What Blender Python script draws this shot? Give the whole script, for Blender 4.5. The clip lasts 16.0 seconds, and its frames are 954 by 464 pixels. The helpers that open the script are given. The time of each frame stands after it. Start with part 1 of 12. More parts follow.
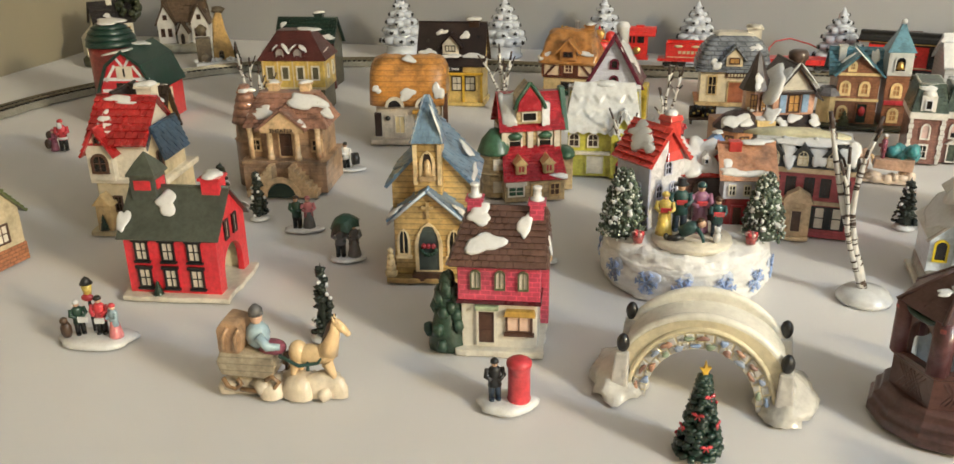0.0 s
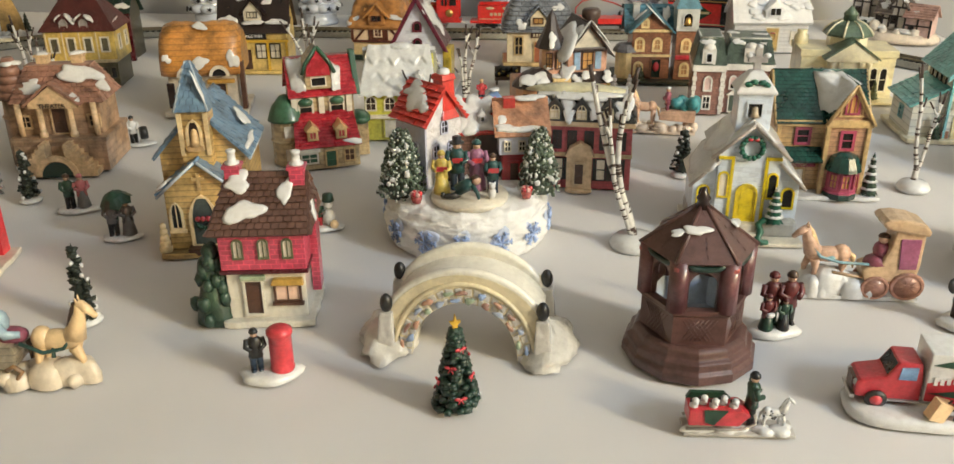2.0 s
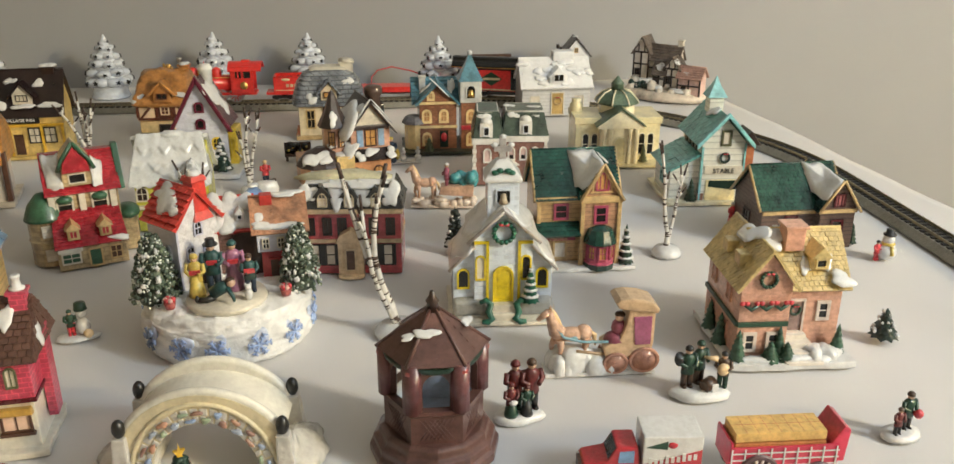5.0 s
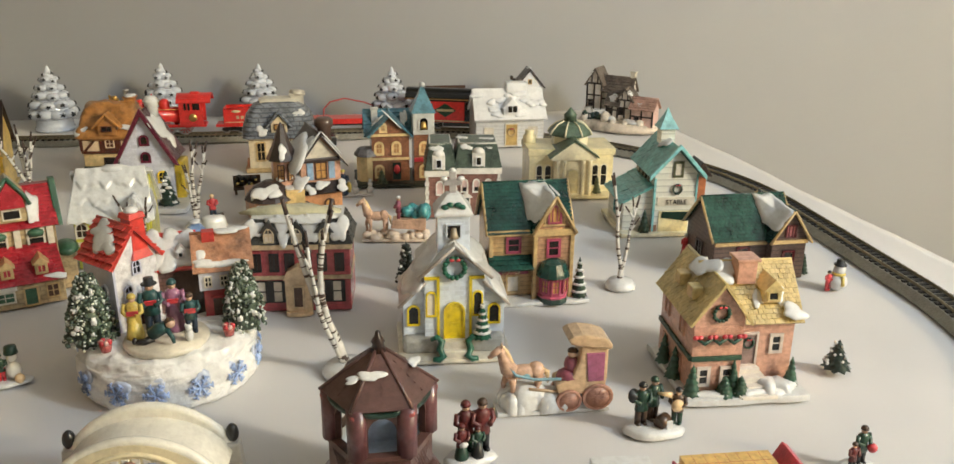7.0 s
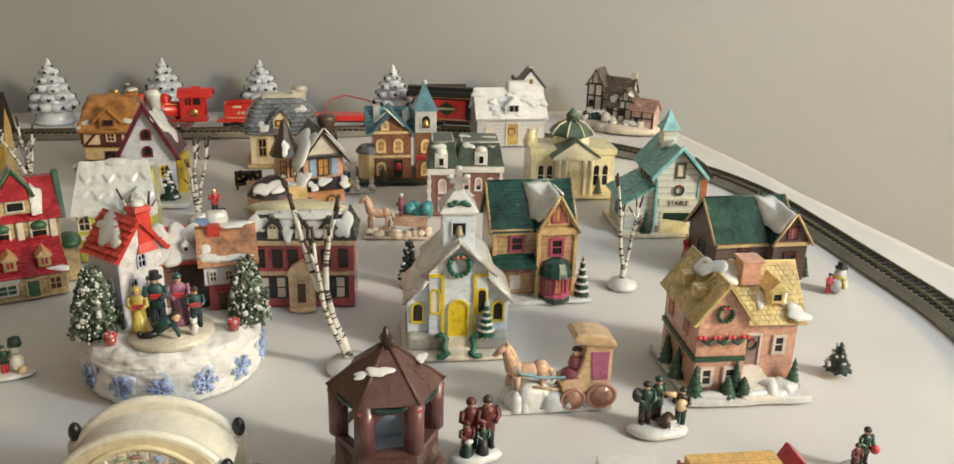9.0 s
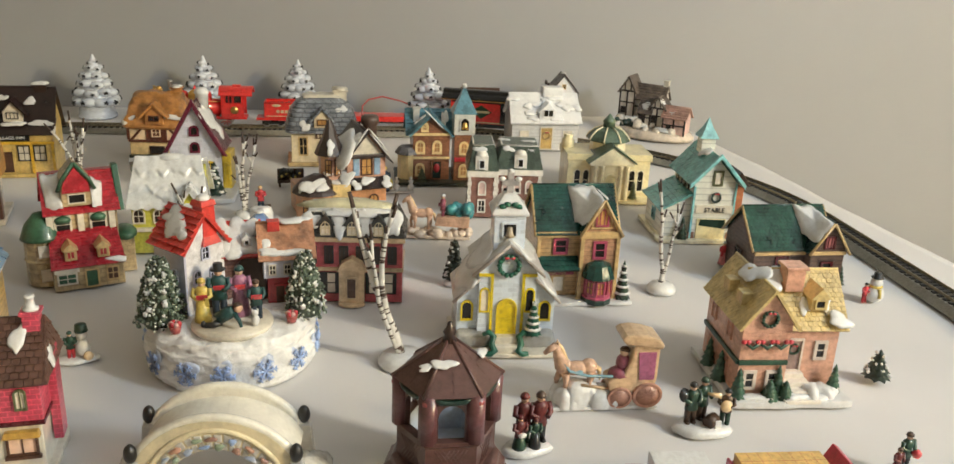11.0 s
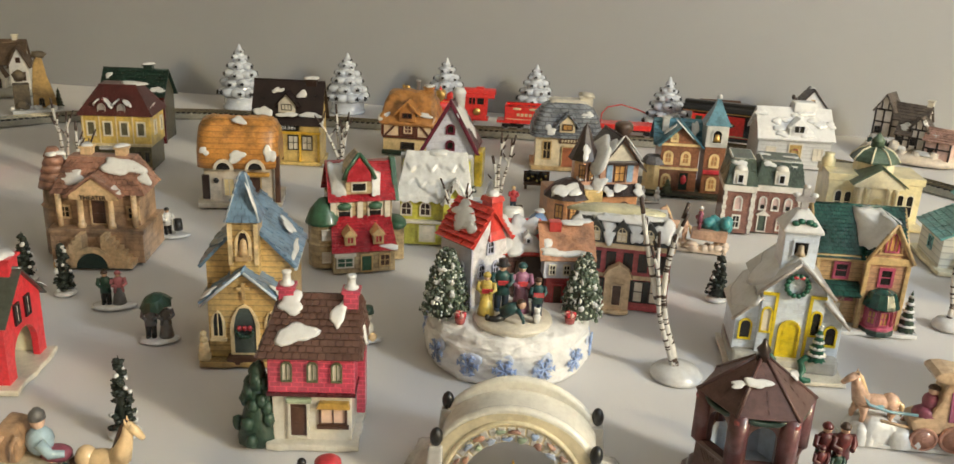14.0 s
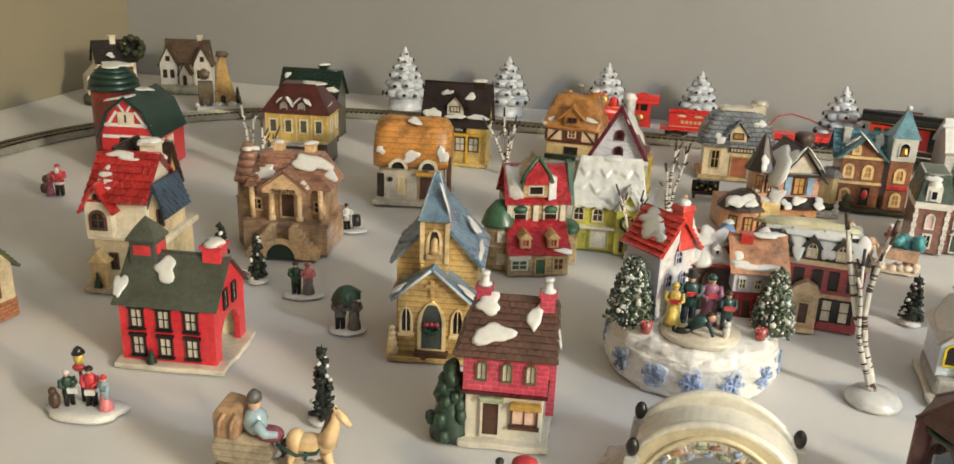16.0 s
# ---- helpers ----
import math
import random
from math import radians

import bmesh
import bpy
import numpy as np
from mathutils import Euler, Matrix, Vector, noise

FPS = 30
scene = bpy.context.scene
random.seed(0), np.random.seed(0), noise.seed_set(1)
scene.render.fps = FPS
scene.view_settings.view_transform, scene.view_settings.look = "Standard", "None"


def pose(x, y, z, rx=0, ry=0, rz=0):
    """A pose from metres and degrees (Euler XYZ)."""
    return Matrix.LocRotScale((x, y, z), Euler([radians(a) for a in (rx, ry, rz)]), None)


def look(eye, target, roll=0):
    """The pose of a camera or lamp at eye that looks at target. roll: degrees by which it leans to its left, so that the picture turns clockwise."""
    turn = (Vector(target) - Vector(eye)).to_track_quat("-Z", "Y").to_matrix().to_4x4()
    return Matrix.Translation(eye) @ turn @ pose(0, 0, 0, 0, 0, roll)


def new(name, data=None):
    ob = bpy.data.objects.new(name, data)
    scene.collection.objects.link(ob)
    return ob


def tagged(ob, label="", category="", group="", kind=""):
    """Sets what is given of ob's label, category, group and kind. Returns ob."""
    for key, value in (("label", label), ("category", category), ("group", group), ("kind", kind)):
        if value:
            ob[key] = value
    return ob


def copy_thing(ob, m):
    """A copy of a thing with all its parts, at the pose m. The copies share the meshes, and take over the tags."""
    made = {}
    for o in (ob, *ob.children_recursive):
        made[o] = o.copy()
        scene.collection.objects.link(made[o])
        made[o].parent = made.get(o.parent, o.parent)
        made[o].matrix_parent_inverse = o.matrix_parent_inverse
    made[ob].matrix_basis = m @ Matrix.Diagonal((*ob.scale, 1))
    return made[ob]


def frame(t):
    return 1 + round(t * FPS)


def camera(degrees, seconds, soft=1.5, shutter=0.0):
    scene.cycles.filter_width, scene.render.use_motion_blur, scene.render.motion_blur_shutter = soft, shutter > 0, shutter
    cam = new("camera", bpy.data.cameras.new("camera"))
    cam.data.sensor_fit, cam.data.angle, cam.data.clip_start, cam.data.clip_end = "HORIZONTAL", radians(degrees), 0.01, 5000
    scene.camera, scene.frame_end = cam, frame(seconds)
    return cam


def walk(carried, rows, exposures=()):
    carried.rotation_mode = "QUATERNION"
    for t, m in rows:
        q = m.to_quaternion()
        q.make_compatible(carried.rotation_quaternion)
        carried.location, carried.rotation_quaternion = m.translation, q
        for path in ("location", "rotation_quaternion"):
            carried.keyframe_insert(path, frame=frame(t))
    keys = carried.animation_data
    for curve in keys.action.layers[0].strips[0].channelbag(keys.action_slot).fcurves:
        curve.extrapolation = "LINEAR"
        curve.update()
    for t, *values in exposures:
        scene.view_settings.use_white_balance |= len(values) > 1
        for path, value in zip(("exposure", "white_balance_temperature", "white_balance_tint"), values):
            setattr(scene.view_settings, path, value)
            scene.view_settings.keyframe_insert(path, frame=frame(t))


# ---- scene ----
cam = camera(57.80, 16.0)
PATH = [
    (0, (-0.0028, 0.0044, 0.3114), (-0.0181, 0.9313, -0.0638), -0.88),
    (0.5, (0.0144, 0.0032, 0.3106), (0.0302, 0.9306, -0.0631), -1.16),
    (1, (0.0276, 0.0046, 0.3098), (0.0819, 0.9298, -0.0658), -0.89),
    (1.5, (0.0467, 0.0056, 0.3072), (0.1441, 0.9274, -0.0681), -0.71),
    (2, (0.0653, 0.0031, 0.3035), (0.2044, 0.9050, -0.1055), -0.42),
    (2.5, (0.0853, 0.0010, 0.2931), (0.2596, 0.8842, -0.1423), -0.49),
    (3, (0.1003, -0.0004, 0.3009), (0.3043, 0.8727, -0.1419), -0.79),
    (3.5, (0.1153, 0.0029, 0.3137), (0.3398, 0.8677, -0.1353), -0.69),
    (4, (0.1258, 0.0016, 0.3208), (0.3805, 0.8700, -0.1048), -0.26),
    (4.5, (0.1331, -0.0011, 0.3324), (0.4355, 0.8699, -0.0548), 0.55),
    (5, (0.1399, -0.0065, 0.3442), (0.4490, 0.8718, -0.0205), 0.13),
    (7.5, (0.1525, 0.0063, 0.3436), (0.5161, 0.8769, 0.0122), 0.81),
    (8, (0.1502, 0.0065, 0.3423), (0.5140, 0.8760, 0.0080), 1.00),
    (10.5, (0.1188, 0.0022, 0.3464), (0.4768, 0.8754, 0.0157), 2.38),
    (11, (0.1061, -0.0017, 0.3479), (0.4550, 0.8750, 0.0169), 2.58),
    (11.5, (0.0974, 0.0001, 0.3502), (0.4126, 0.8902, 0.0208), 2.22),
    (12, (0.0810, 0.0051, 0.3522), (0.3577, 0.9106, 0.0307), 2.44),
    (12.5, (0.0648, 0.0139, 0.3482), (0.2945, 0.9323, 0.0261), 2.59),
    (13, (0.0552, 0.0193, 0.3434), (0.2559, 0.9437, 0.0190), 2.65),
    (13.5, (0.0427, 0.0249, 0.3388), (0.2285, 0.9519, 0.0130), 2.85),
    (14, (0.0270, 0.0242, 0.3385), (0.1753, 0.9565, 0.0087), 2.70),
    (14.5, (0.0133, 0.0180, 0.3397), (0.1236, 0.9552, 0.0087), 2.31),
    (15, (0.0020, 0.0184, 0.3395), (0.0740, 0.9593, 0.0088), 2.24),
    (15.5, (-0.0088, 0.0232, 0.3373), (0.0338, 0.9660, 0.0068), 2.19),
    (16, (-0.0198, 0.0280, 0.3373), (-0.0201, 0.9713, 0.0055), 2.19),
]
walk(cam, [(t, look(eye, target, roll)) for t, eye, target, roll in PATH], exposures=[(0, 0.56), (1.5, 0.5), (3, 0.43), (5, 0.37), (10.5, 0.37), (12.5, 0.4), (14.5, 0.46), (16, 0.56)])

# ---- world and lamps ----
U = 0.01  # the plan is written in centimetres

world = bpy.data.worlds.new("room_world")
scene.world = world
world.use_nodes = True
world.node_tree.nodes["Background"].inputs[0].default_value = (0.9, 0.92, 1.0, 1)
world.node_tree.nodes["Background"].inputs[1].default_value = 0.006


def lamp(x, y, z, watts, size, colour):
    data = bpy.data.lights.new("lamp", "POINT")
    data.energy, data.shadow_soft_size, data.color = watts, size * U, colour
    ob = new("lamp", data)
    ob.location = (x * U, y * U, z * U)
    return ob


lamp(333, -238, 150, 285.0, 17, (1.0, 0.80, 0.45))
lamp(152, -62, 100, 56.0, 14, (0.75, 0.88, 1.0))


# ---- materials ----
def base(name):
    mat = bpy.data.materials.new(name)
    mat.use_nodes = True
    tree = mat.node_tree
    bsdf = tree.nodes["Principled BSDF"]
    return mat, tree, bsdf


def node(tree, kind, **inputs):
    n = tree.nodes.new(kind)
    for key, value in inputs.items():
        n.inputs[key.replace("_", " ")].default_value = value
    return n


def ramp(tree, source, stops):
    r = tree.nodes.new("ShaderNodeValToRGB")
    while len(r.color_ramp.elements) < len(stops):
        r.color_ramp.elements.new(0.5)
    for e, (p, c) in zip(r.color_ramp.elements, stops):
        e.position, e.color = p, (*c, 1)
    tree.links.new(source, r.inputs[0])
    return r.outputs[0]


def shade(c, k):
    return tuple(min(1, v * k) for v in c)


PAINTS = {}


def paint(name, colour, rough=0.4, vary=0.3, bump=0.5, grain=230.0, pattern="", size=0.3, joint=0.5, coat=0.75):
    """Hand-brushed glaze: two scales of colour variation, fine relief, and an optional moulded pattern (boards, bricks, thatch)."""
    if name in PAINTS:
        return PAINTS[name]
    if max(colour) < 0.62:
        colour = shade(colour, 1.42 if max(colour) > 0.2 else 0.72)
    if min(colour) < 0.5:
        vary = min(0.65, vary * 1.35)
    mat, tree, bsdf = base(name)
    L = tree.links.new
    co = tree.nodes.new("ShaderNodeTexCoord").outputs["Object"]
    big = node(tree, "ShaderNodeTexNoise", Scale=45.0, Detail=4.0, Roughness=0.6)
    fine = node(tree, "ShaderNodeTexNoise", Scale=grain, Detail=5.0, Roughness=0.65)
    L(co, big.inputs["Vector"])
    L(co, fine.inputs["Vector"])
    tone = ramp(tree, big.outputs["Fac"], [(0.3, shade(colour, 1 - vary)), (0.52, colour), (0.75, shade(colour, 1 + 0.5 * vary))])
    mix = tree.nodes.new("ShaderNodeMix")
    mix.data_type, mix.blend_type = "RGBA", "MULTIPLY"
    pale = min(colour) > 0.3
    mix.inputs[0].default_value = (0.08 if min(colour) > 0.7 else 0.2) if pale else 0.45
    L(tone, mix.inputs[6])
    L(ramp(tree, fine.outputs["Fac"], [(0.34, (0.42, 0.37, 0.32)), (0.58, (1, 1, 1))]), mix.inputs[7])
    colour_out = mix.outputs[2]
    geo = tree.nodes.new("ShaderNodeNewGeometry")
    isl = tree.nodes.new("ShaderNodeMix")
    isl.data_type, isl.blend_type = "RGBA", "MULTIPLY"
    isl.inputs[0].default_value = 0.18 if min(colour) > 0.5 else 0.32
    L(colour_out, isl.inputs[6])
    L(ramp(tree, geo.outputs["Random Per Island"], [(0.0, (0.7, 0.7, 0.7)), (1.0, (1.2, 1.2, 1.2))]), isl.inputs[7])
    colour_out = isl.outputs[2]
    height = fine.outputs["Fac"]
    strength = bump
    if pattern:
        sep = tree.nodes.new("ShaderNodeSeparateXYZ")
        L(co, sep.inputs[0])
        if pattern == "boards":
            wave = node(tree, "ShaderNodeMath")
            wave.operation = "MULTIPLY"
            L(sep.outputs["Z"], wave.inputs[0])
            wave.inputs[1].default_value = 1 / (size * U)
            fr = tree.nodes.new("ShaderNodeMath")
            fr.operation = "FRACT"
            L(wave.outputs[0], fr.inputs[0])
            lines = ramp(tree, fr.outputs[0], [(0.0, (joint * 0.7,) * 3), (0.1, (joint,) * 3), (0.24, (1, 1, 1)), (1.0, (0.9,) * 3)])
            rel = fr.outputs[0]
        else:
            add = tree.nodes.new("ShaderNodeMath")
            L(sep.outputs["X"], add.inputs[0])
            L(sep.outputs["Y"], add.inputs[1])
            comb = tree.nodes.new("ShaderNodeCombineXYZ")
            L(add.outputs[0], comb.inputs[0])
            L(sep.outputs["Z"], comb.inputs[1])
            br = node(tree, "ShaderNodeTexBrick", Scale=1.0, Mortar_Size=0.035 * U * size / 0.3, Brick_Width=size * 2 * U, Row_Height=size * U)
            br.inputs["Color1"].default_value = (1, 1, 1, 1)
            br.inputs["Color2"].default_value = (0.8, 0.8, 0.8, 1)
            br.inputs["Mortar"].default_value = (joint,) * 3 + (1,)
            L(comb.outputs[0], br.inputs["Vector"])
            lines = br.outputs["Color"]
            inv = tree.nodes.new("ShaderNodeMath")
            inv.operation = "SUBTRACT"
            inv.inputs[0].default_value = 1.0
            L(br.outputs["Fac"], inv.inputs[1])
            rel = inv.outputs[0]
        pm = tree.nodes.new("ShaderNodeMix")
        pm.data_type, pm.blend_type = "RGBA", "MULTIPLY"
        pm.inputs[0].default_value = 1.0
        L(colour_out, pm.inputs[6])
        L(lines, pm.inputs[7])
        colour_out = pm.outputs[2]
        sm = tree.nodes.new("ShaderNodeMath")
        sm.operation = "MULTIPLY_ADD"
        L(rel, sm.inputs[0])
        sm.inputs[1].default_value = 2.0
        L(height, sm.inputs[2])
        height, strength = sm.outputs[0], 0.8
    L(colour_out, bsdf.inputs["Base Color"])
    bmp = node(tree, "ShaderNodeBump", Strength=strength, Distance=0.0009)
    L(height, bmp.inputs["Height"])
    L(bmp.outputs[0], bsdf.inputs["Normal"])
    rr = tree.nodes.new("ShaderNodeMapRange")
    rr.inputs[3].default_value, rr.inputs[4].default_value = max(0.05, rough - 0.1), min(1, rough + 0.15)
    L(big.outputs["Fac"], rr.inputs[0])
    L(rr.outputs[0], bsdf.inputs["Roughness"])
    bsdf.inputs["Coat Weight"].default_value = coat * (1.0 if max(colour) > 0.2 else 0.5)
    bsdf.inputs["Coat Roughness"].default_value = 0.09
    PAINTS[name] = mat
    return mat


def metal(name, colour, rough):
    mat, tree, bsdf = base(name)
    bsdf.inputs["Base Color"].default_value = (*colour, 1)
    bsdf.inputs["Metallic"].default_value = 1.0
    n = node(tree, "ShaderNodeTexNoise", Scale=300.0, Detail=3.0)
    m = tree.nodes.new("ShaderNodeMapRange")
    m.inputs[3].default_value, m.inputs[4].default_value = rough, rough + 0.25
    tree.links.new(n.outputs["Fac"], m.inputs[0])
    tree.links.new(m.outputs[0], bsdf.inputs["Roughness"])
    PAINTS[name] = mat
    return mat


def cloth_material():
    mat, tree, bsdf = base("white_cloth")
    L = tree.links.new
    co = tree.nodes.new("ShaderNodeTexCoord").outputs["Object"]
    big = node(tree, "ShaderNodeTexNoise", Scale=5.0, Detail=3.0)
    weave = node(tree, "ShaderNodeTexNoise", Scale=1500.0, Detail=2.0)
    L(co, big.inputs["Vector"])
    L(co, weave.inputs["Vector"])
    L(ramp(tree, big.outputs["Fac"], [(0.3, (0.57, 0.555, 0.545)), (0.7, (0.63, 0.615, 0.605))]), bsdf.inputs["Base Color"])
    bsdf.inputs["Roughness"].default_value = 0.75
    bsdf.inputs["Sheen Weight"].default_value = 0.15
    bmp = node(tree, "ShaderNodeBump", Strength=0.12, Distance=0.0004)
    L(weave.outputs["Fac"], bmp.inputs["Height"])
    L(bmp.outputs[0], bsdf.inputs["Normal"])
    return mat


def wall_material(name, colour):
    mat, tree, bsdf = base(name)
    L = tree.links.new
    co = tree.nodes.new("ShaderNodeTexCoord").outputs["Object"]
    big = node(tree, "ShaderNodeTexNoise", Scale=1.6, Detail=3.0)
    roll = node(tree, "ShaderNodeTexNoise", Scale=420.0, Detail=3.0)
    L(co, big.inputs["Vector"])
    L(co, roll.inputs["Vector"])
    L(ramp(tree, big.outputs["Fac"], [(0.3, shade(colour, 0.96)), (0.7, shade(colour, 1.03))]), bsdf.inputs["Base Color"])
    bsdf.inputs["Roughness"].default_value = 0.6
    bmp = node(tree, "ShaderNodeBump", Strength=0.12, Distance=0.0006)
    L(roll.outputs["Fac"], bmp.inputs["Height"])
    L(bmp.outputs[0], bsdf.inputs["Normal"])
    return mat


# ---- builders ----
class G:
    """A mesh under construction, in centimetres, through the matrix m; k is the material slot of new faces."""

    def __init__(s, m=None):
        s.bm, s.m, s.k = bmesh.new(), m or Matrix(), 0

    def v(s, p):
        q = s.m @ Vector(p)
        return s.bm.verts.new(q * U)

    def f(s, vs, smooth=False):
        try:
            face = s.bm.faces.new(vs)
        except ValueError:
            return None
        face.material_index, face.smooth = s.k, smooth
        return face

    def box(s, x0, x1, y0, y1, z0, z1):
        p = [s.v((x, y, z)) for z in (z0, z1) for x, y in ((x0, y0), (x1, y0), (x1, y1), (x0, y1))]
        for a in ((3, 2, 1, 0), (4, 5, 6, 7), (0, 1, 5, 4), (1, 2, 6, 5), (2, 3, 7, 6), (3, 0, 4, 7)):
            s.f([p[i] for i in a])
        return s

    def prism(s, poly, y0, y1, axis="y"):
        """A polygon of (across, up) pairs, drawn out from y0 to y1 along the axis."""
        put = (lambda a, b, t: (a, t, b)) if axis == "y" else (lambda a, b, t: (t, a, b)) if axis == "x" else (lambda a, b, t: (a, b, t))
        one, two = [s.v(put(a, b, y0)) for a, b in poly], [s.v(put(a, b, y1)) for a, b in poly]
        s.f(one)
        s.f(two[::-1])
        for i in range(len(poly)):
            j = (i + 1) % len(poly)
            s.f([one[j], one[i], two[i], two[j]])
        return s

    def ring(s, outer, inner, y0, y1):
        rows = [[s.v((a, y, b)) for a, b in poly] for poly, y in ((outer, y0), (outer, y1), (inner, y1), (inner, y0))]
        n = len(outer)
        for r in range(4):
            for i in range(n):
                j = (i + 1) % n
                s.f([rows[r][i], rows[r][j], rows[(r + 1) % 4][j], rows[(r + 1) % 4][i]])
        return s

    def lathe(s, profile, n=20, x=0, y=0, smooth=True, turn=0.0, squash=1.0, cap=True):
        rings = []
        for r, z in profile:
            if r < 1e-4:
                rings.append([s.v((x, y, z))])
            else:
                rings.append([s.v((x + r * math.cos(turn + 2 * math.pi * i / n), y + squash * r * math.sin(turn + 2 * math.pi * i / n), z)) for i in range(n)])
        for a, b in zip(rings, rings[1:]):
            for i in range(n):
                j = (i + 1) % n
                q = [a[i % len(a)], a[j % len(a)], b[j % len(b)], b[i % len(b)]]
                q = [v for k, v in enumerate(q) if v not in q[:k]]
                if len(q) > 2:
                    s.f(q, smooth)
        for e, flip in ((rings[0], True), (rings[-1], False)):
            if cap and len(e) > 2:
                s.f(e[::-1] if flip else e)
        return s

    def ball(s, x, y, z, rx, ry=None, rz=None, n=10, rough=0.0, seed=0):
        ry, rz = ry or rx, rz or rx
        rnd = random.Random(seed)
        rows = []
        m = max(4, n * 2 // 3)
        for i in range(m + 1):
            th = math.pi * i / m
            row = []
            for j in range(n if 0 < i < m else 1):
                ph = 2 * math.pi * j / n
                k = 1 + rough * (rnd.random() - 0.5)
                row.append(s.v((x + rx * k * math.sin(th) * math.cos(ph), y + ry * k * math.sin(th) * math.sin(ph), z - rz * k * math.cos(th))))
            rows.append(row)
        for a, b in zip(rows, rows[1:]):
            for j in range(n):
                q = [a[j % len(a)], a[(j + 1) % n % len(a)], b[(j + 1) % n % len(b)], b[j % len(b)]]
                q = [v for k, v in enumerate(q) if v not in q[:k]]
                if len(q) > 2:
                    s.f(q, True)
        return s

    def tube(s, pts, radii, n=7, cap=True):
        pts = [Vector(p) for p in pts]
        if not isinstance(radii, (list, tuple)):
            radii = [radii] * len(pts)
        rings, side = [], None
        for i, p in enumerate(pts):
            way = (pts[min(i + 1, len(pts) - 1)] - pts[max(i - 1, 0)]).normalized()
            if side is None:
                side = way.orthogonal().normalized()
            side = (side - way * side.dot(way)).normalized()
            up = way.cross(side)
            rings.append([s.v(p + radii[i] * (math.cos(2 * math.pi * j / n) * side + math.sin(2 * math.pi * j / n) * up)) for j in range(n)])
        for a, b in zip(rings, rings[1:]):
            for j in range(n):
                s.f([a[j], a[(j + 1) % n], b[(j + 1) % n], b[j]], True)
        if cap:
            s.f(rings[0][::-1])
            s.f(rings[-1])
        return s

    def slope(s, a, b, c, d, rows, cols, t=0.14, base=0.12, wide=1.0):
        """A roof slope with eave a-b and ridge d-c: a slab with courses of shingles, each proud at its lower edge."""
        a, b, c, d = (Vector(p) for p in (a, b, c, d))
        n = (b - a).cross(d - a).normalized()
        at = lambda u, v: (a.lerp(b, u)).lerp(d.lerp(c, u), v)
        top = [s.v(p) for p in (a, b, c, d)]
        bot = [s.v(p - n * base) for p in (a, b, c, d)]
        s.f(top)
        s.f(bot[::-1])
        for i in range(4):
            j = (i + 1) % 4
            s.f([top[j], top[i], bot[i], bot[j]])
        rnd = random.Random(int(abs(a.x * 91 + a.z * 37 + d.y * 53) * 10))
        for r in range(rows):
            v0, v1 = r / rows, min(1.0, (r + 1.15) / rows)
            span = cols if r % 2 == 0 else cols + 1
            for k in range(span):
                u0 = max(0, (k - (0.5 if r % 2 else 0)) / cols)
                u1 = min(1, (k + 1 - (0.5 if r % 2 else 0)) / cols)
                if u1 - u0 < 0.01:
                    continue
                g = 0.04 * (u1 - u0)
                h = t * (1.0 + 0.8 * rnd.random())
                lo0, lo1, hi1, hi0 = at(u0 + g, v0), at(u1 - g, v0), at(u1 - g, v1), at(u0 + g, v1)
                p = [s.v(q) for q in (lo0 + n * 0.02, lo1 + n * 0.02, hi1 + n * 0.02, hi0 + n * 0.02, lo0 + n * h, lo1 + n * h, hi1 + n * 0.05, hi0 + n * 0.05)]
                for q in ((4, 5, 6, 7), (0, 1, 5, 4), (1, 2, 6, 5), (3, 0, 4, 7)):
                    s.f([p[i] for i in q])
        return s

    def patch(s, o, ux, uy, rx, ry, h, seed=0, n=18):
        """A lump of snow on a plane through o, spanned by ux and uy, with an uneven outline."""
        o, ux, uy = Vector(o), Vector(ux).normalized(), Vector(uy).normalized()
        nz = ux.cross(uy).normalized()
        rnd = random.Random(seed)
        ph = [rnd.random() * 6.3 for _ in range(3)]
        rim = []
        for i in range(n):
            t = 2 * math.pi * i / n
            k = 1 + 0.22 * math.sin(2 * t + ph[0]) + 0.16 * math.sin(3 * t + ph[1]) + 0.1 * math.sin(5 * t + ph[2])
            rim.append((k * rx * math.cos(t), k * ry * math.sin(t)))
        rows = []
        for k, z in ((1.0, -0.05), (1.02, 0.35), (0.85, 0.8), (0.5, 1.0)):
            rows.append([s.v(o + ux * x * k + uy * y * k + nz * h * z) for x, y in rim])
        tip = s.v(o + nz * h * 1.08)
        for a, b in zip(rows, rows[1:]):
            for i in range(n):
                s.f([a[i], a[(i + 1) % n], b[(i + 1) % n], b[i]], True)
        for i in range(n):
            s.f([rows[-1][i], rows[-1][(i + 1) % n], tip], True)
        return s

    def bevel(s, w=0.08, seg=2):
        bmesh.ops.recalc_face_normals(s.bm, faces=s.bm.faces)
        edges = [e for e in s.bm.edges if len(e.link_faces) == 2 and e.calc_face_angle(0) > 0.6]
        bmesh.ops.bevel(s.bm, geom=edges, offset=w * U, segments=seg, affect="EDGES", profile=0.6, clamp_overlap=True)
        for face in s.bm.faces:
            face.smooth = False
        return s


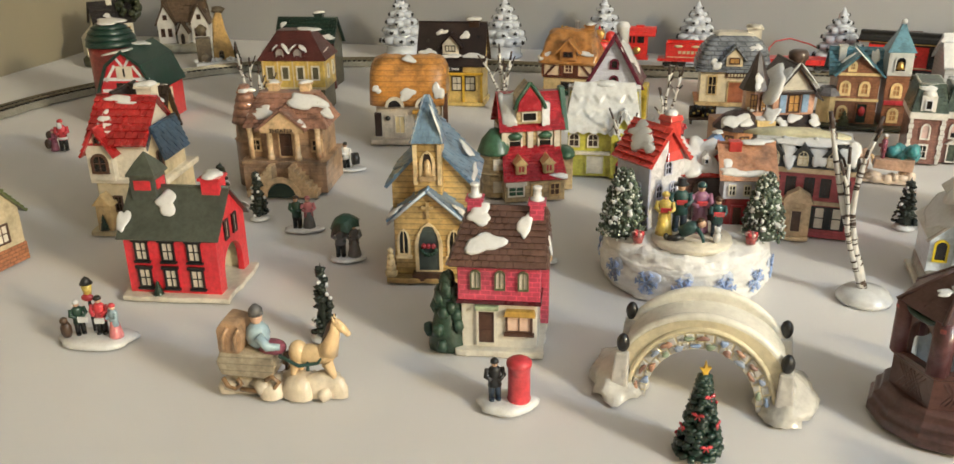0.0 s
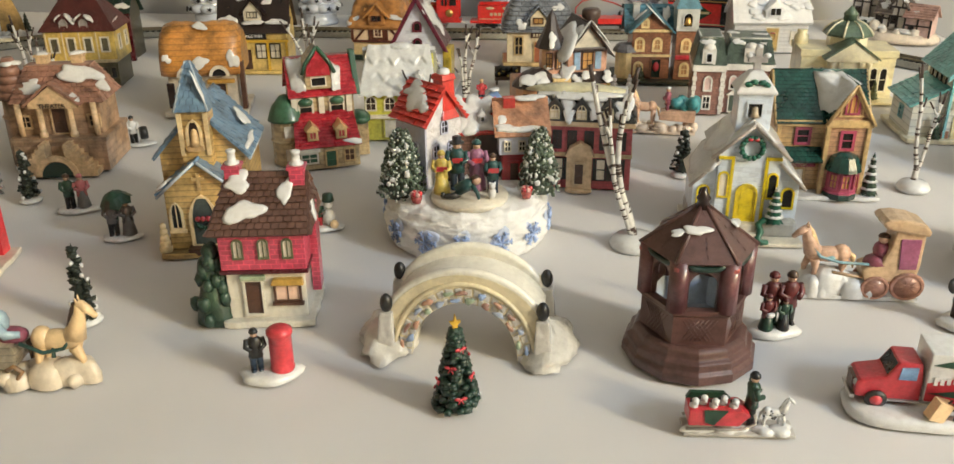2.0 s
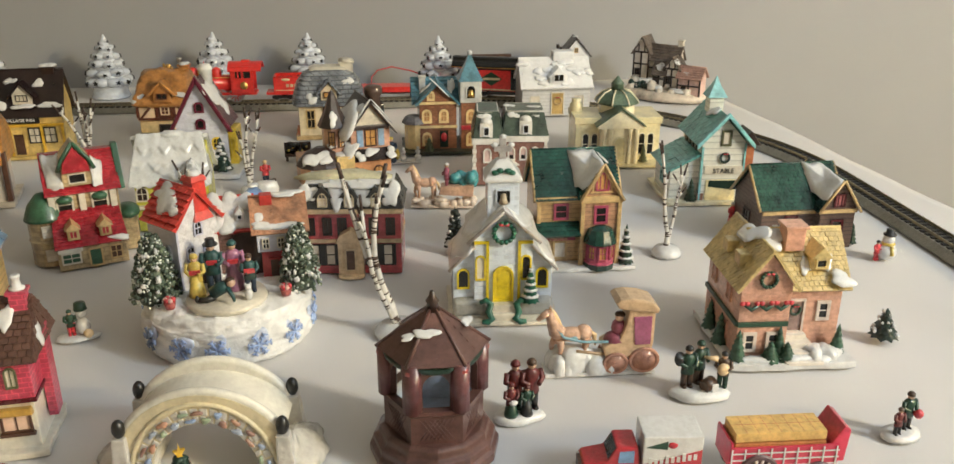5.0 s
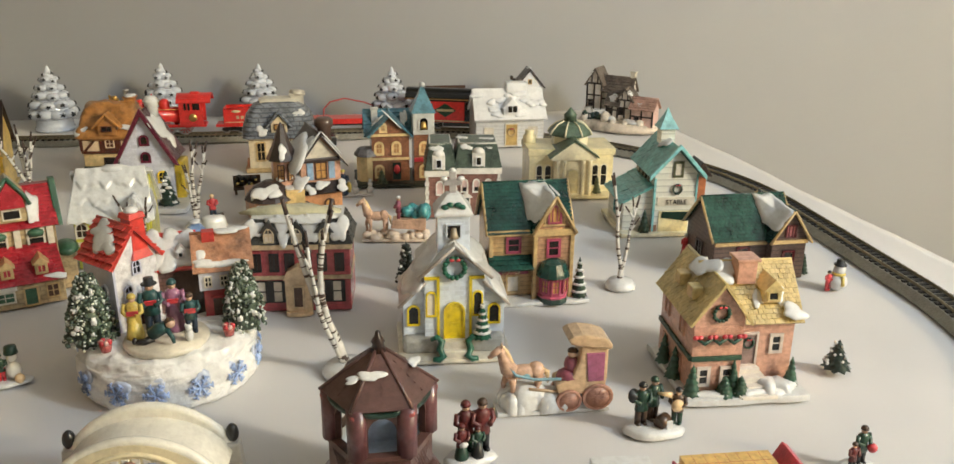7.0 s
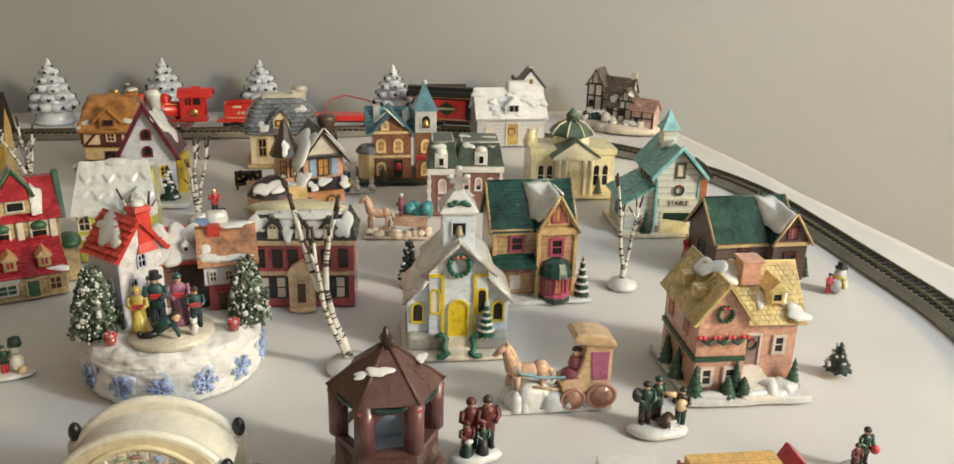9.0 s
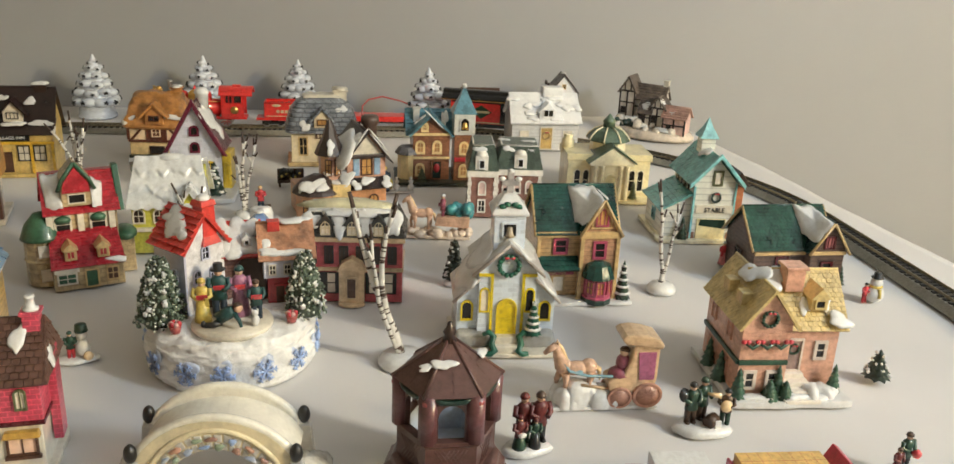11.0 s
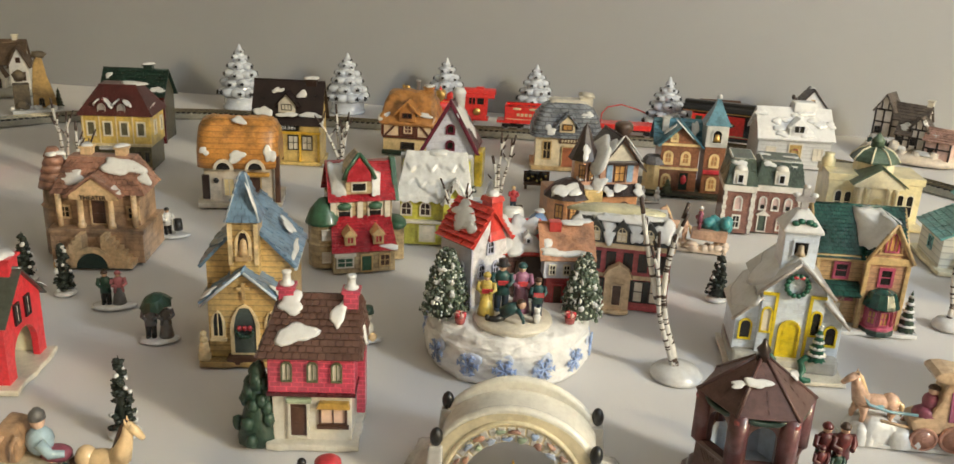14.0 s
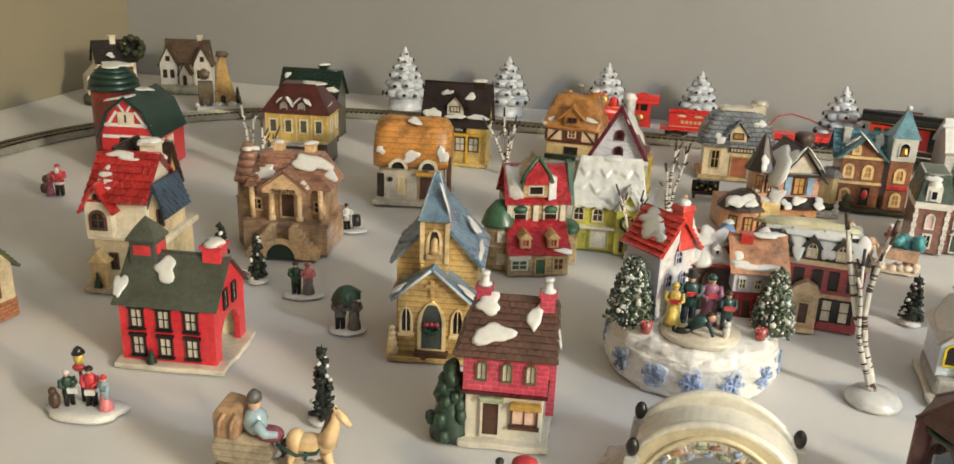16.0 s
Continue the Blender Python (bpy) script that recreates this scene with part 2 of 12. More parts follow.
def part(name, g, material, parent=None, label=""):
    """Links a built mesh as one object under a thing or under a part."""
    mesh = bpy.data.meshes.new(name)
    bmesh.ops.recalc_face_normals(g.bm, faces=g.bm.faces)
    g.bm.to_mesh(mesh)
    g.bm.free()
    for mat in material if isinstance(material, (list, tuple)) else (material,):
        mesh.materials.append(mat)
    ob = new(name, mesh)
    ob.parent = parent
    if label:
        tagged(ob, label)
    return ob


def site(name, fl, fr, label, category="house", group=""):
    """An empty at the middle of a front's base line, turned so that x runs along the front and y into the depth; and the front's width."""
    (x0, y0), (x1, y1) = fl, fr
    ob = new(name)
    ob.empty_display_size = 0.02
    ob.matrix_basis = pose((x0 + x1) / 2 * U, (y0 + y1) / 2 * U, 0.0, 0, 0, math.degrees(math.atan2(y1 - y0, x1 - x0)))
    tagged(ob, label, category, group)
    return ob, math.hypot(x1 - x0, y1 - y0)


def spot(name, x, y, turn, label, category, group="", z=0.0):
    ob = new(name)
    ob.empty_display_size = 0.01
    ob.matrix_basis = pose(x * U, y * U, z * U, 0, 0, turn)
    return tagged(ob, label, category, group)


def solid(name, g, material, x, y, turn, label, category, group="", z=0.0):
    """A one-mesh thing standing at x, y."""
    ob = part(name, g, material)
    ob.matrix_basis = pose(x * U, y * U, z * U, 0, 0, turn)
    return tagged(ob, label, category, group)


def face(x, y, turn=0.0, z=0.0):
    """The frame of a facade: x along it, -y out of it, z up. turn 0 is the front, 90 the right side, -90 the left side."""
    return pose(x, y, z, 0, 0, turn)


def outline(w, h, kind="rect", k=0.0):
    """A window's outline about its bottom centre, drawn in by k."""
    w2 = w / 2 - k
    if kind == "arch":
        r = w2
        return [(-w2, k), (w2, k)] + [(r * math.cos(math.pi * i / 8), h - w / 2 + r * math.sin(math.pi * i / 8)) for i in range(9)]
    if kind == "gothic":
        up = [(w2, k), (w2, h * 0.6), (w2 * 0.8, h * 0.78), (w2 * 0.45, h * 0.92), (0, h - k)]
        return [(-x, z) for x, z in up[::-1][1:]][::-1][::-1] [::1] and [(-w2, k)] + up + [(-w2 * 0.45, h * 0.92), (-w2 * 0.8, h * 0.78), (-w2, h * 0.6)]
    return [(-w2, k), (w2, k), (w2, h - k), (-w2, h - k)]


def window(parent, F, u, z, w, h, frame_mat, pane_mat, kind="rect", fw=0.16, bars=(1, 1), sill=0.0, name="window"):
    """A moulded window: frame and glazing bars proud of the wall, the pane set back inside it."""
    m = F @ Matrix.Translation((u, 0, z))
    g = G(m)
    g.ring(outline(w, h, kind), outline(w, h, kind, fw), -0.16, 0.05)
    for i in range(bars[0]):
        x = -w / 2 + w * (i + 1) / (bars[0] + 1)
        g.box(x - 0.04, x + 0.04, -0.1, 0.03, fw, h - fw)
    for i in range(bars[1]):
        zz = h * (i + 1) / (bars[1] + 1)
        g.box(-w / 2 + fw, w / 2 - fw, -0.1, 0.03, zz - 0.04, zz + 0.04)
    if sill:
        g.box(-w / 2 - 0.12, w / 2 + 0.12, -0.28, 0.02, -sill, 0.02)
    win = part(name, g, frame_mat, parent)
    p = G(m)
    p.prism(outline(w, h, kind, fw * 0.5), -0.04, 0.02)
    part("pane", p, pane_mat, win)
    return win


def door(parent, F, u, z, w, h, mat, frame_mat, kind="rect", fw=0.16):
    m = F @ Matrix.Translation((u, 0, z))
    g = G(m)
    g.ring(outline(w, h, kind), outline(w, h, kind, fw), -0.2, 0.05)
    fr = part("door_frame", g, frame_mat, parent)
    p = G(m)
    p.prism(outline(w, h, kind, fw * 0.6), -0.07, 0.02)
    for zz in (0.15, 0.55):
        p.box(-w * 0.26, w * 0.26, -0.11, 0, h * zz, h * (zz + 0.28))
    part("door", p, mat, fr)
    return fr


def gable_walls(parent, x0, x1, y0, y1, eave, ridge, mat, axis="y", z0=0.0, name="wall"):
    """A box of walls with its gables; the ridge runs along the axis."""
    g = G()
    if axis == "y":
        g.prism([(x0, z0), (x1, z0), (x1, eave), ((x0 + x1) / 2, ridge), (x0, eave)], y0, y1)
    else:
        g.prism([(y0, z0), (y1, z0), (y1, eave), ((y0 + y1) / 2, ridge), (y0, eave)], x0, x1, "x")
    return part(name, g.bevel(0.07), mat, parent)


def gable_roof(parent, x0, x1, y0, y1, eave, ridge, mat, axis="y", over=0.35, rows=9, cols=12, t=0.14, lift=0.1, trim=None, drop=None):
    """Two shingled slopes over gable walls, with a ridge roll and, if given, barge boards."""
    g = G()
    rows = 0 if rows * cols == 1 else rows
    if axis == "y":
        mid, half = (x0 + x1) / 2, (x1 - x0) / 2
        k = (ridge - eave) / half
        e = eave - k * over + lift
        ya, yb = y0 - over, y1 + over
        g.slope((x0 - over, yb, e), (x0 - over, ya, e), (mid, ya, ridge + lift), (mid, yb, ridge + lift), rows, cols, t)
        g.slope((x1 + over, ya, e), (x1 + over, yb, e), (mid, yb, ridge + lift), (mid, ya, ridge + lift), rows, cols, t)
        g.tube([(mid, ya, ridge + lift), (mid, yb, ridge + lift)], 0.14, 6)
    else:
        mid, half = (y0 + y1) / 2, (y1 - y0) / 2
        k = (ridge - eave) / half
        e = eave - k * over + lift
        xa, xb = x0 - over, x1 + over
        g.slope((xa, y0 - over, e), (xb, y0 - over, e), (xb, mid, ridge + lift), (xa, mid, ridge + lift), rows, cols, t)
        g.slope((xb, y1 + over, e), (xa, y1 + over, e), (xa, mid, ridge + lift), (xb, mid, ridge + lift), rows, cols, t)
        g.tube([(xa, mid, ridge + lift), (xb, mid, ridge + lift)], 0.14, 6)
    roof = part("roof", g, mat, parent)
    if trim:
        if axis == "y":
            ends = [((x, y, e - 0.05), (mid, y, ridge + lift - 0.05)) for y in (ya, yb) for x in (x0 - over, x1 + over)]
        else:
            ends = [((x, y, e - 0.05), (x, mid, ridge + lift - 0.05)) for x in (xa, xb) for y in (y0 - over, y1 + over)]
        for p, q in ends:
            b = G()
            b.tube([p, q], 0.16, 6)
            part("barge_board", b, trim, parent)
    return roof


def hip_roof(parent, x0, x1, y0, y1, z0, z1, dx, dy, mat, rows=6, cols=14, t=0.13, top=None, name="roof"):
    """A hipped or mansard roof: four shingled slopes rising from a rectangle to one drawn in by dx and dy."""
    g = G()
    A, B, C, D = (x0, y0, z0), (x1, y0, z0), (x1, y1, z0), (x0, y1, z0)
    a, b, c, d = (x0 + dx, y0 + dy, z1), (x1 - dx, y0 + dy, z1), (x1 - dx, y1 - dy, z1), (x0 + dx, y1 - dy, z1)
    side = max(3, int(cols * (y1 - y0) / (x1 - x0)))
    g.slope(A, B, b, a, rows, cols, t)
    g.slope(B, C, c, b, rows, side, t)
    g.slope(C, D, d, c, rows, cols, t)
    g.slope(D, A, a, d, rows, side, t)
    roof = part(name, g, mat, parent)
    cap = G()
    cap.box(x0 + dx - 0.1, x1 - dx + 0.1, y0 + dy - 0.1, y1 - dy + 0.1, z1 - 0.15, z1 + 0.12)
    part("roof_cap", cap.bevel(0.05), top or mat, roof)
    return roof


def hood(parent, x0, x1, y0, y1, profile, mat, corner=0.9, lip=0.0, wave=0.1, name="roof"):
    """A moulded roof of rounded plan: rings (inset x, inset y, height) from the eaves up, each course with a lip, uneven by wave."""
    g = G()
    rings = []
    for a, b in zip(profile, profile[1:]):
        steps = 3
        for k in range(steps):
            f = k / steps
            rings.append([p + (q - p) * f for p, q in zip(a, b)])
            if lip:
                nxt = [p + (q - p) * (k + 1) / steps for p, q in zip(a, b)]
                rings.append([nxt[0] - lip, nxt[1] - lip, nxt[2] - 0.04])
    rings.append(list(profile[-1]))
    rows = []
    for ix, iy, z in rings:
        row = []
        c = max(0.12, min(corner, (x1 - x0) / 2 - ix - 0.05, (y1 - y0) / 2 - iy - 0.05))
        for cx, cy, a0 in ((x1 - ix - c, y1 - iy - c, 0), (x0 + ix + c, y1 - iy - c, 90), (x0 + ix + c, y0 + iy + c, 180), (x1 - ix - c, y0 + iy + c, 270)):
            arc = [(cx + c * math.cos(math.radians(a0 + 18 * k)), cy + c * math.sin(math.radians(a0 + 18 * k))) for k in range(6)]
            row += arc
        full = []
        for (ax, ay), (bx, by) in zip(row, row[1:] + row[:1]):
            m = max(1, int(math.hypot(bx - ax, by - ay) / 0.6))
            full += [(ax + (bx - ax) * k / m, ay + (by - ay) * k / m) for k in range(m)]
        rows.append((full, z))
    n = 72
    grid = []
    for full, z in rows:
        cx, cy = (x0 + x1) / 2, (y0 + y1) / 2
        loop = []
        for k in range(n):
            px, py = full[int(k * len(full) / n)]
            d = wave * noise.noise(Vector((px * 0.9, py * 0.9, z * 1.3)))
            loop.append(g.v((px + d * (px - cx) * 0.25, py + d * (py - cy) * 0.25, z + d)))
        grid.append(loop)
    for a, b in zip(grid, grid[1:]):
        for k in range(n):
            g.f([a[k], a[(k + 1) % n], b[(k + 1) % n], b[k]], not lip)
    g.f(grid[0][::-1])
    g.f(grid[-1])
    return part(name, g, mat, parent)


def snow(parent, *lumps):
    """Lumps of moulded snow: (centre, tilt axis x, tilt axis y, half width, half length, thickness, seed)."""
    for o, ux, uy, rx, ry, h, seed in lumps:
        g = G()
        g.patch(o, ux, uy, rx, ry, h * 0.5, seed, 24)
        part("snow_patch", g, SNOW, parent)


def valley(parent, rim, top):
    """Snow lying over a roof valley: a soft sheet from an uneven rim up to its middle."""
    g = G()
    pts = []
    n = len(rim)
    rnd = random.Random(int(abs(rim[0][0] * 31 + rim[0][2] * 17)))
    for i in range(n):
        p, q = Vector(rim[i]), Vector(rim[(i + 1) % n])
        for k in range(5):
            v = p.lerp(q, k / 5)
            out = (v - Vector(top)) * rnd.uniform(-0.1, 0.06)
            pts.append(v + (out if k else out * 0.3))
    c = Vector(top)
    m = len(pts)
    rows = [[g.v(v - Vector((0, 0, 0.35))) for v in pts], [g.v(v + Vector((0, -0.03, 0.1))) for v in pts], [g.v(v.lerp(c, 0.25) + Vector((0, -0.05, 0.2))) for v in pts], [g.v(v.lerp(c, 0.65) + Vector((0, -0.05, 0.18))) for v in pts]]
    tip = g.v(c + Vector((0, -0.05, 0.15)))
    for a, b in zip(rows, rows[1:]):
        for i in range(m):
            g.f([a[i], a[(i + 1) % m], b[(i + 1) % m], b[i]], True)
    for i in range(m):
        g.f([rows[-1][i], rows[-1][(i + 1) % m], tip], True)
    return part("snow_sheet", g, SNOW, parent)


def chimney(parent, x, y, z0, z1, w, mat, cap_mat=None, pot=False):
    g = G()
    g.box(x - w / 2, x + w / 2, y - w / 2, y + w / 2, z0, z1 - 0.12)
    g.box(x - w * 0.62, x + w * 0.62, y - w * 0.62, y + w * 0.62, z1 - 0.25, z1)
    ch = part("chimney", g.bevel(0.05), mat, parent)
    if cap_mat:
        c = G()
        if pot:
            c.lathe([(w * 0.5, z1), (w * 0.5, z1 + 0.12), (w * 0.3, z1 + 0.2), (w * 0.26, z1 + 0.75), (w * 0.33, z1 + 0.8), (w * 0.33, z1 + 0.95), (w * 0.2, z1 + 1.0), (0, z1 + 0.9)], 12, x, y)
        else:
            c.patch((x, y, z1), (1, 0, 0), (0, 1, 0), w * 0.6, w * 0.6, w * 0.22, int(x * 7 + 50))
        part("chimney_cap", c, cap_mat, ch)
    return ch


def slab(parent, x0, x1, y0, y1, h, mat, seed=1, name="base"):
    """The uneven moulded ground under a house."""
    g = G()
    rnd = random.Random(seed)
    pts = []
    n = 7
    for i in range(n):
        pts.append((x0 + (x1 - x0) * i / n, y0 - 0.25 * rnd.random()))
    for i in range(n):
        pts.append((x1 + 0.25 * rnd.random(), y0 + (y1 - y0) * i / n))
    for i in range(n):
        pts.append((x1 - (x1 - x0) * i / n, y1 + 0.25 * rnd.random()))
    for i in range(n):
        pts.append((x0 - 0.25 * rnd.random(), y1 - (y1 - y0) * i / n))
    g.prism(pts, 0.0, h, "z")
    return part(name, g.bevel(0.12, 2), mat, parent)


def bush(g, x, y, z, r, h, n=5, seed=0):
    """A little moulded conifer of drooping tiers."""
    rnd = random.Random(seed)
    g.lathe([(r * 0.25, z), (r * 0.25, z + h * 0.12)], 7, x, y)
    for i in range(n):
        zz = z + h * (0.06 + 0.86 * i / n)
        rr = r * (1 - 0.82 * i / n)
        m = 9
        lo = [g.v((x + rr * (1.06 if j % 2 else 0.82) * math.cos(2 * math.pi * j / (2 * m) + i), y + rr * (1.06 if j % 2 else 0.82) * math.sin(2 * math.pi * j / (2 * m) + i), zz - 0.05 * h * (j % 2) * rnd.random())) for j in range(2 * m)]
        hi = g.v((x, y, zz + h * 0.34 * (1 - 0.4 * i / n)))
        for j in range(2 * m):
            g.f([lo[j], lo[(j + 1) % (2 * m)], hi], True)
        g.f(lo[::-1])
    return g


def figure(g, x, y, z, h, coat, legs, hat, skin, skirt=False, turn=0.0, slots=None, arms=True, tall_hat=False):
    """A plain little cast figure h tall: legs or skirt, coat, arms, head and hat, in the slots given."""
    k0, m0 = g.k, g.m
    g.m = m0 @ pose(x, y, z, 0, 0, turn)
    g.k = legs
    if skirt:
        g.lathe([(h * 0.19, 0), (h * 0.18, h * 0.08), (h * 0.1, h * 0.5)], 12)
    else:
        for sx in (-1, 1):
            g.tube([(sx * h * 0.07, 0, 0), (sx * h * 0.065, 0, h * 0.48)], [h * 0.06, h * 0.075], 7)
            g.ball(sx * h * 0.07, -h * 0.04, h * 0.03, h * 0.06, h * 0.09, h * 0.04, 7)
    g.k = coat
    g.lathe([(h * 0.15, h * 0.34), (h * 0.12, h * 0.55), (h * 0.145, h * 0.72), (h * 0.1, h * 0.77), (h * 0.04, h * 0.81)], 12, squash=0.75)
    if arms:
        for sx in (-1, 1):
            g.tube([(sx * h * 0.15, 0, h * 0.74), (sx * h * 0.19, -h * 0.03, h * 0.58), (sx * h * 0.08, -h * 0.15, h * 0.55)], [h * 0.055, h * 0.05, h * 0.045], 7)
    g.k = skin
    g.ball(0, 0, h * 0.86, h * 0.075, h * 0.075, h * 0.09, 9)
    g.ball(0, -h * 0.07, h * 0.855, h * 0.02, h * 0.025, h * 0.02, 6)
    g.k = hat
    if tall_hat:
        g.lathe([(h * 0.14, h * 0.9), (h * 0.14, h * 0.915), (h * 0.085, h * 0.92), (h * 0.085, h * 1.02), (0, h * 1.02)], 10)
    else:
        g.lathe([(h * 0.092, h * 0.885), (h * 0.085, h * 0.93), (h * 0.05, h * 0.97), (0, h * 0.98)], 10)
    g.k, g.m = k0, m0
    return g


def horse(g, x, y, z, L, turn, body, mane):
    """A plain cast horse L long from tail to chest, head towards +x."""
    k0, m0 = g.k, g.m
    g.m = m0 @ pose(x, y, z, 0, 0, turn)
    g.k = body
    g.ball(0, 0, L * 0.64, L * 0.42, L * 0.18, L * 0.19, 14)
    g.ball(L * 0.29, 0, L * 0.68, L * 0.18, L * 0.17, L * 0.23, 12)
    g.ball(-L * 0.27, 0, L * 0.67, L * 0.2, L * 0.19, L * 0.22, 12)
    g.tube([(L * 0.33, 0, L * 0.7), (L * 0.43, 0, L * 0.95), (L * 0.5, 0, L * 1.15), (L * 0.52, 0, L * 1.27)], [L * 0.2, L * 0.145, L * 0.105, L * 0.09], 10)
    g.ball(L * 0.54, 0, L * 1.26, L * 0.11, L * 0.085, L * 0.1, 10)
    g.tube([(L * 0.54, 0, L * 1.27), (L * 0.66, 0, L * 1.18), (L * 0.75, 0, L * 1.09)], [L * 0.095, L * 0.08, L * 0.055], 9)
    g.ball(L * 0.75, 0, L * 1.085, L * 0.065, L * 0.055, L * 0.055, 8)
    for sy in (-1, 1):
        g.tube([(L * 0.5, sy * L * 0.05, L * 1.33), (L * 0.49, sy * L * 0.06, L * 1.43)], [L * 0.03, L * 0.008], 5)
    for lx, sy, kx in ((0.32, -1, 0.12), (0.28, 1, -0.03), (-0.3, -1, -0.08), (-0.34, 1, 0.05)):
        g.tube([(L * lx, sy * L * 0.09, L * 0.55), (L * (lx + kx), sy * L * 0.09, L * 0.28), (L * (lx + kx * 0.6), sy * L * 0.09, 0)], [L * 0.12, L * 0.06, L * 0.05], 7)
        g.ball(L * (lx + kx * 0.6) + L * 0.02, sy * L * 0.09, L * 0.02, L * 0.075, L * 0.065, L * 0.045, 7)
    g.k = mane
    g.tube([(-L * 0.4, 0, L * 0.7), (-L * 0.52, 0, L * 0.6), (-L * 0.55, 0, L * 0.3)], [L * 0.05, L * 0.07, L * 0.02], 6)
    g.tube([(L * 0.24, 0, L * 0.86), (L * 0.33, 0, L * 1.04), (L * 0.41, 0, L * 1.22), (L * 0.5, 0, L * 1.37)], [L * 0.04, L * 0.06, L * 0.06, L * 0.03], 7)
    g.k, g.m = k0, m0
    return g


# ---- setting ----
SNOW = paint("snow_white", (0.68, 0.68, 0.67), 0.35, 0.06, 0.6, 170)
WALL_PAINT = wall_material("grey_wall_paint", (0.342, 0.346, 0.351))
SIDE_PAINT = wall_material("beige_wall_paint", (0.3, 0.265, 0.19))
# unseen ceiling and floor: colours set by how much fill they bounce
CEILING_BOUNCE = wall_material("ceiling_bounce_paint", (0.74, 0.73, 0.71))
CARPET = wall_material("carpet", (0.19, 0.16, 0.125))
CLOTH = cloth_material()
WOOD = paint("table_wood", (0.25, 0.14, 0.07), 0.45)

BL, BR, FR, FL = (-81.0, 198.0), (110.2, 149.0), (87.0, -14.0), (-108.0, 34.0)


def setting_mesh(name, g, mat, label):
    return tagged(part(name, g, mat), label, kind="structure")


def wall_slab(name, a, b, thick, z0, z1, mat, label):
    """A wall from a to b, its room side on the line, thick to the left of the way from a to b."""
    g = G()
    (x0, y0), (x1, y1) = a, b
    n = Vector((y0 - y1, x1 - x0)).normalized() * thick
    g.prism([(x0, y0), (x1, y1), (x1 + n.x, y1 + n.y), (x0 + n.x, y0 + n.y)], z0, z1, "z")
    return setting_mesh(name, g, mat, label)


FLOOR_Z, CEIL_Z = -76.0, 168.0
R_BACK, R_FRONT, L_FRONT = (420.0, 69.6), (330.0, -340.0), (-167.0, -340.0)
wall_slab("wall_back", R_BACK, BL, -10, FLOOR_Z, CEIL_Z, WALL_PAINT, "plain grey painted wall behind the village table")
wall_slab("wall_left", BL, L_FRONT, -10, FLOOR_Z, CEIL_Z, SIDE_PAINT, "plain beige painted wall beside the village table")
# right and front walls are unseen, added to close the room and bounce light
wall_slab("wall_right", R_BACK, R_FRONT, 10, FLOOR_Z, CEIL_Z, WALL_PAINT, "unseen plain grey wall added to close the room on the right")
wall_slab("wall_front", R_FRONT, L_FRONT, 10, FLOOR_Z, CEIL_Z, WALL_PAINT, "unseen plain grey wall added behind the viewer")
g = G()
g.prism([R_BACK, BL, L_FRONT, R_FRONT], FLOOR_Z - 8, FLOOR_Z, "z")
setting_mesh("floor", g, CARPET, "unseen brown carpeted floor added under the table")
# unseen ceiling, added as a pale reflector over the table
g = G()
g.prism([R_BACK, BL, L_FRONT, R_FRONT], CEIL_Z, CEIL_Z + 8, "z")
setting_mesh("ceiling", g, CEILING_BOUNCE, "unseen plain white ceiling added to bounce fill light")


def table():
    t = spot("display_table", 0, 0, 0, "long display table hidden under a white cloth", "table")
    g = G()
    inset = [(-79.5, 191.5), (107.5, 146.0), (82.6, -12.6), (-107.0, 33.5)]
    g.prism(inset, -4.0, -0.9, "z")
    part("tabletop", g, WOOD, t)
    for x, y in ((-74, 182), (100, 138), (76, -6), (-100, 36)):
        g = G()
        g.box(x - 2.5, x + 2.5, y - 2.5, y + 2.5, FLOOR_Z, -4.0)
        part("leg", g.bevel(0.3), WOOD, t)


def cloth_height(x, y):
    """Gentle rumples and pressed folds, in centimetres."""
    p = Vector((x * 0.045, y * 0.045, 0.3))
    h = 0.2 * noise.noise(p) + 0.1 * noise.noise(p * 2.7) + 0.035 * noise.noise(p * 7.0)
    a = 0.97 * x - 0.23 * y
    b = 0.23 * x + 0.97 * y
    h += 0.07 * math.exp(-(((a - 31) / 0.7) ** 2)) + 0.07 * math.exp(-(((b - 52) / 0.7) ** 2)) + 0.07 * math.exp(-(((a + 22) / 0.7) ** 2))
    for k, (px, py, dx, dy, length) in enumerate(((-6, 40, 0.5, 0.86, 9), (4, 36, 0.86, 0.5, 8), (-24, 44, 0.9, -0.4, 10), (40, 40, 0.3, 0.95, 7), (52, 60, 0.8, 0.6, 9), (18, 36, 0.95, 0.3, 9), (72, 44, 0.6, 0.8, 8), (-40, 60, 0.7, 0.7, 10), (-4, 82, 0.9, 0.44, 9), (62, 90, 0.95, -0.3, 10))):
        along, off = (x - px) * dx + (y - py) * dy, (y - py) * dx - (x - px) * dy
        if abs(along) < 2.5 * length and abs(off) < 4:
            h += 0.09 * math.exp(-((along / length) ** 2)) * math.exp(-(((off + 0.8 * math.sin(along * 0.25 + k)) / 0.8) ** 2))
    return h - 0.14


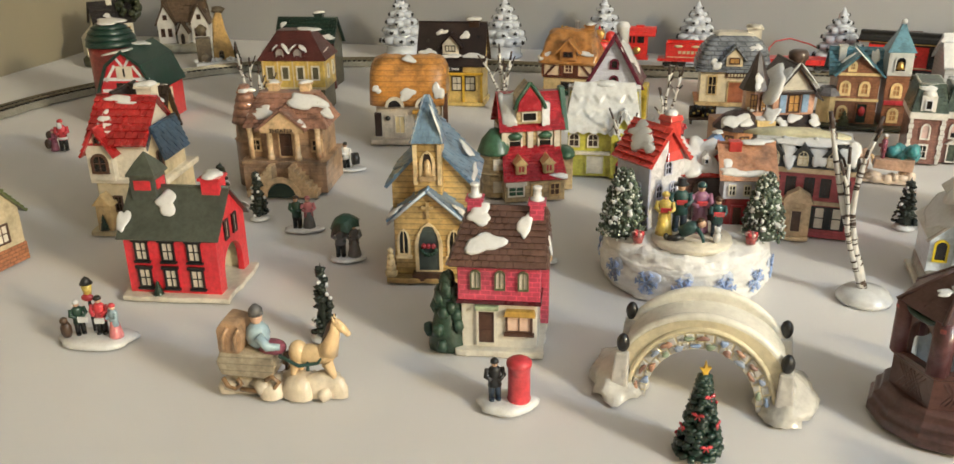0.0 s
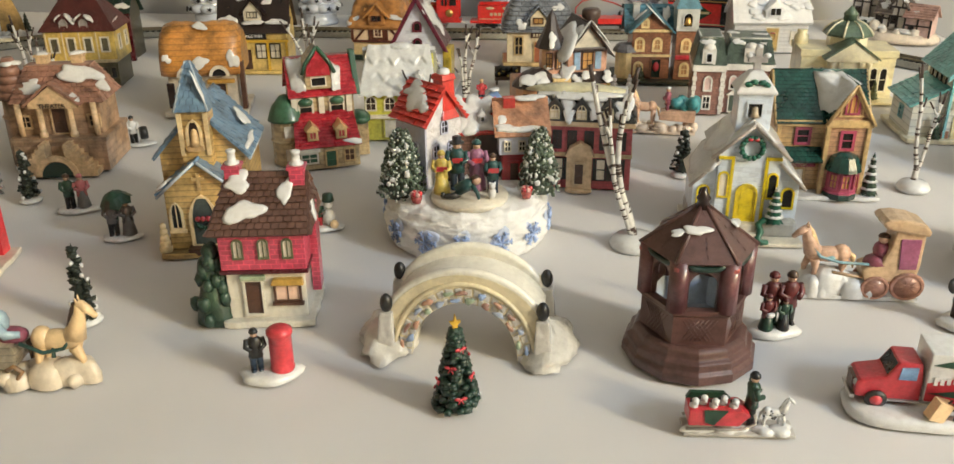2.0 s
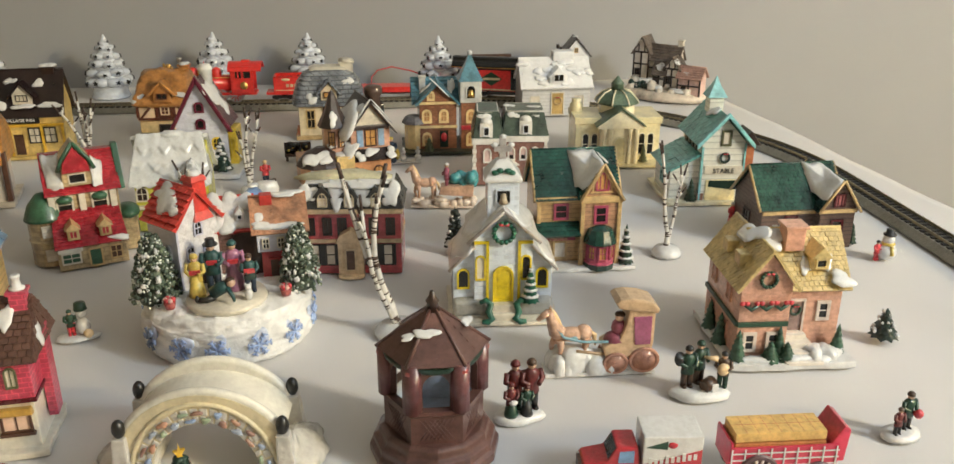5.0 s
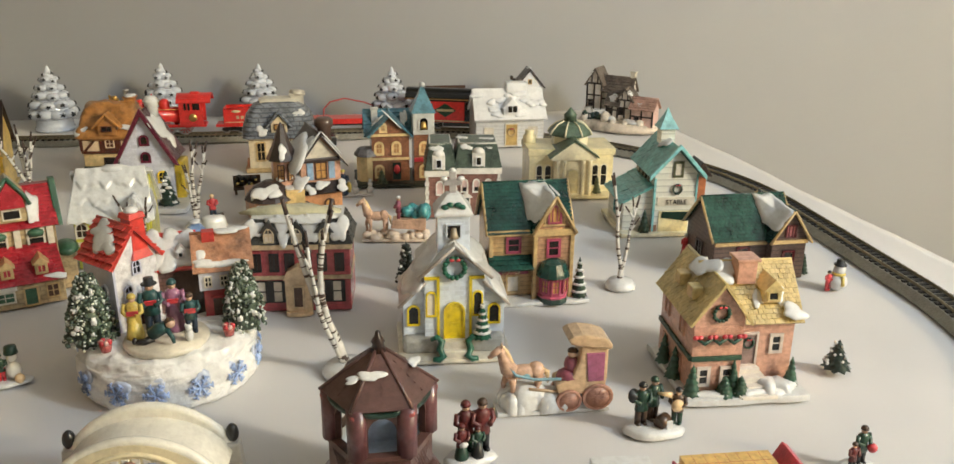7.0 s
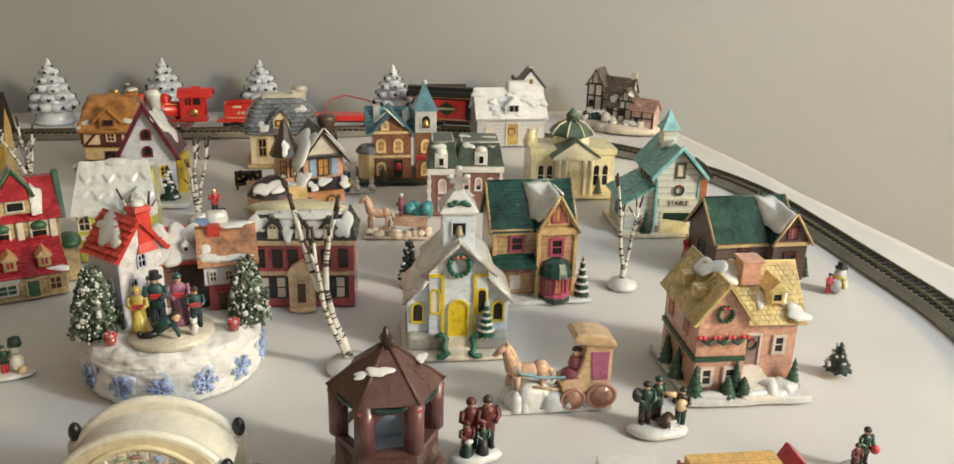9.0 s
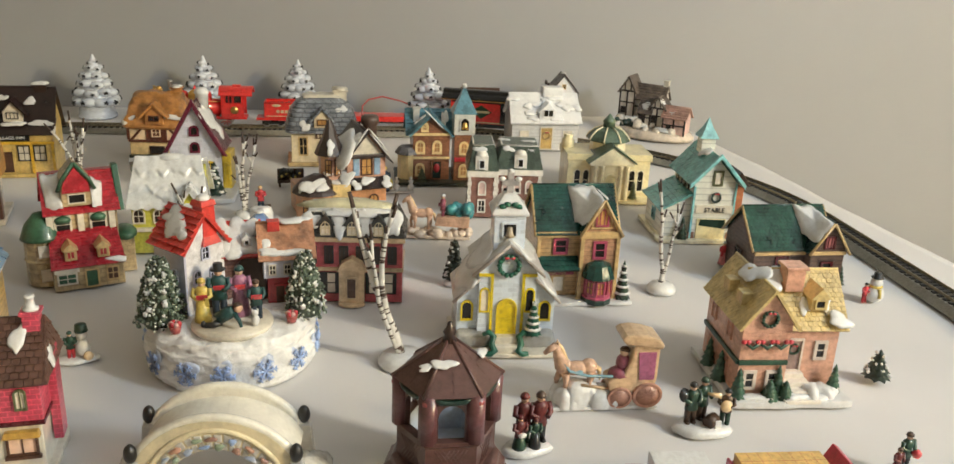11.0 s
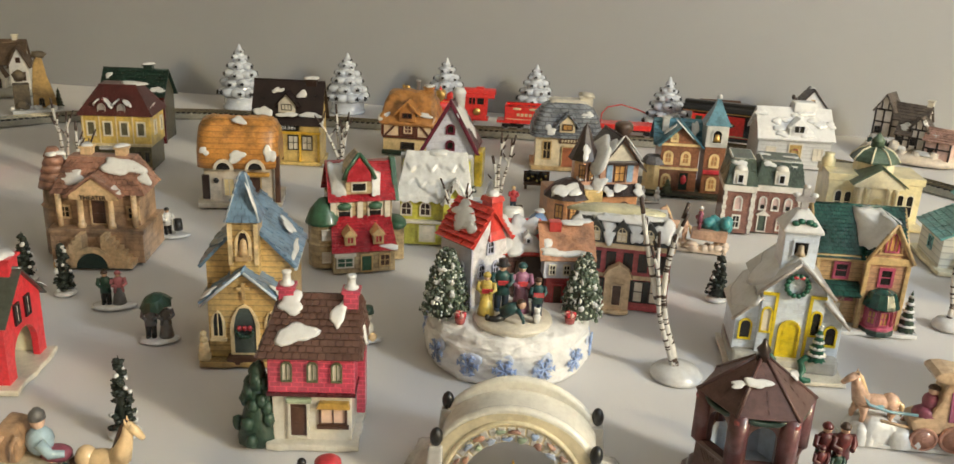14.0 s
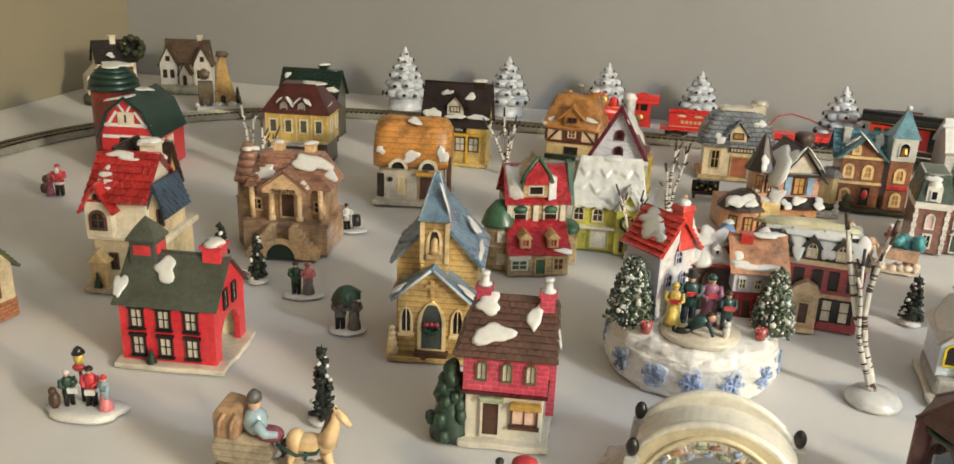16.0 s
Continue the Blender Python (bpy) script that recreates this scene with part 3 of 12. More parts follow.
def tablecloth():
    g = G()
    n, m = 150, 160
    at = lambda u, v: Vector(FL).lerp(Vector(FR), u).lerp(Vector(BL).lerp(Vector(BR), u), v)
    rows = []
    for j in range(-14, m + 1):
        row = []
        for i in range(n + 15):
            u, v = min(1, i / n), max(0, j / m)
            p = at(u, v)
            z = cloth_height(p.x, p.y) - 0.05
            out = max(0, i - n), max(0, -j)
            if max(out):
                k = max(out) / 14
                wave = 1.2 * math.sin((p.x + p.y) * 0.19) * k
                z -= 34 * k
                side = Vector((0.97, -0.13)) if out[0] >= out[1] else Vector((-0.24, -0.97))
                p = p + side * (0.8 * min(1, 3 * k) + wave * 0.8 + 0.8 * k)
            row.append(g.v((p.x, p.y, z)))
        rows.append(row)
    for a, b in zip(rows, rows[1:]):
        for i in range(len(a) - 1):
            g.f([a[i], a[i + 1], b[i + 1], b[i]], True)
    return tagged(part("tablecloth", g, CLOTH), "white cotton tablecloth spread over the whole table", "tablecloth", kind="structure")


table()
tablecloth()


# ---- railway ----
TURN = Vector((0.973, -0.231))
NORM = Vector((0.231, 0.973))
C_BL, C_BR = Vector((-26.0, 112.0)), Vector((45.5, 95.0))
C_FR = C_BR - NORM * 26.0
C_FL = C_FR + (C_BL - C_BR)
RADIUS = 49.0
STRAIGHT = (C_BR - C_BL).length


def on_track(s):
    """A point of the loop's centre line and its heading, s centimetres on from the left end of the back straight."""
    ang = math.atan2(-TURN.y, TURN.x)
    lens = (STRAIGHT, RADIUS * math.pi / 2, 26.0, RADIUS * math.pi / 2, STRAIGHT, RADIUS * math.pi / 2, 26.0, RADIUS * math.pi / 2)
    s %= sum(lens)
    cents = (C_BL, C_BR, C_BR, C_FR, C_FR, C_FL, C_FL, C_BL)
    head = -ang
    for k, (l, c) in enumerate(zip(lens, cents)):
        turn_part = k % 2 == 1
        if s <= l:
            a = head - (s / RADIUS if turn_part else 0)
            left = Vector((-math.sin(a), math.cos(a)))
            p = c + left * RADIUS
            if not turn_part:
                p = p + Vector((math.cos(a), math.sin(a))) * s
            return p, a
        s -= l
        if turn_part:
            head -= math.pi / 2
    return p, a


LOOP = 2 * STRAIGHT + 52.0 + 2 * math.pi * RADIUS
ROADBED = paint("grey_roadbed", (0.205, 0.197, 0.165), 0.7, 0.2, 0.5, 500, coat=0)
RAIL = metal("nickel_rail", (0.32, 0.28, 0.2), 0.35)
TIE = paint("black_tie", (0.025, 0.023, 0.02), 0.6, coat=0)


def railway():
    t = spot("railway_track", 0, 0, 0, "oval toy railway track on grey plastic roadbed", "railway track")
    n = 260

    def sweep(profile, closed=True):
        g = G()
        rows = []
        for i in range(n):
            p, a = on_track(LOOP * i / n)
            left = Vector((-math.sin(a), math.cos(a)))
            rows.append([g.v((p.x + left.x * o, p.y + left.y * o, z)) for o, z in profile])
        for i in range(n):
            a, b = rows[i], rows[(i + 1) % n]
            for k in range(len(profile)):
                kk = (k + 1) % len(profile)
                g.f([a[k], a[kk], b[kk], b[k]])
        return g

    part("roadbed", sweep([(-2.2, 0), (-2.2, 0.12), (-1.55, 0.85), (1.55, 0.85), (2.2, 0.12), (2.2, 0)]), ROADBED, t)
    for o in (-0.83, 0.83):
        part("rail", sweep([(o - 0.09, 1.0), (o - 0.05, 1.28), (o + 0.05, 1.28), (o + 0.09, 1.0)]), RAIL, t)
    g = G()
    count = int(LOOP / 0.95)
    for i in range(count):
        p, a = on_track(LOOP * i / count)
        g.m = pose(p.x, p.y, 0, 0, 0, math.degrees(a))
        g.box(-0.24, 0.24, -1.4, 1.4, 0.83, 1.02)
    tagged(part("tie", g, TIE, t), kind="stuff")


railway()
RAIL_TOP = 1.28
ENGINE_RED = paint("engine_red", (0.55, 0.025, 0.02), 0.3, 0.12, 0.05, coat=0.5)
CAR_BLACK = paint("car_black", (0.012, 0.012, 0.012), 0.3, 0.2, 0.05, coat=0.4)
GOLD = metal("brass", (0.75, 0.48, 0.16), 0.25)
SILVER = metal("smokebox_silver", (0.55, 0.54, 0.52), 0.35)
BLACK = paint("black_enamel", (0.015, 0.014, 0.013), 0.35)
COAL = paint("coal_black", (0.02, 0.02, 0.02), 0.5, 0.4, 0.9, 400)
CREAM_LINE = paint("cream_line", (0.7, 0.6, 0.35), 0.4)
DARK_PANE = paint("dark_pane", (0.02, 0.017, 0.015), 0.2, coat=0.6)


def wheel(parent, x, y, z, r, mat, rim, spokes=10):
    g = G()
    g.m = pose(x, y, z, 90, 0, 0)
    g.lathe([(r, -0.12), (r * 1.06, -0.08), (r * 1.06, 0.0), (r, 0.1), (r * 0.84, 0.1), (r * 0.84, -0.12)], 24, smooth=False)
    w = part("wheel", g, rim, parent)
    g = G()
    g.m = pose(x, y, z, 90, 0, 0)
    g.lathe([(r * 0.2, -0.14), (r * 0.2, 0.14)], 10)
    for i in range(spokes):
        a = 2 * math.pi * i / spokes
        g.tube([(0, 0, 0), (r * 0.87 * math.cos(a), r * 0.87 * math.sin(a), 0)], r * 0.06, 5)
    part("spokes", g, mat, w)
    return w


def bogie(parent, x):
    g = G()
    g.box(x - 1.9, x + 1.9, -1.15, -0.95, 0.55, 1.05)
    g.box(x - 1.9, x + 1.9, 0.95, 1.15, 0.55, 1.05)
    g.box(x - 0.4, x + 0.4, -1.1, 1.1, 0.7, 1.3)
    for dx in (-1.2, 1.2):
        g.box(x + dx - 0.35, x + dx + 0.35, -1.3, 1.3, 0.4, 0.8)
    b = part("bogie", g.bevel(0.06, 1), BLACK, parent)
    for dx in (-1.2, 1.2):
        for y in (-0.85, 0.85):
            g = G()
            g.m = pose(x + dx, y, 0.62, 90, 0, 0)
            g.lathe([(0.62, -0.08), (0.66, 0.0), (0.55, 0.1), (0.2, 0.12), (0.2, -0.08)], 18)
            part("wheel", g, SILVER, b)


def on_rails(name, s, label, category):
    """A vehicle whose middle stands s along the loop; its front points back along the loop (-x)."""
    p, a = on_track(s)
    return spot(name, p.x, p.y, math.degrees(a), label, category, "toy train", RAIL_TOP - 0.02)


def engine(s):
    t = on_rails("steam_engine", s, "bright red toy steam engine with brass lamp and silver smokebox", "toy train")
    g = G()
    g.box(-6.2, 7.5, -1.3, 1.3, 1.3, 1.75)
    g.box(-7.6, -6.0, -1.5, 1.5, 0.9, 1.5)
    part("frame", g.bevel(0.08), ENGINE_RED, t)
    g = G()
    g.m = pose(0, 0, 3.1, 0, 90, 0)
    g.lathe([(1.32, -3.9), (1.35, -3.8), (1.35, 3.6), (0, 3.6)], 28)
    part("boiler", g, ENGINE_RED, t)
    g = G()
    g.m = pose(0, 0, 3.1, 0, 90, 0)
    g.lathe([(0, -6.0), (0.5, -5.95), (1.15, -5.75), (1.38, -5.6), (1.38, -3.85)], 28)
    part("smokebox", g, SILVER, t)
    g = G()
    g.lathe([(0.42, 4.2), (0.34, 4.5), (0.34, 7.2), (0.46, 7.25), (0.46, 7.55), (0.3, 7.55), (0.3, 6.8)], 16, -4.9)
    part("chimney", g, SILVER, t)
    for x, r, h, nm in ((-2.9, 0.85, 1.5, "sand_dome"), (0.9, 0.85, 1.5, "steam_dome")):
        g = G()
        g.lathe([(r * 1.05, 4.0), (r, 4.3), (r, 4.2 + h * 0.6), (r * 0.8, 4.2 + h * 0.95), (r * 0.3, 4.2 + h * 1.1), (0, 4.2 + h * 1.12)], 18, x)
        part(nm, g, ENGINE_RED, t)
    g = G()
    g.m = pose(-1.0, -0.1, 5.2, 90, 0, 0)
    g.lathe([(0.95, -1.1), (0.95, 1.0), (0.85, 1.1), (0, 1.1)], 20)
    part("air_tank", g, PAINTS["brass"], t)
    g = G()
    g.lathe([(0.5, 4.3), (0.4, 5.9), (0.15, 6.5), (0, 6.9)], 14, -1.0)
    part("bell", g, ENGINE_RED, t)
    g = G()
    g.box(-7.3, -6.2, -0.5, 0.5, 4.9, 6.0)
    g.ball(-6.8, 0, 6.2, 0.5, 0.5, 0.35, 10)
    g.tube([(-6.6, 0, 4.9), (-6.3, 0, 4.2)], 0.15, 6)
    g.box(-7.7, -7.3, -0.1, 0.1, 5.0, 6.6)
    part("headlamp", g.bevel(0.06), GOLD, t)
    g = G()
    for sy in (-1, 1):
        g.tube([(-5.5, sy * 1.25, 4.3), (3.5, sy * 1.25, 4.3)], 0.06, 6)
    part("handrail", g, GOLD, t)
    g = G()
    for sy in (-1, 1):
        g.prism([(3.5, 1.75), (7.2, 1.75), (7.2, 6.2), (3.5, 6.2)], sy * 1.75 - 0.1, sy * 1.75 + 0.1)
    g.box(3.4, 3.6, -1.75, 1.75, 1.75, 6.2)
    cab = part("cab", g, ENGINE_RED, t)
    for sy in (-1, 1):
        F = face(5.4, sy * 1.85, 0 if sy < 0 else 180)
        for u in (-0.95, -0.35):
            window(cab, F, u * -sy if sy > 0 else u, 4.2, 0.5, 1.5, ENGINE_RED, DARK_PANE, bars=(0, 0), fw=0.06)
        window(cab, F, 0.8, 4.2, 1.3, 1.5, ENGINE_RED, DARK_PANE, bars=(0, 0), fw=0.08)
        g = G(F)
        g.m = F @ pose(0.2, -0.05, 3.0, 90, 0, 0)
        g.lathe([(0.65, -0.02), (0.65, 0.06), (0, 0.06)], 18)
        part("emblem", g, GOLD, cab)
    g = G()
    rr = [(math.cos(math.pi * (0.18 + 0.64 * i / 10)) * 2.6, 4.2 + math.sin(math.pi * (0.18 + 0.64 * i / 10)) * 2.6) for i in range(11)]
    low = [(y * 0.96, z - 0.2) for y, z in rr][::-1]
    g.prism(rr + low, 3.1, 8.6, "x")
    roof = part("cab_roof", g, ENGINE_RED, t)
    g = G()
    g.box(5.2, 6.6, -0.5, 0.5, 6.6, 7.0)
    part("roof_hatch", g.bevel(0.06), ENGINE_RED, roof)
    g = G()
    for i in range(7):
        y = -1.3 + 2.6 * i / 6
        g.tube([(-7.4, y, 1.0), (-8.4, y * 0.25, 0.25)], 0.09, 5)
    g.box(-7.7, -7.3, -1.5, 1.5, 0.9, 1.2)
    part("cowcatcher", g, ENGINE_RED, t)
    for y in (-0.95, 0.95):
        for x in (-1.4, 1.4, 4.0):
            wheel(t, x, y, 1.18, 1.15, ENGINE_RED, SILVER)
        wheel(t, -5.2, y, 0.7, 0.68, ENGINE_RED, SILVER, 8)
        g = G()
        g.box(-1.6, 4.2, y * 1.25 - 0.08, y * 1.25 + 0.08, 1.0, 1.25)
        g.tube([(-5.0, y * 1.25, 1.35), (1.4, y * 1.25, 1.15)], 0.1, 6)
        part("coupling_rod", g, SILVER, t)
        g = G()
        g.box(-6.2, -3.9, y * 1.25 - 0.5, y * 1.25 + 0.5, 0.95, 1.9)
        part("cylinder", g.bevel(0.2), ENGINE_RED, t)


def tender(s):
    t = on_rails("coal_tender", s, "red coal tender with cream lining and a black coal load", "toy train")
    g = G()
    g.box(-6.0, 6.0, -1.5, 1.5, 1.25, 1.7)
    part("frame", g.bevel(0.06), ENGINE_RED, t)
    g = G()
    for sy in (-1, 1):
        g.box(-4.6, 5.2, sy * 1.6 - 0.1, sy * 1.6 + 0.1, 1.7, 4.3)
        g.tube([(-4.6, sy * 1.68, 4.3), (5.2, sy * 1.68, 4.3)], 0.12, 6)
    g.box(-4.7, -4.5, -1.6, 1.6, 1.7, 4.3)
    g.box(5.1, 5.3, -1.6, 1.6, 1.7, 4.3)
    g.box(-4.6, 5.2, -1.5, 1.5, 1.7, 3.4)
    tank = part("tank", g, ENGINE_RED, t)
    for sy in (-1, 1):
        for z in (2.0,):
            g = G()
            g.box(-4.4, 5.0, sy * 1.71 - 0.02, sy * 1.71 + 0.02, z, z + 0.12)
            part("lining", g, CREAM_LINE, tank)
        for x in (-2.6, 0.2, 3.0):
            g = G()
            g.m = pose(x, sy * 1.71, 3.85, 90, 0, 0)
            g.lathe([(0.75, -0.03), (0.75, 0.05), (0, 0.05)], 16, squash=0.3)
            part("badge", g, CREAM_LINE, tank)
        g = G()
        for i in range(9):
            g.box(-2.6 + i * 0.7, -2.1 + i * 0.7, sy * 1.71 - 0.03, sy * 1.71 + 0.03, 2.6, 3.1)
        part("lettering", g, CREAM_LINE, tank)
    g = G()
    rnd = random.Random(4)
    for i in range(130):
        g.ball(-3.8 + 4.8 * rnd.random(), -1.2 + 2.4 * rnd.random(), 3.5 + 0.3 * rnd.random(), 0.2 + 0.15 * rnd.random(), n=5, rough=0.5, seed=i)
    part("coal", g, COAL, t)
    g = G()
    g.lathe([(0.35, 3.4), (0.35, 4.7), (0.4, 4.75), (0.4, 4.9), (0, 4.95)], 14, 3.7)
    part("filler_cap", g, BLACK, t)
    bogie(t, -3.2)
    bogie(t, 3.2)


def flat_car(s):
    t = on_rails("flat_car", s, "low plain red flat car of the toy train", "toy train")
    g = G()
    g.box(-8.4, 8.4, -1.75, 1.75, 1.35, 2.25)
    part("deck", g.bevel(0.1), ENGINE_RED, t)
    g = G()
    for i in range(11):
        for sy in (-1, 1):
            g.box(-8 + i * 1.6 - 0.12, -8 + i * 1.6 + 0.12, sy * 1.8 - 0.12, sy * 1.8 + 0.12, 1.6, 2.3)
    part("stake_pocket", g, ENGINE_RED, t)
    g = G()
    g.box(-6.5, 6.5, -0.3, 0.3, 0.8, 1.4)
    part("underframe", g, BLACK, t)
    bogie(t, -5.8)
    bogie(t, 5.8)


def coach(s):
    t = on_rails("passenger_coach", s, "red toy passenger coach with a long black roof", "toy train")
    g = G()
    g.box(-9.6, 9.6, -1.75, 1.75, 1.4, 5.4)
    body = part("body", g.bevel(0.08), ENGINE_RED, t)
    g = G()
    prof = [(-2.0, 5.3), (2.0, 5.3), (1.95, 5.7), (1.5, 6.2), (0.85, 6.45), (0.8, 6.85), (0.5, 7.0), (-0.5, 7.0), (-0.8, 6.85), (-0.85, 6.45), (-1.5, 6.2), (-1.95, 5.7)]
    g.prism(prof, -11.2, 11.2, "x")
    roof = part("roof", g.bevel(0.1, 2), CAR_BLACK, t)
    g = G()
    for sy in (-1, 1):
        g.tube([(-11.2, sy * 2.02, 5.4), (11.2, sy * 2.02, 5.4)], 0.07, 5)
    part("gutter", g, GOLD, roof)
    for sy in (-1, 1):
        F = face(0, sy * 1.76, 0 if sy < 0 else 180)
        for u in (-8.4, -6.9, 8.4, 6.9):
            g = G(F)
            g.prism([(u - 0.55, 2.2), (u + 0.55, 2.2), (u + 0.55, 4.6), (u - 0.55, 4.6)], -0.05, 0.05)
            part("panel", g, paint("sign_green", (0.02, 0.09, 0.03), 0.4), body)
        for u in (-4.2, 4.2):
            g = G(F)
            g.prism([(u - 1.9, 3.5), (u, 2.3), (u + 1.9, 3.5), (u, 4.7)], -0.07, 0.05)
            part("diamond_sign", g, paint("sign_green", (0.02, 0.09, 0.03), 0.4), body)
            g = G(F)
            g.prism([(u - 1.5, 3.3), (u + 1.5, 3.3), (u + 1.5, 3.7), (u - 1.5, 3.7)], -0.1, 0.05)
            part("lettering", g, CREAM_LINE, body)
        window(body, F, 0, 1.7, 1.7, 3.3, BLACK, DARK_PANE, bars=(1, 0), fw=0.12, name="side_door")
        g = G(F)
        g.box(-9.4, 9.4, -0.05, 0.05, 5.0, 5.25)
        part("letter_board", g, BLACK, body)
        g = G(F)
        g.box(-9.4, 9.4, -0.05, 0.05, 1.55, 1.75)
        part("lining", g, CREAM_LINE, body)
    for sx in (-1, 1):
        g = G()
        g.box(sx * 10.4 - 0.9, sx * 10.4 + 0.9, -1.6, 1.6, 1.2, 1.5)
        g.box(sx * 11.1 - 0.1, sx * 11.1 + 0.1, -1.6, 1.6, 0.5, 1.4)
        part("platform", g, ENGINE_RED, t)
        g = G()
        for y in (-1.5, -0.5, 0.5, 1.5):
            g.tube([(sx * 11.2, y, 1.5), (sx * 11.2, y, 3.0)], 0.06, 5)
        g.tube([(sx * 11.2, -1.5, 3.0), (sx * 11.2, 1.5, 3.0)], 0.06, 5)
        part("railing", g, ENGINE_RED, t)
        F = face(sx * 9.62, 0, 90 if sx > 0 else -90)
        window(body, F, 0, 1.7, 0.9, 3.2, ENGINE_RED, DARK_PANE, bars=(0, 0), fw=0.1, name="end_door")
        for u in (-1.0, 1.0):
            window(body, F, u, 3.2, 0.6, 1.3, GOLD, DARK_PANE, bars=(0, 0), fw=0.1)
    bogie(t, -6.8)
    bogie(t, 6.8)
    g = G()
    g.box(-4.5, 4.5, -1.4, 1.4, 0.7, 1.4)
    part("battery_box", g.bevel(0.1), BLACK, t)


engine(35.5)
tender(50.6)
flat_car(66.0)
coach(87.6)


# ---- ceramic houses ----
PANE = DARK_PANE
LIT = paint("amber_pane", (0.62, 0.33, 0.1), 0.35)
PALE = paint("pale_pane", (0.55, 0.5, 0.42), 0.35)
CREAM = paint("cream_bisque", (0.62, 0.52, 0.34), 0.5)
IVORY = paint("ivory_glaze", (0.72, 0.66, 0.54), 0.3)
WHITE = paint("white_glaze", (0.8, 0.8, 0.8), 0.25, 0.08)
RED = paint("fire_red", (0.52, 0.02, 0.03), 0.35, 0.12)
ROOF_GREY = paint("roof_grey_green", (0.1, 0.115, 0.09), 0.4, 0.2)
BROWN = paint("brown_glaze", (0.13, 0.055, 0.03), 0.4)
DARK_BROWN = paint("dark_brown_glaze", (0.045, 0.022, 0.016), 0.3)
GREEN = paint("holly_green", (0.02, 0.09, 0.045), 0.45)
DARK_GREEN = paint("dark_green_glaze", (0.015, 0.05, 0.035), 0.3)
LEAF = paint("fir_green", (0.03, 0.075, 0.04), 0.55, 0.35)
STONE = paint("moulded_stone", (0.3, 0.29, 0.26), 0.6, 0.35, 0.8)
MAROON = paint("maroon_glaze", (0.12, 0.015, 0.02), 0.25)
TAN = paint("tan_glaze", (0.42, 0.29, 0.13), 0.45)
BOW = paint("bow_red", (0.45, 0.03, 0.04), 0.4)
FRONT = face(0, 0, 0)


def shrub(parent, x, y, z, r, h, mat=None, n=5, seed=0):
    g = G()
    bush(g, x, y, z, r, h, n, seed)
    return part("shrub", g, mat or LEAF, parent)


def wreath(parent, F, u, z, r, mat=None, bow=True):
    g = G(F @ pose(u, -0.2, z, 90, 0, 0))
    for i in range(14):
        a = 2 * math.pi * i / 14
        g.ball(r * math.cos(a), r * math.sin(a), 0, r * 0.3, n=6, rough=0.2, seed=i)
    w = part("wreath", g, mat or GREEN, parent)
    if bow:
        g = G(F @ pose(u, -0.35, z + r * 0.9, 90, 0, 0))
        g.ball(-r * 0.3, 0, 0, r * 0.3, r * 0.2, r * 0.15, 7)
        g.ball(r * 0.3, 0, 0, r * 0.3, r * 0.2, r * 0.15, 7)
        part("bow", g, BOW, w)
    return w


def sign_text(parent, F, u, z, text, size, mat, name="lettering"):
    curve = bpy.data.curves.new("lettering", "FONT")
    curve.body, curve.size, curve.extrude, curve.align_x = text, size * U, 0.0003, "CENTER"
    tmp = new("lettering", curve)
    mesh = bpy.data.meshes.new_from_object(tmp.evaluated_get(bpy.context.evaluated_depsgraph_get()))
    bpy.data.objects.remove(tmp)
    m = F @ pose(u, -0.12, z, 90, 0, 0)
    m.translation *= U
    mesh.transform(m)
    mesh.materials.append(mat)
    ob = new(name, mesh)
    ob.parent = parent
    return ob


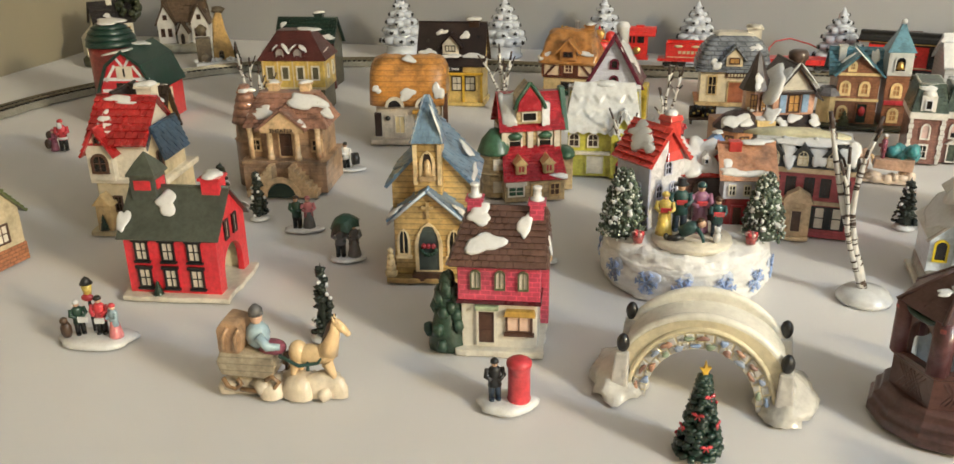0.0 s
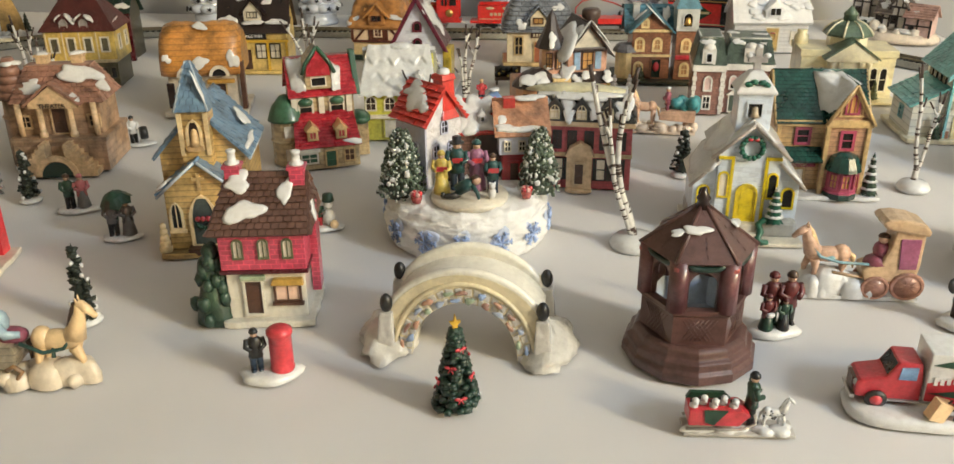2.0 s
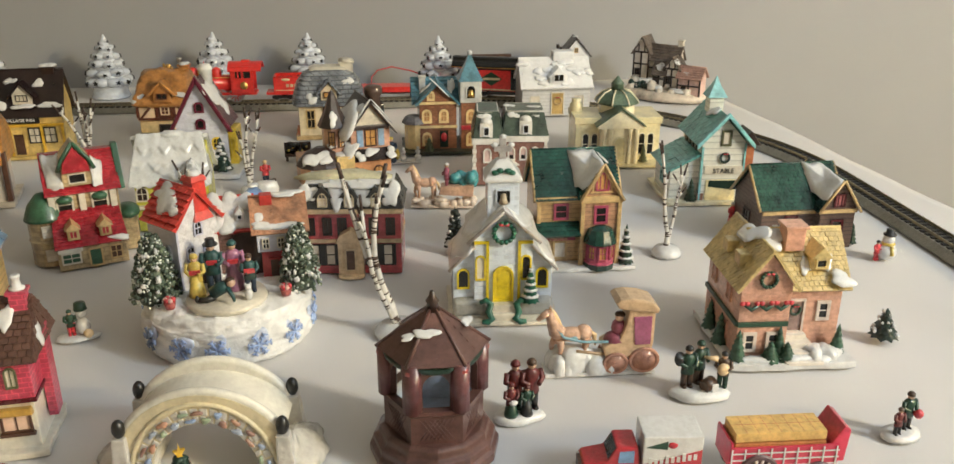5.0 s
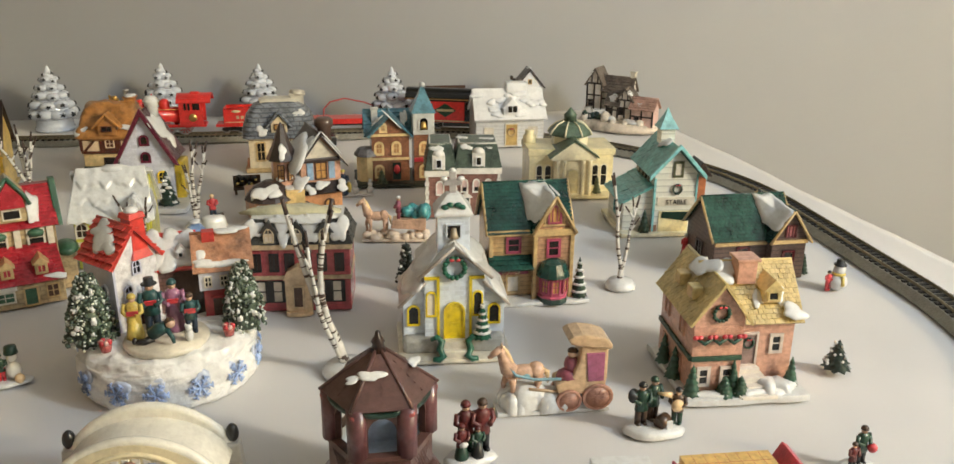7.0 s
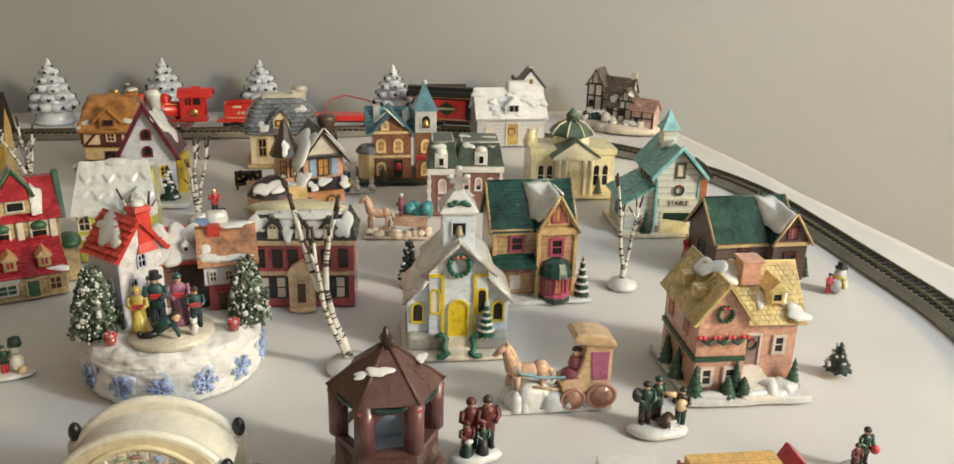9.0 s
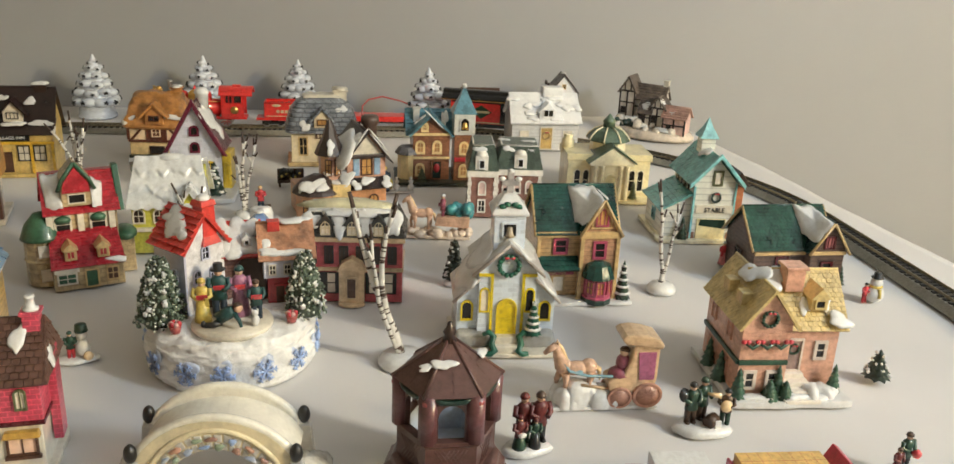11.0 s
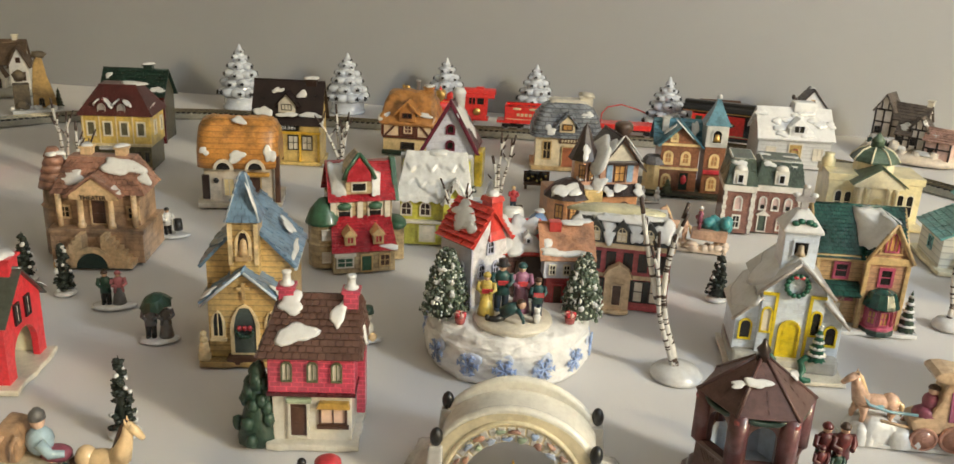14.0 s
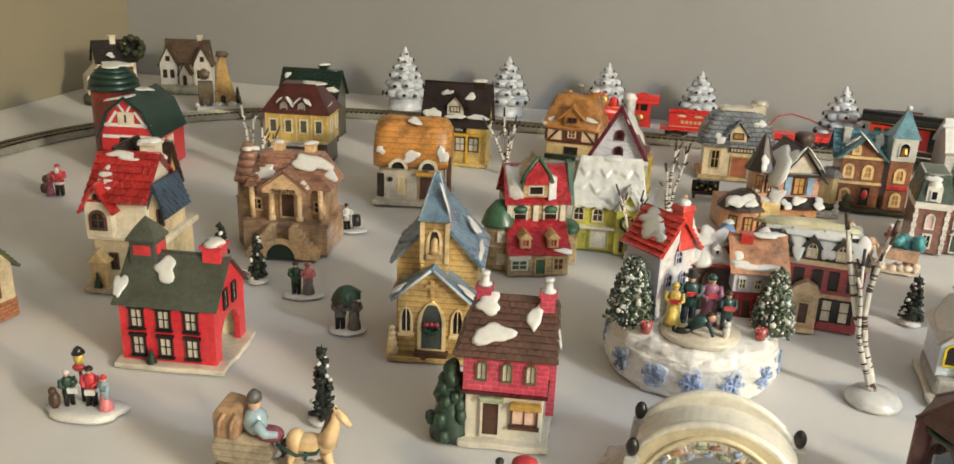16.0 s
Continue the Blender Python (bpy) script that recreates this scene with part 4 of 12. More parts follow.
def firehouse():
    t, w = site("firehouse", (-29.71, 64.04), (-22.06, 63.23), "bright red ceramic firehouse with grey-green roof and open arched bay")
    x, d, e, r = w / 2, 6.2, 5.5, 8.5
    slab(t, -x - 0.4, x + 0.7, -0.8, d + 0.3, 0.45, IVORY, 3)
    g = G()
    arch = [(d / 2 + 1.9 * math.cos(math.pi * i / 10), 1.9 + 1.9 * math.sin(math.pi * i / 10)) for i in range(11)]
    left = [(0, 0.3), (0, e), (d / 2, r), (d, e), (d, 0.3), (d / 2 + 1.9, 0.3)] + arch + [(d / 2 - 1.9, 0.3)]
    g.prism(left, x - 0.5, x, "x")
    g.prism([(0, 0.3), (d, 0.3), (d, e), (d / 2, r), (0, e)], -x, -x + 0.5, "x")
    g.box(-x + 0.5, x - 0.5, 0, 0.5, 0.3, e)
    g.box(-x + 0.5, x - 0.5, d - 0.5, d, 0.3, e)
    body = part("wall", g, RED, t)
    g = G()
    g.box(-x + 0.52, x - 0.52, 0.52, 0.6, 0.46, e - 0.1)
    g.box(-x + 0.52, x - 0.52, d - 0.6, d - 0.52, 0.46, e - 0.1)
    g.box(-x + 0.52, -x + 0.6, 0.6, d - 0.6, 0.46, e - 0.1)
    part("bay_lining", g, paint("bay_cream", (0.6, 0.56, 0.4), 0.5), t, "pale glazed inside")
    gable_roof(t, -x, x, 0, d, e, r, ROOF_GREY, "x", 0.4, 1, 1, 0.03)
    for row in (0.9, 3.25):
        for i in range(3):
            u = -x + 1.45 + i * 2.2
            window(body, FRONT, u, row, 1.15, 1.75, BLACK, PALE, bars=(1, 1), sill=0.12)
            g = G(FRONT)
            g.box(u - 0.72, u + 0.72, -0.25, 0.02, row + 1.68, row + 1.95)
            part("lintel", g.bevel(0.04), BLACK, body)
    R = face(x, 0, 90)
    for u in (d / 2 - 0.85, d / 2 + 0.85):
        window(body, R, u, 4.4, 0.85, 1.7, BLACK, PALE, bars=(1, 1))
    g = G()
    g.box(-x + 0.2, -x + 2.3, 2.1, 4.1, 7.0, 9.7)
    cup = part("cupola", g.bevel(0.06), ROOF_GREY, t)
    g = G()
    cx, cy = -x + 1.25, 3.1
    g.lathe([(1.75, 9.65), (1.7, 9.85), (0.9, 10.7), (0, 11.5)], 4, cx, cy, False, math.pi / 4)
    part("cupola_roof", g, ROOF_GREY, cup)
    for F in (face(cx, 2.1), face(-x + 2.3, 3.1, 90)):
        g = G(F)
        g.box(-0.7, 0.7, -0.06, 0.05, 8.5, 9.3)
        part("louvre", g, RED, cup)
    chimney(t, x - 1.0, d / 2 + 0.2, 7.3, 9.5, 1.5, RED, SNOW)
    k = (r - e) / (d / 2)
    snow(t, ((-x + 3.2, 1.9, e + 1.9 * k + 0.2), (1, 0, 0), (0, 1, k), 0.9, 1.0, 0.3, 5), ((-x - 0.1, 0.7, e + 0.7 * k + 0.2), (1, 0, 0), (0, 1, k), 0.45, 1.1, 0.25, 8), ((x + 0.2, d - 0.4, e + 0.5), (1, 0, 0), (0, 1, -k), 0.5, 0.9, 0.25, 9))
    shrub(t, -x + 2.5, -0.35, 0.35, 0.5, 1.4, seed=2)


def red_roof_house():
    t, w = site("red_roof_house", (-38.68, 77.87), (-30.40, 77.19), "cream ceramic house with glossy red roof and blue side wing")
    x = w / 2
    red = paint("glossy_red_tile", (0.33, 0.017, 0.018), 0.25, 0.35, coat=0.6)
    blue = paint("blue_tile", (0.05, 0.1, 0.17), 0.3, 0.5)
    slab(t, -x, x, -0.6, 8.5, 0.5, CREAM, 4)
    g = G()
    g.box(-x + 0.6, x - 0.8, 0.8, 7.5, 0.4, 5.2)
    lower = part("lower_wall", g.bevel(0.2), CREAM, t)
    g = G()
    g.box(-x + 0.3, x - 0.3, 0.4, 7.9, 5.0, 5.6)
    part("ledge", g.bevel(0.15), IVORY, t)
    gable_walls(t, -x + 0.7, 1.8, 0.9, 7.4, 9.4, 12.2, IVORY, "x", 5.5, "upper_wall")
    gable_roof(t, -x + 0.9, 1.8, 0.6, 7.4, 9.2, 12.6, red, "x", 0.5, 7, 10, 0.16)
    wing = gable_walls(t, 1.7, x - 1.0, 1.6, 6.4, 8.2, 10.2, CREAM, "y", 5.4, "wing_wall")
    gable_roof(t, 1.75, x - 1.0, 1.6, 6.4, 8.1, 10.2, blue, "y", 0.35, 6, 7, 0.15)
    bay = gable_walls(t, -x + 0.5, -x + 3.0, 0.1, 2.0, 8.4, 10.2, IVORY, "y", 5.4, "bay_wall")
    gable_roof(t, -x + 0.5, -x + 3.0, 0.1, 2.6, 8.4, 10.4, red, "y", 0.45, 5, 4, 0.14)
    window(bay, face(-x + 1.75, 0.1), 0, 6.1, 1.7, 2.0, BROWN, PANE, "arch", 0.25)
    window(bay, face(-x + 1.75, 0.1), 0, 8.9, 0.5, 0.8, BROWN, PANE, "arch", 0.1, (0, 0))
    window(wing, face(0, 1.6), 2.9, 6.4, 0.7, 1.7, BROWN, PANE, "arch", 0.14, (0, 0))
    door(lower, face(0, 0.8), 2.6, 0.5, 1.7, 3.0, RED, IVORY)
    g = G()
    g.box(1.7, 3.7, -0.3, 0.9, 3.6, 4.1)
    part("canopy", g.bevel(0.2), blue, lower)
    g = G()
    g.box(-x + 0.7, -x + 2.2, -0.4, 0.9, 0.4, 3.0)
    g.prism([(-x + 0.4, 3.0), (-x + 2.5, 3.0), (-x + 1.45, 4.2)], -0.6, 0.9)
    porch = part("porch", g.bevel(0.12), TAN, t)
    shrub(porch, -x + 1.45, -0.6, 0.6, 0.45, 1.7, seed=3)
    for u in (-1.6, 0.4):
        window(lower, face(0, 0.8), u, 2.0, 0.9, 1.7, BROWN, PANE)
    chimney(t, 1.0, 4.8, 10.0, 13.6, 1.5, IVORY, SNOW)
    gable_walls(t, -x - 0.5, -x + 3.7, 5.0, 9.0, 8.8, 12.6, TAN, "y", 0.4, "rear_wall")
    gable_roof(t, -x - 0.5, -x + 3.7, 5.0, 9.0, 8.8, 12.8, DARK_BROWN, "y", 0.6, 5, 5, 0.15)
    gable_walls(t, -x + 1.0, 1.2, 6.6, 9.4, 9.4, 12.6, TAN, "x", 0.4, "back_wall")
    gable_roof(t, -x + 1.0, 1.2, 6.6, 9.4, 9.4, 12.8, DARK_BROWN, "x", 0.5, 5, 9, 0.15)
    k = 1.0
    snow(t, ((-1.6, 6.9, 11.2), (1, 0, 0), (0, 1, k), 0.7, 0.8, 0.3, 15), ((0.4, 7.2, 11.6), (1, 0, 0), (0, 1, k), 0.8, 0.7, 0.3, 16), ((-2.2, 1.9, 10.6), (1, 0, 0), (0, 1, k), 0.75, 1.3, 0.3, 11), ((-1.2, 3.6, 12.4), (1, 0, 0), (0, 1, k), 1.4, 0.5, 0.3, 12), ((-3.6, 6.0, 11.6), (1, 0, 0.9), (0, 1, 0), 0.6, 0.8, 0.4, 14))


def barn():
    t, w = site("barn", (-53.7, 117.6), (-46.3, 117.2), "red ceramic barn with green gambrel roof and silo", "barn")
    x, d = w / 2, 10.2
    green = paint("barn_green", (0.012, 0.055, 0.04), 0.3)
    prof = [(-x, 0), (x, 0), (x, 5.4), (x * 0.62, 8.6), (0, 10.4), (-x * 0.62, 8.6), (-x, 5.4)]
    g = G()
    g.prism(prof, 0, d)
    body = part("wall", g.bevel(0.08), RED, t)
    g = G()
    o = [(-x - 0.5, 5.0), (-x * 0.62 - 0.3, 8.85), (0, 10.8), (x * 0.62 + 0.3, 8.85), (x + 0.5, 5.0)]
    i = [(x + 0.15, 5.0), (x * 0.62, 8.5), (0, 10.35), (-x * 0.62, 8.5), (-x - 0.15, 5.0)]
    g.prism(o + i, -0.5, d + 0.3)
    part("roof", g.bevel(0.1), green, t)
    g = G(FRONT)
    for z in (5.0, 6.6):
        g.box(-x + 0.3, x - 0.3, -0.14, 0.02, z, z + 0.45)
    g.box(-0.3, 0.3, -0.12, 0.02, 3.2, 5)
    for s in (-1, 1):
        g.m = FRONT @ pose(s * 2.0, 0, 7.6, 0, s * -35, 0)
        g.box(-0.18, 0.18, -0.14, 0.02, -1.3, 1.3)
        g.m = FRONT @ pose(s * 0.6, 0, 9.2, 0, s * 35, 0)
        g.box(-0.15, 0.15, -0.14, 0.02, -0.7, 0.9)
        g.m = FRONT @ pose(s * 1.5, 0, 2.6, 0, s * -40, 0)
        g.box(-0.15, 0.15, -0.14, 0.02, -2.2, 2.2)
    part("white_bracing", g, WHITE, body)
    g = G(FRONT)
    g.box(-1.1, 1.1, -0.2, 0.05, 6.9, 8.6)
    loft = part("loft_door", g.bevel(0.05), IVORY, body)
    g = G(FRONT)
    g.box(-0.12, 0.12, -0.26, 0, 7.2, 8.3)
    part("loft_slot", g, BLACK, loft)
    R = face(x, 0, 90)
    for u in (2.0, 5.0):
        window(body, R, u, 2.0, 1.9, 2.6, IVORY, PALE, fw=0.35, bars=(1, 0))
    snow(t, ((-0.6, 0.6, 10.4), (1, 0, 0.2), (0, 1, 0), 1.7, 1.2, 0.5, 21), ((0.3, 5.8, 10.75), (1, 0, -0.2), (0, 1, 0), 1.0, 1.2, 0.35, 22))
    g = G()
    sx, sy = -7.4, 12.6
    g.lathe([(3.35, 0), (3.35, 9.4)], 26, sx, sy)
    silo = part("silo", g, paint("silo_red", (0.22, 0.03, 0.025), 0.4), t)
    g = G()
    for k in range(6):
        a0, a1 = math.pi / 2 * k / 6, math.pi / 2 * (k + 1) / 6
        g.lathe([(3.65 * math.cos(a0), 9.3 + 3.7 * math.sin(a0)), (3.75 * math.cos(a0), 9.4 + 3.7 * math.sin(a0)), (max(0.001, 3.6 * math.cos(a1)), 9.3 + 3.7 * math.sin(a1))], 26, sx, sy)
    part("silo_dome", g, green, silo)
    snow(t, ((sx + 0.5, sy - 0.5, 12.85), (1, 0, -0.1), (0, 1, 0.2), 1.9, 1.4, 0.45, 23))


def theatre():
    t, w = site("theatre", (-27.05, 89.82), (-17.86, 89.02), "brown moulded stone theatre with arched double stair and tiled roof")
    x = w / 2
    stone = paint("theatre_stone", (0.37, 0.235, 0.14), 0.5, 0.55, 1.2, 120, pattern="bricks", size=0.7, joint=0.78)
    light = paint("theatre_trim", (0.5, 0.35, 0.2), 0.5, 0.35)
    tile = paint("theatre_tile", (0.25, 0.125, 0.085), 0.45, 0.55, 0.9, 150)
    g = G()
    g.box(-x, x, 0, 7, 0, 3.4)
    g.box(-x - 0.15, x + 0.15, -0.15, 7.1, 3.1, 3.6)
    podium = part("podium", g.bevel(0.1), stone, t)
    g = G()
    g.box(-x + 0.6, x - 0.5, 1.4, 6.6, 3.5, 7.2)
    wall = part("wall", g.bevel(0.08), stone, t)
    hip_roof(t, -x + 0.1, x, 0.9, 7.0, 6.9, 10.2, 1.4, 2.2, tile, 7, 15, 0.14)
    for s in (-1, 1):
        for k in range(7):
            g = G()
            g.box(s * (1.2 + 0.4 * k) - 0.28, s * (1.2 + 0.4 * k) + 0.28, -1.7, 0.1, 0, 3.4 - 0.46 * k)
            part("step", g.bevel(0.05, 1), light, podium)
    g = G()
    arch = lambda r, z: [(r * math.cos(math.pi * i / 12), z + r * math.sin(math.pi * i / 12)) for i in range(13)]
    g.prism(arch(2.1, 0.2) + arch(1.55, 0.2)[::-1], -1.9, -1.6)
    part("stair_arch", g, light, t)
    g = G()
    g.prism(arch(1.6, 0.0), -1.74, -1.66)
    part("arch_recess", g, DARK_GREEN, t)
    F = face(0, 1.4)
    for s in (-1, 1):
        window(wall, F, s * 3.4, 4.2, 1.3, 1.5, light, PANE, fw=0.22)
        g = G()
        g.lathe([(0.42, 3.5), (0.42, 4.0), (0.3, 4.1), (0.3, 6.4), (0.42, 6.7)], 12, s * 1.5, 0.5)
        part("column", g, light, t)
        g = G()
        g.lathe([(0.3, 3.5), (0.3, 7.0)], 10, s * (x - 0.9), 0.8)
        part("column", g, light, t)
    door(wall, F, 0, 3.6, 1.7, 2.9, BROWN, light)
    g = G()
    g.prism([(-2.4, 6.6), (2.4, 6.6), (2.4, 7.1), (0, 8.9), (-2.4, 7.1)], 0.1, 2.6)
    ped = part("pediment", g.bevel(0.06), light, t)
    sign_text(ped, face(0, 0.1), 0, 6.7, "THEATER", 0.62, BLACK)
    g = G()
    g.slope((-2.8, 3.4, 6.9), (-2.8, -0.1, 6.9), (0, -0.1, 9.2), (0, 3.4, 9.2), 5, 5, 0.13)
    g.slope((2.8, -0.1, 6.9), (2.8, 3.4, 6.9), (0, 3.4, 9.2), (0, -0.1, 9.2), 5, 5, 0.13)
    part("porch_roof", g, tile, ped)
    for s in (-1.7, 1.8):
        chimney(t, s, 4.4, 9.6, 11.2, 1.1, light, SNOW)
    g = G()
    g.lathe([(1.5, 0), (1.5, 5.0), (1.65, 5.2), (1.4, 5.4), (1.3, 7.2)], 16, -x - 0.1, 3.2)
    tower = part("tower", g, stone, t)
    g = G()
    for k in range(5):
        g.lathe([(1.75 - 0.2 * k, 7.1 + 0.8 * k), (1.45 - 0.24 * k, 8.0 + 0.8 * k)], 16, -x - 0.1, 3.2)
    part("tower_roof", g, tile, tower)
    snow(t, ((-x + 0.2, 3.0, 10.5), (1, 0, 0), (0, 1, 0), 0.8, 0.8, 0.7, 31), ((-x + 1.9, 1.9, 8.4), (1, 0, 0.3), (0, 1, 1.3), 1.5, 0.8, 0.45, 35), ((2.3, 2.5, 9.5), (1, 0, -0.2), (0, 1, 1.3), 1.9, 1.0, 0.5, 32), ((1.9, 0.9, 7.6), (1, 0, -0.7), (0, 1, 0), 0.9, 0.8, 0.35, 33), ((4.6, 2.0, 8.4), (1, 0, 0), (0, 1, 1.3), 0.7, 0.6, 0.35, 34))


def yellow_house():
    t, w = site("yellow_house", (-33.15, 124.81), (-23.94, 124.15), "yellow ceramic house with maroon hipped roof and snowy dormers")
    x = w / 2
    yellow = paint("house_yellow", (0.68, 0.48, 0.12), 0.35)
    roof = paint("maroon_slate", (0.12, 0.022, 0.02), 0.3)
    paint("grey_dormer", (0.26, 0.24, 0.22), 0.4)
    base_m = paint("olive_base", (0.16, 0.14, 0.07), 0.45)
    g = G()
    g.box(-x + 0.2, x - 0.2, 0.2, 6.5, 0, 3.6)
    low = part("lower_wall", g.bevel(0.1), base_m, t)
    g = G()
    g.box(-x, x, 0, 6.7, 3.5, 7.9)
    wall = part("upper_wall", g.bevel(0.08), yellow, t)
    hip_roof(t, -x - 0.4, x + 0.4, -0.4, 7.1, 7.8, 11.6, 2.6, 2.4, roof, 7, 12, 0.05)
    for i in range(4):
        u = -x + 1.3 + i * (w - 2.6) / 3
        window(wall, FRONT, u, 4.9, 1.25, 2.1, IVORY, base_m, fw=0.2, bars=(0, 0))
        g = G(FRONT)
        g.box(u - 1.15, u - 1.0, -0.12, 0.02, 3.6, 7.8)
        part("timber", g, paint("pale_yellow", (0.7, 0.58, 0.36), 0.35), wall)
    g = G(FRONT)
    g.box(-x, x, -0.18, 0.05, 3.5, 3.9)
    part("band", g, PAINTS["pale_yellow"], wall)
    for u in (2.0, 5.0):
        window(wall, face(x, 0, 90), u, 4.9, 1.1, 2.1, IVORY, base_m, fw=0.2, bars=(0, 0))
    for u in (-1.7, 0.9):
        g = G()
        g.prism([(u - 0.75, 8.0), (u + 0.75, 8.0), (u + 0.75, 9.2), (u, 10.1), (u - 0.75, 9.2)], 0.0, 2.4)
        dm = part("dormer", g.bevel(0.08), roof, t)
        window(dm, face(u, 0.0), 0, 8.1, 1.1, 1.35, PAINTS["grey_dormer"], PAINTS["grey_dormer"], "gothic", 0.14, (0, 0))
        for sd in (-1, 1):
            g = G()
            g.patch((u + sd * 0.75, 0.5, 9.35), (1, 0, -sd * 1.15), (0, 1, 0), 0.75, 0.8, 0.3, int(u * 10) + 60 + sd)
            part("dormer_snow", g, SNOW, dm)
    door(low, face(0, 0.2), -0.6, 0.1, 1.6, 2.6, yellow, base_m)
    g = G()
    g.box(-2.2, 1.6, -1.0, 0.4, 3.2, 3.6)
    part("porch_roof", g.bevel(0.1), paint("porch_grey", (0.3, 0.29, 0.28), 0.4), t)
    for u in (-3.2, 2.6, 3.8):
        window(low, face(0, 0.2), u, 1.2, 0.8, 1.6, base_m, PANE, fw=0.12, bars=(0, 0))
    snow(t, ((1.9, 2.8, 11.7), (1, 0, 0), (0, 1, 0.2), 1.5, 0.8, 0.5, 41), ((2.2, 0.7, 9.0), (1, 0, 0), (0, 1, 1.4), 0.8, 1.1, 0.35, 42), ((-0.4, 0.6, 8.9), (1, 0, 0), (0, 1, 1.4), 0.6, 0.8, 0.3, 43), ((-3.6, 0.7, 9.0), (1, 0, 0), (0, 1, 1.4), 0.7, 0.9, 0.3, 44), ((x - 0.2, 1.6, 8.6), (0.4, 0.3, 0.6), (0, 1, 0), 0.8, 0.8, 0.3, 45))


def green_house():
    t, w = site("green_roof_house", (-34.75, 142.19), (-25.67, 141.10), "dark green roofed ceramic house with maroon posts, behind the yellow one")
    x = w / 2
    gable_walls(t, -x, x, 0, 6, 7.2, 10.8, paint("mossy_wall", (0.1, 0.09, 0.05), 0.4), "x")
    gable_roof(t, -x, x, 0, 6, 7.2, 10.9, DARK_GREEN, "x", 0.5, 9, 12, 0.14)
    g = G()
    g.box(x - 0.2, x + 0.5, -0.6, 0.0, 0, 7.2)
    part("post", g.bevel(0.08), MAROON, t)
    chimney(t, 1.8, 3.4, 9.8, 11.7, 1.3, DARK_GREEN, SNOW)
    snow(t, ((x - 0.8, 0.6, 8.2), (1, 0, 0), (0, 1, 1.2), 1.0, 0.6, 0.3, 51), ((-x + 0.6, 2.0, 10.0), (1, 0, 0), (0, 1, 1.2), 0.5, 0.5, 0.3, 52))


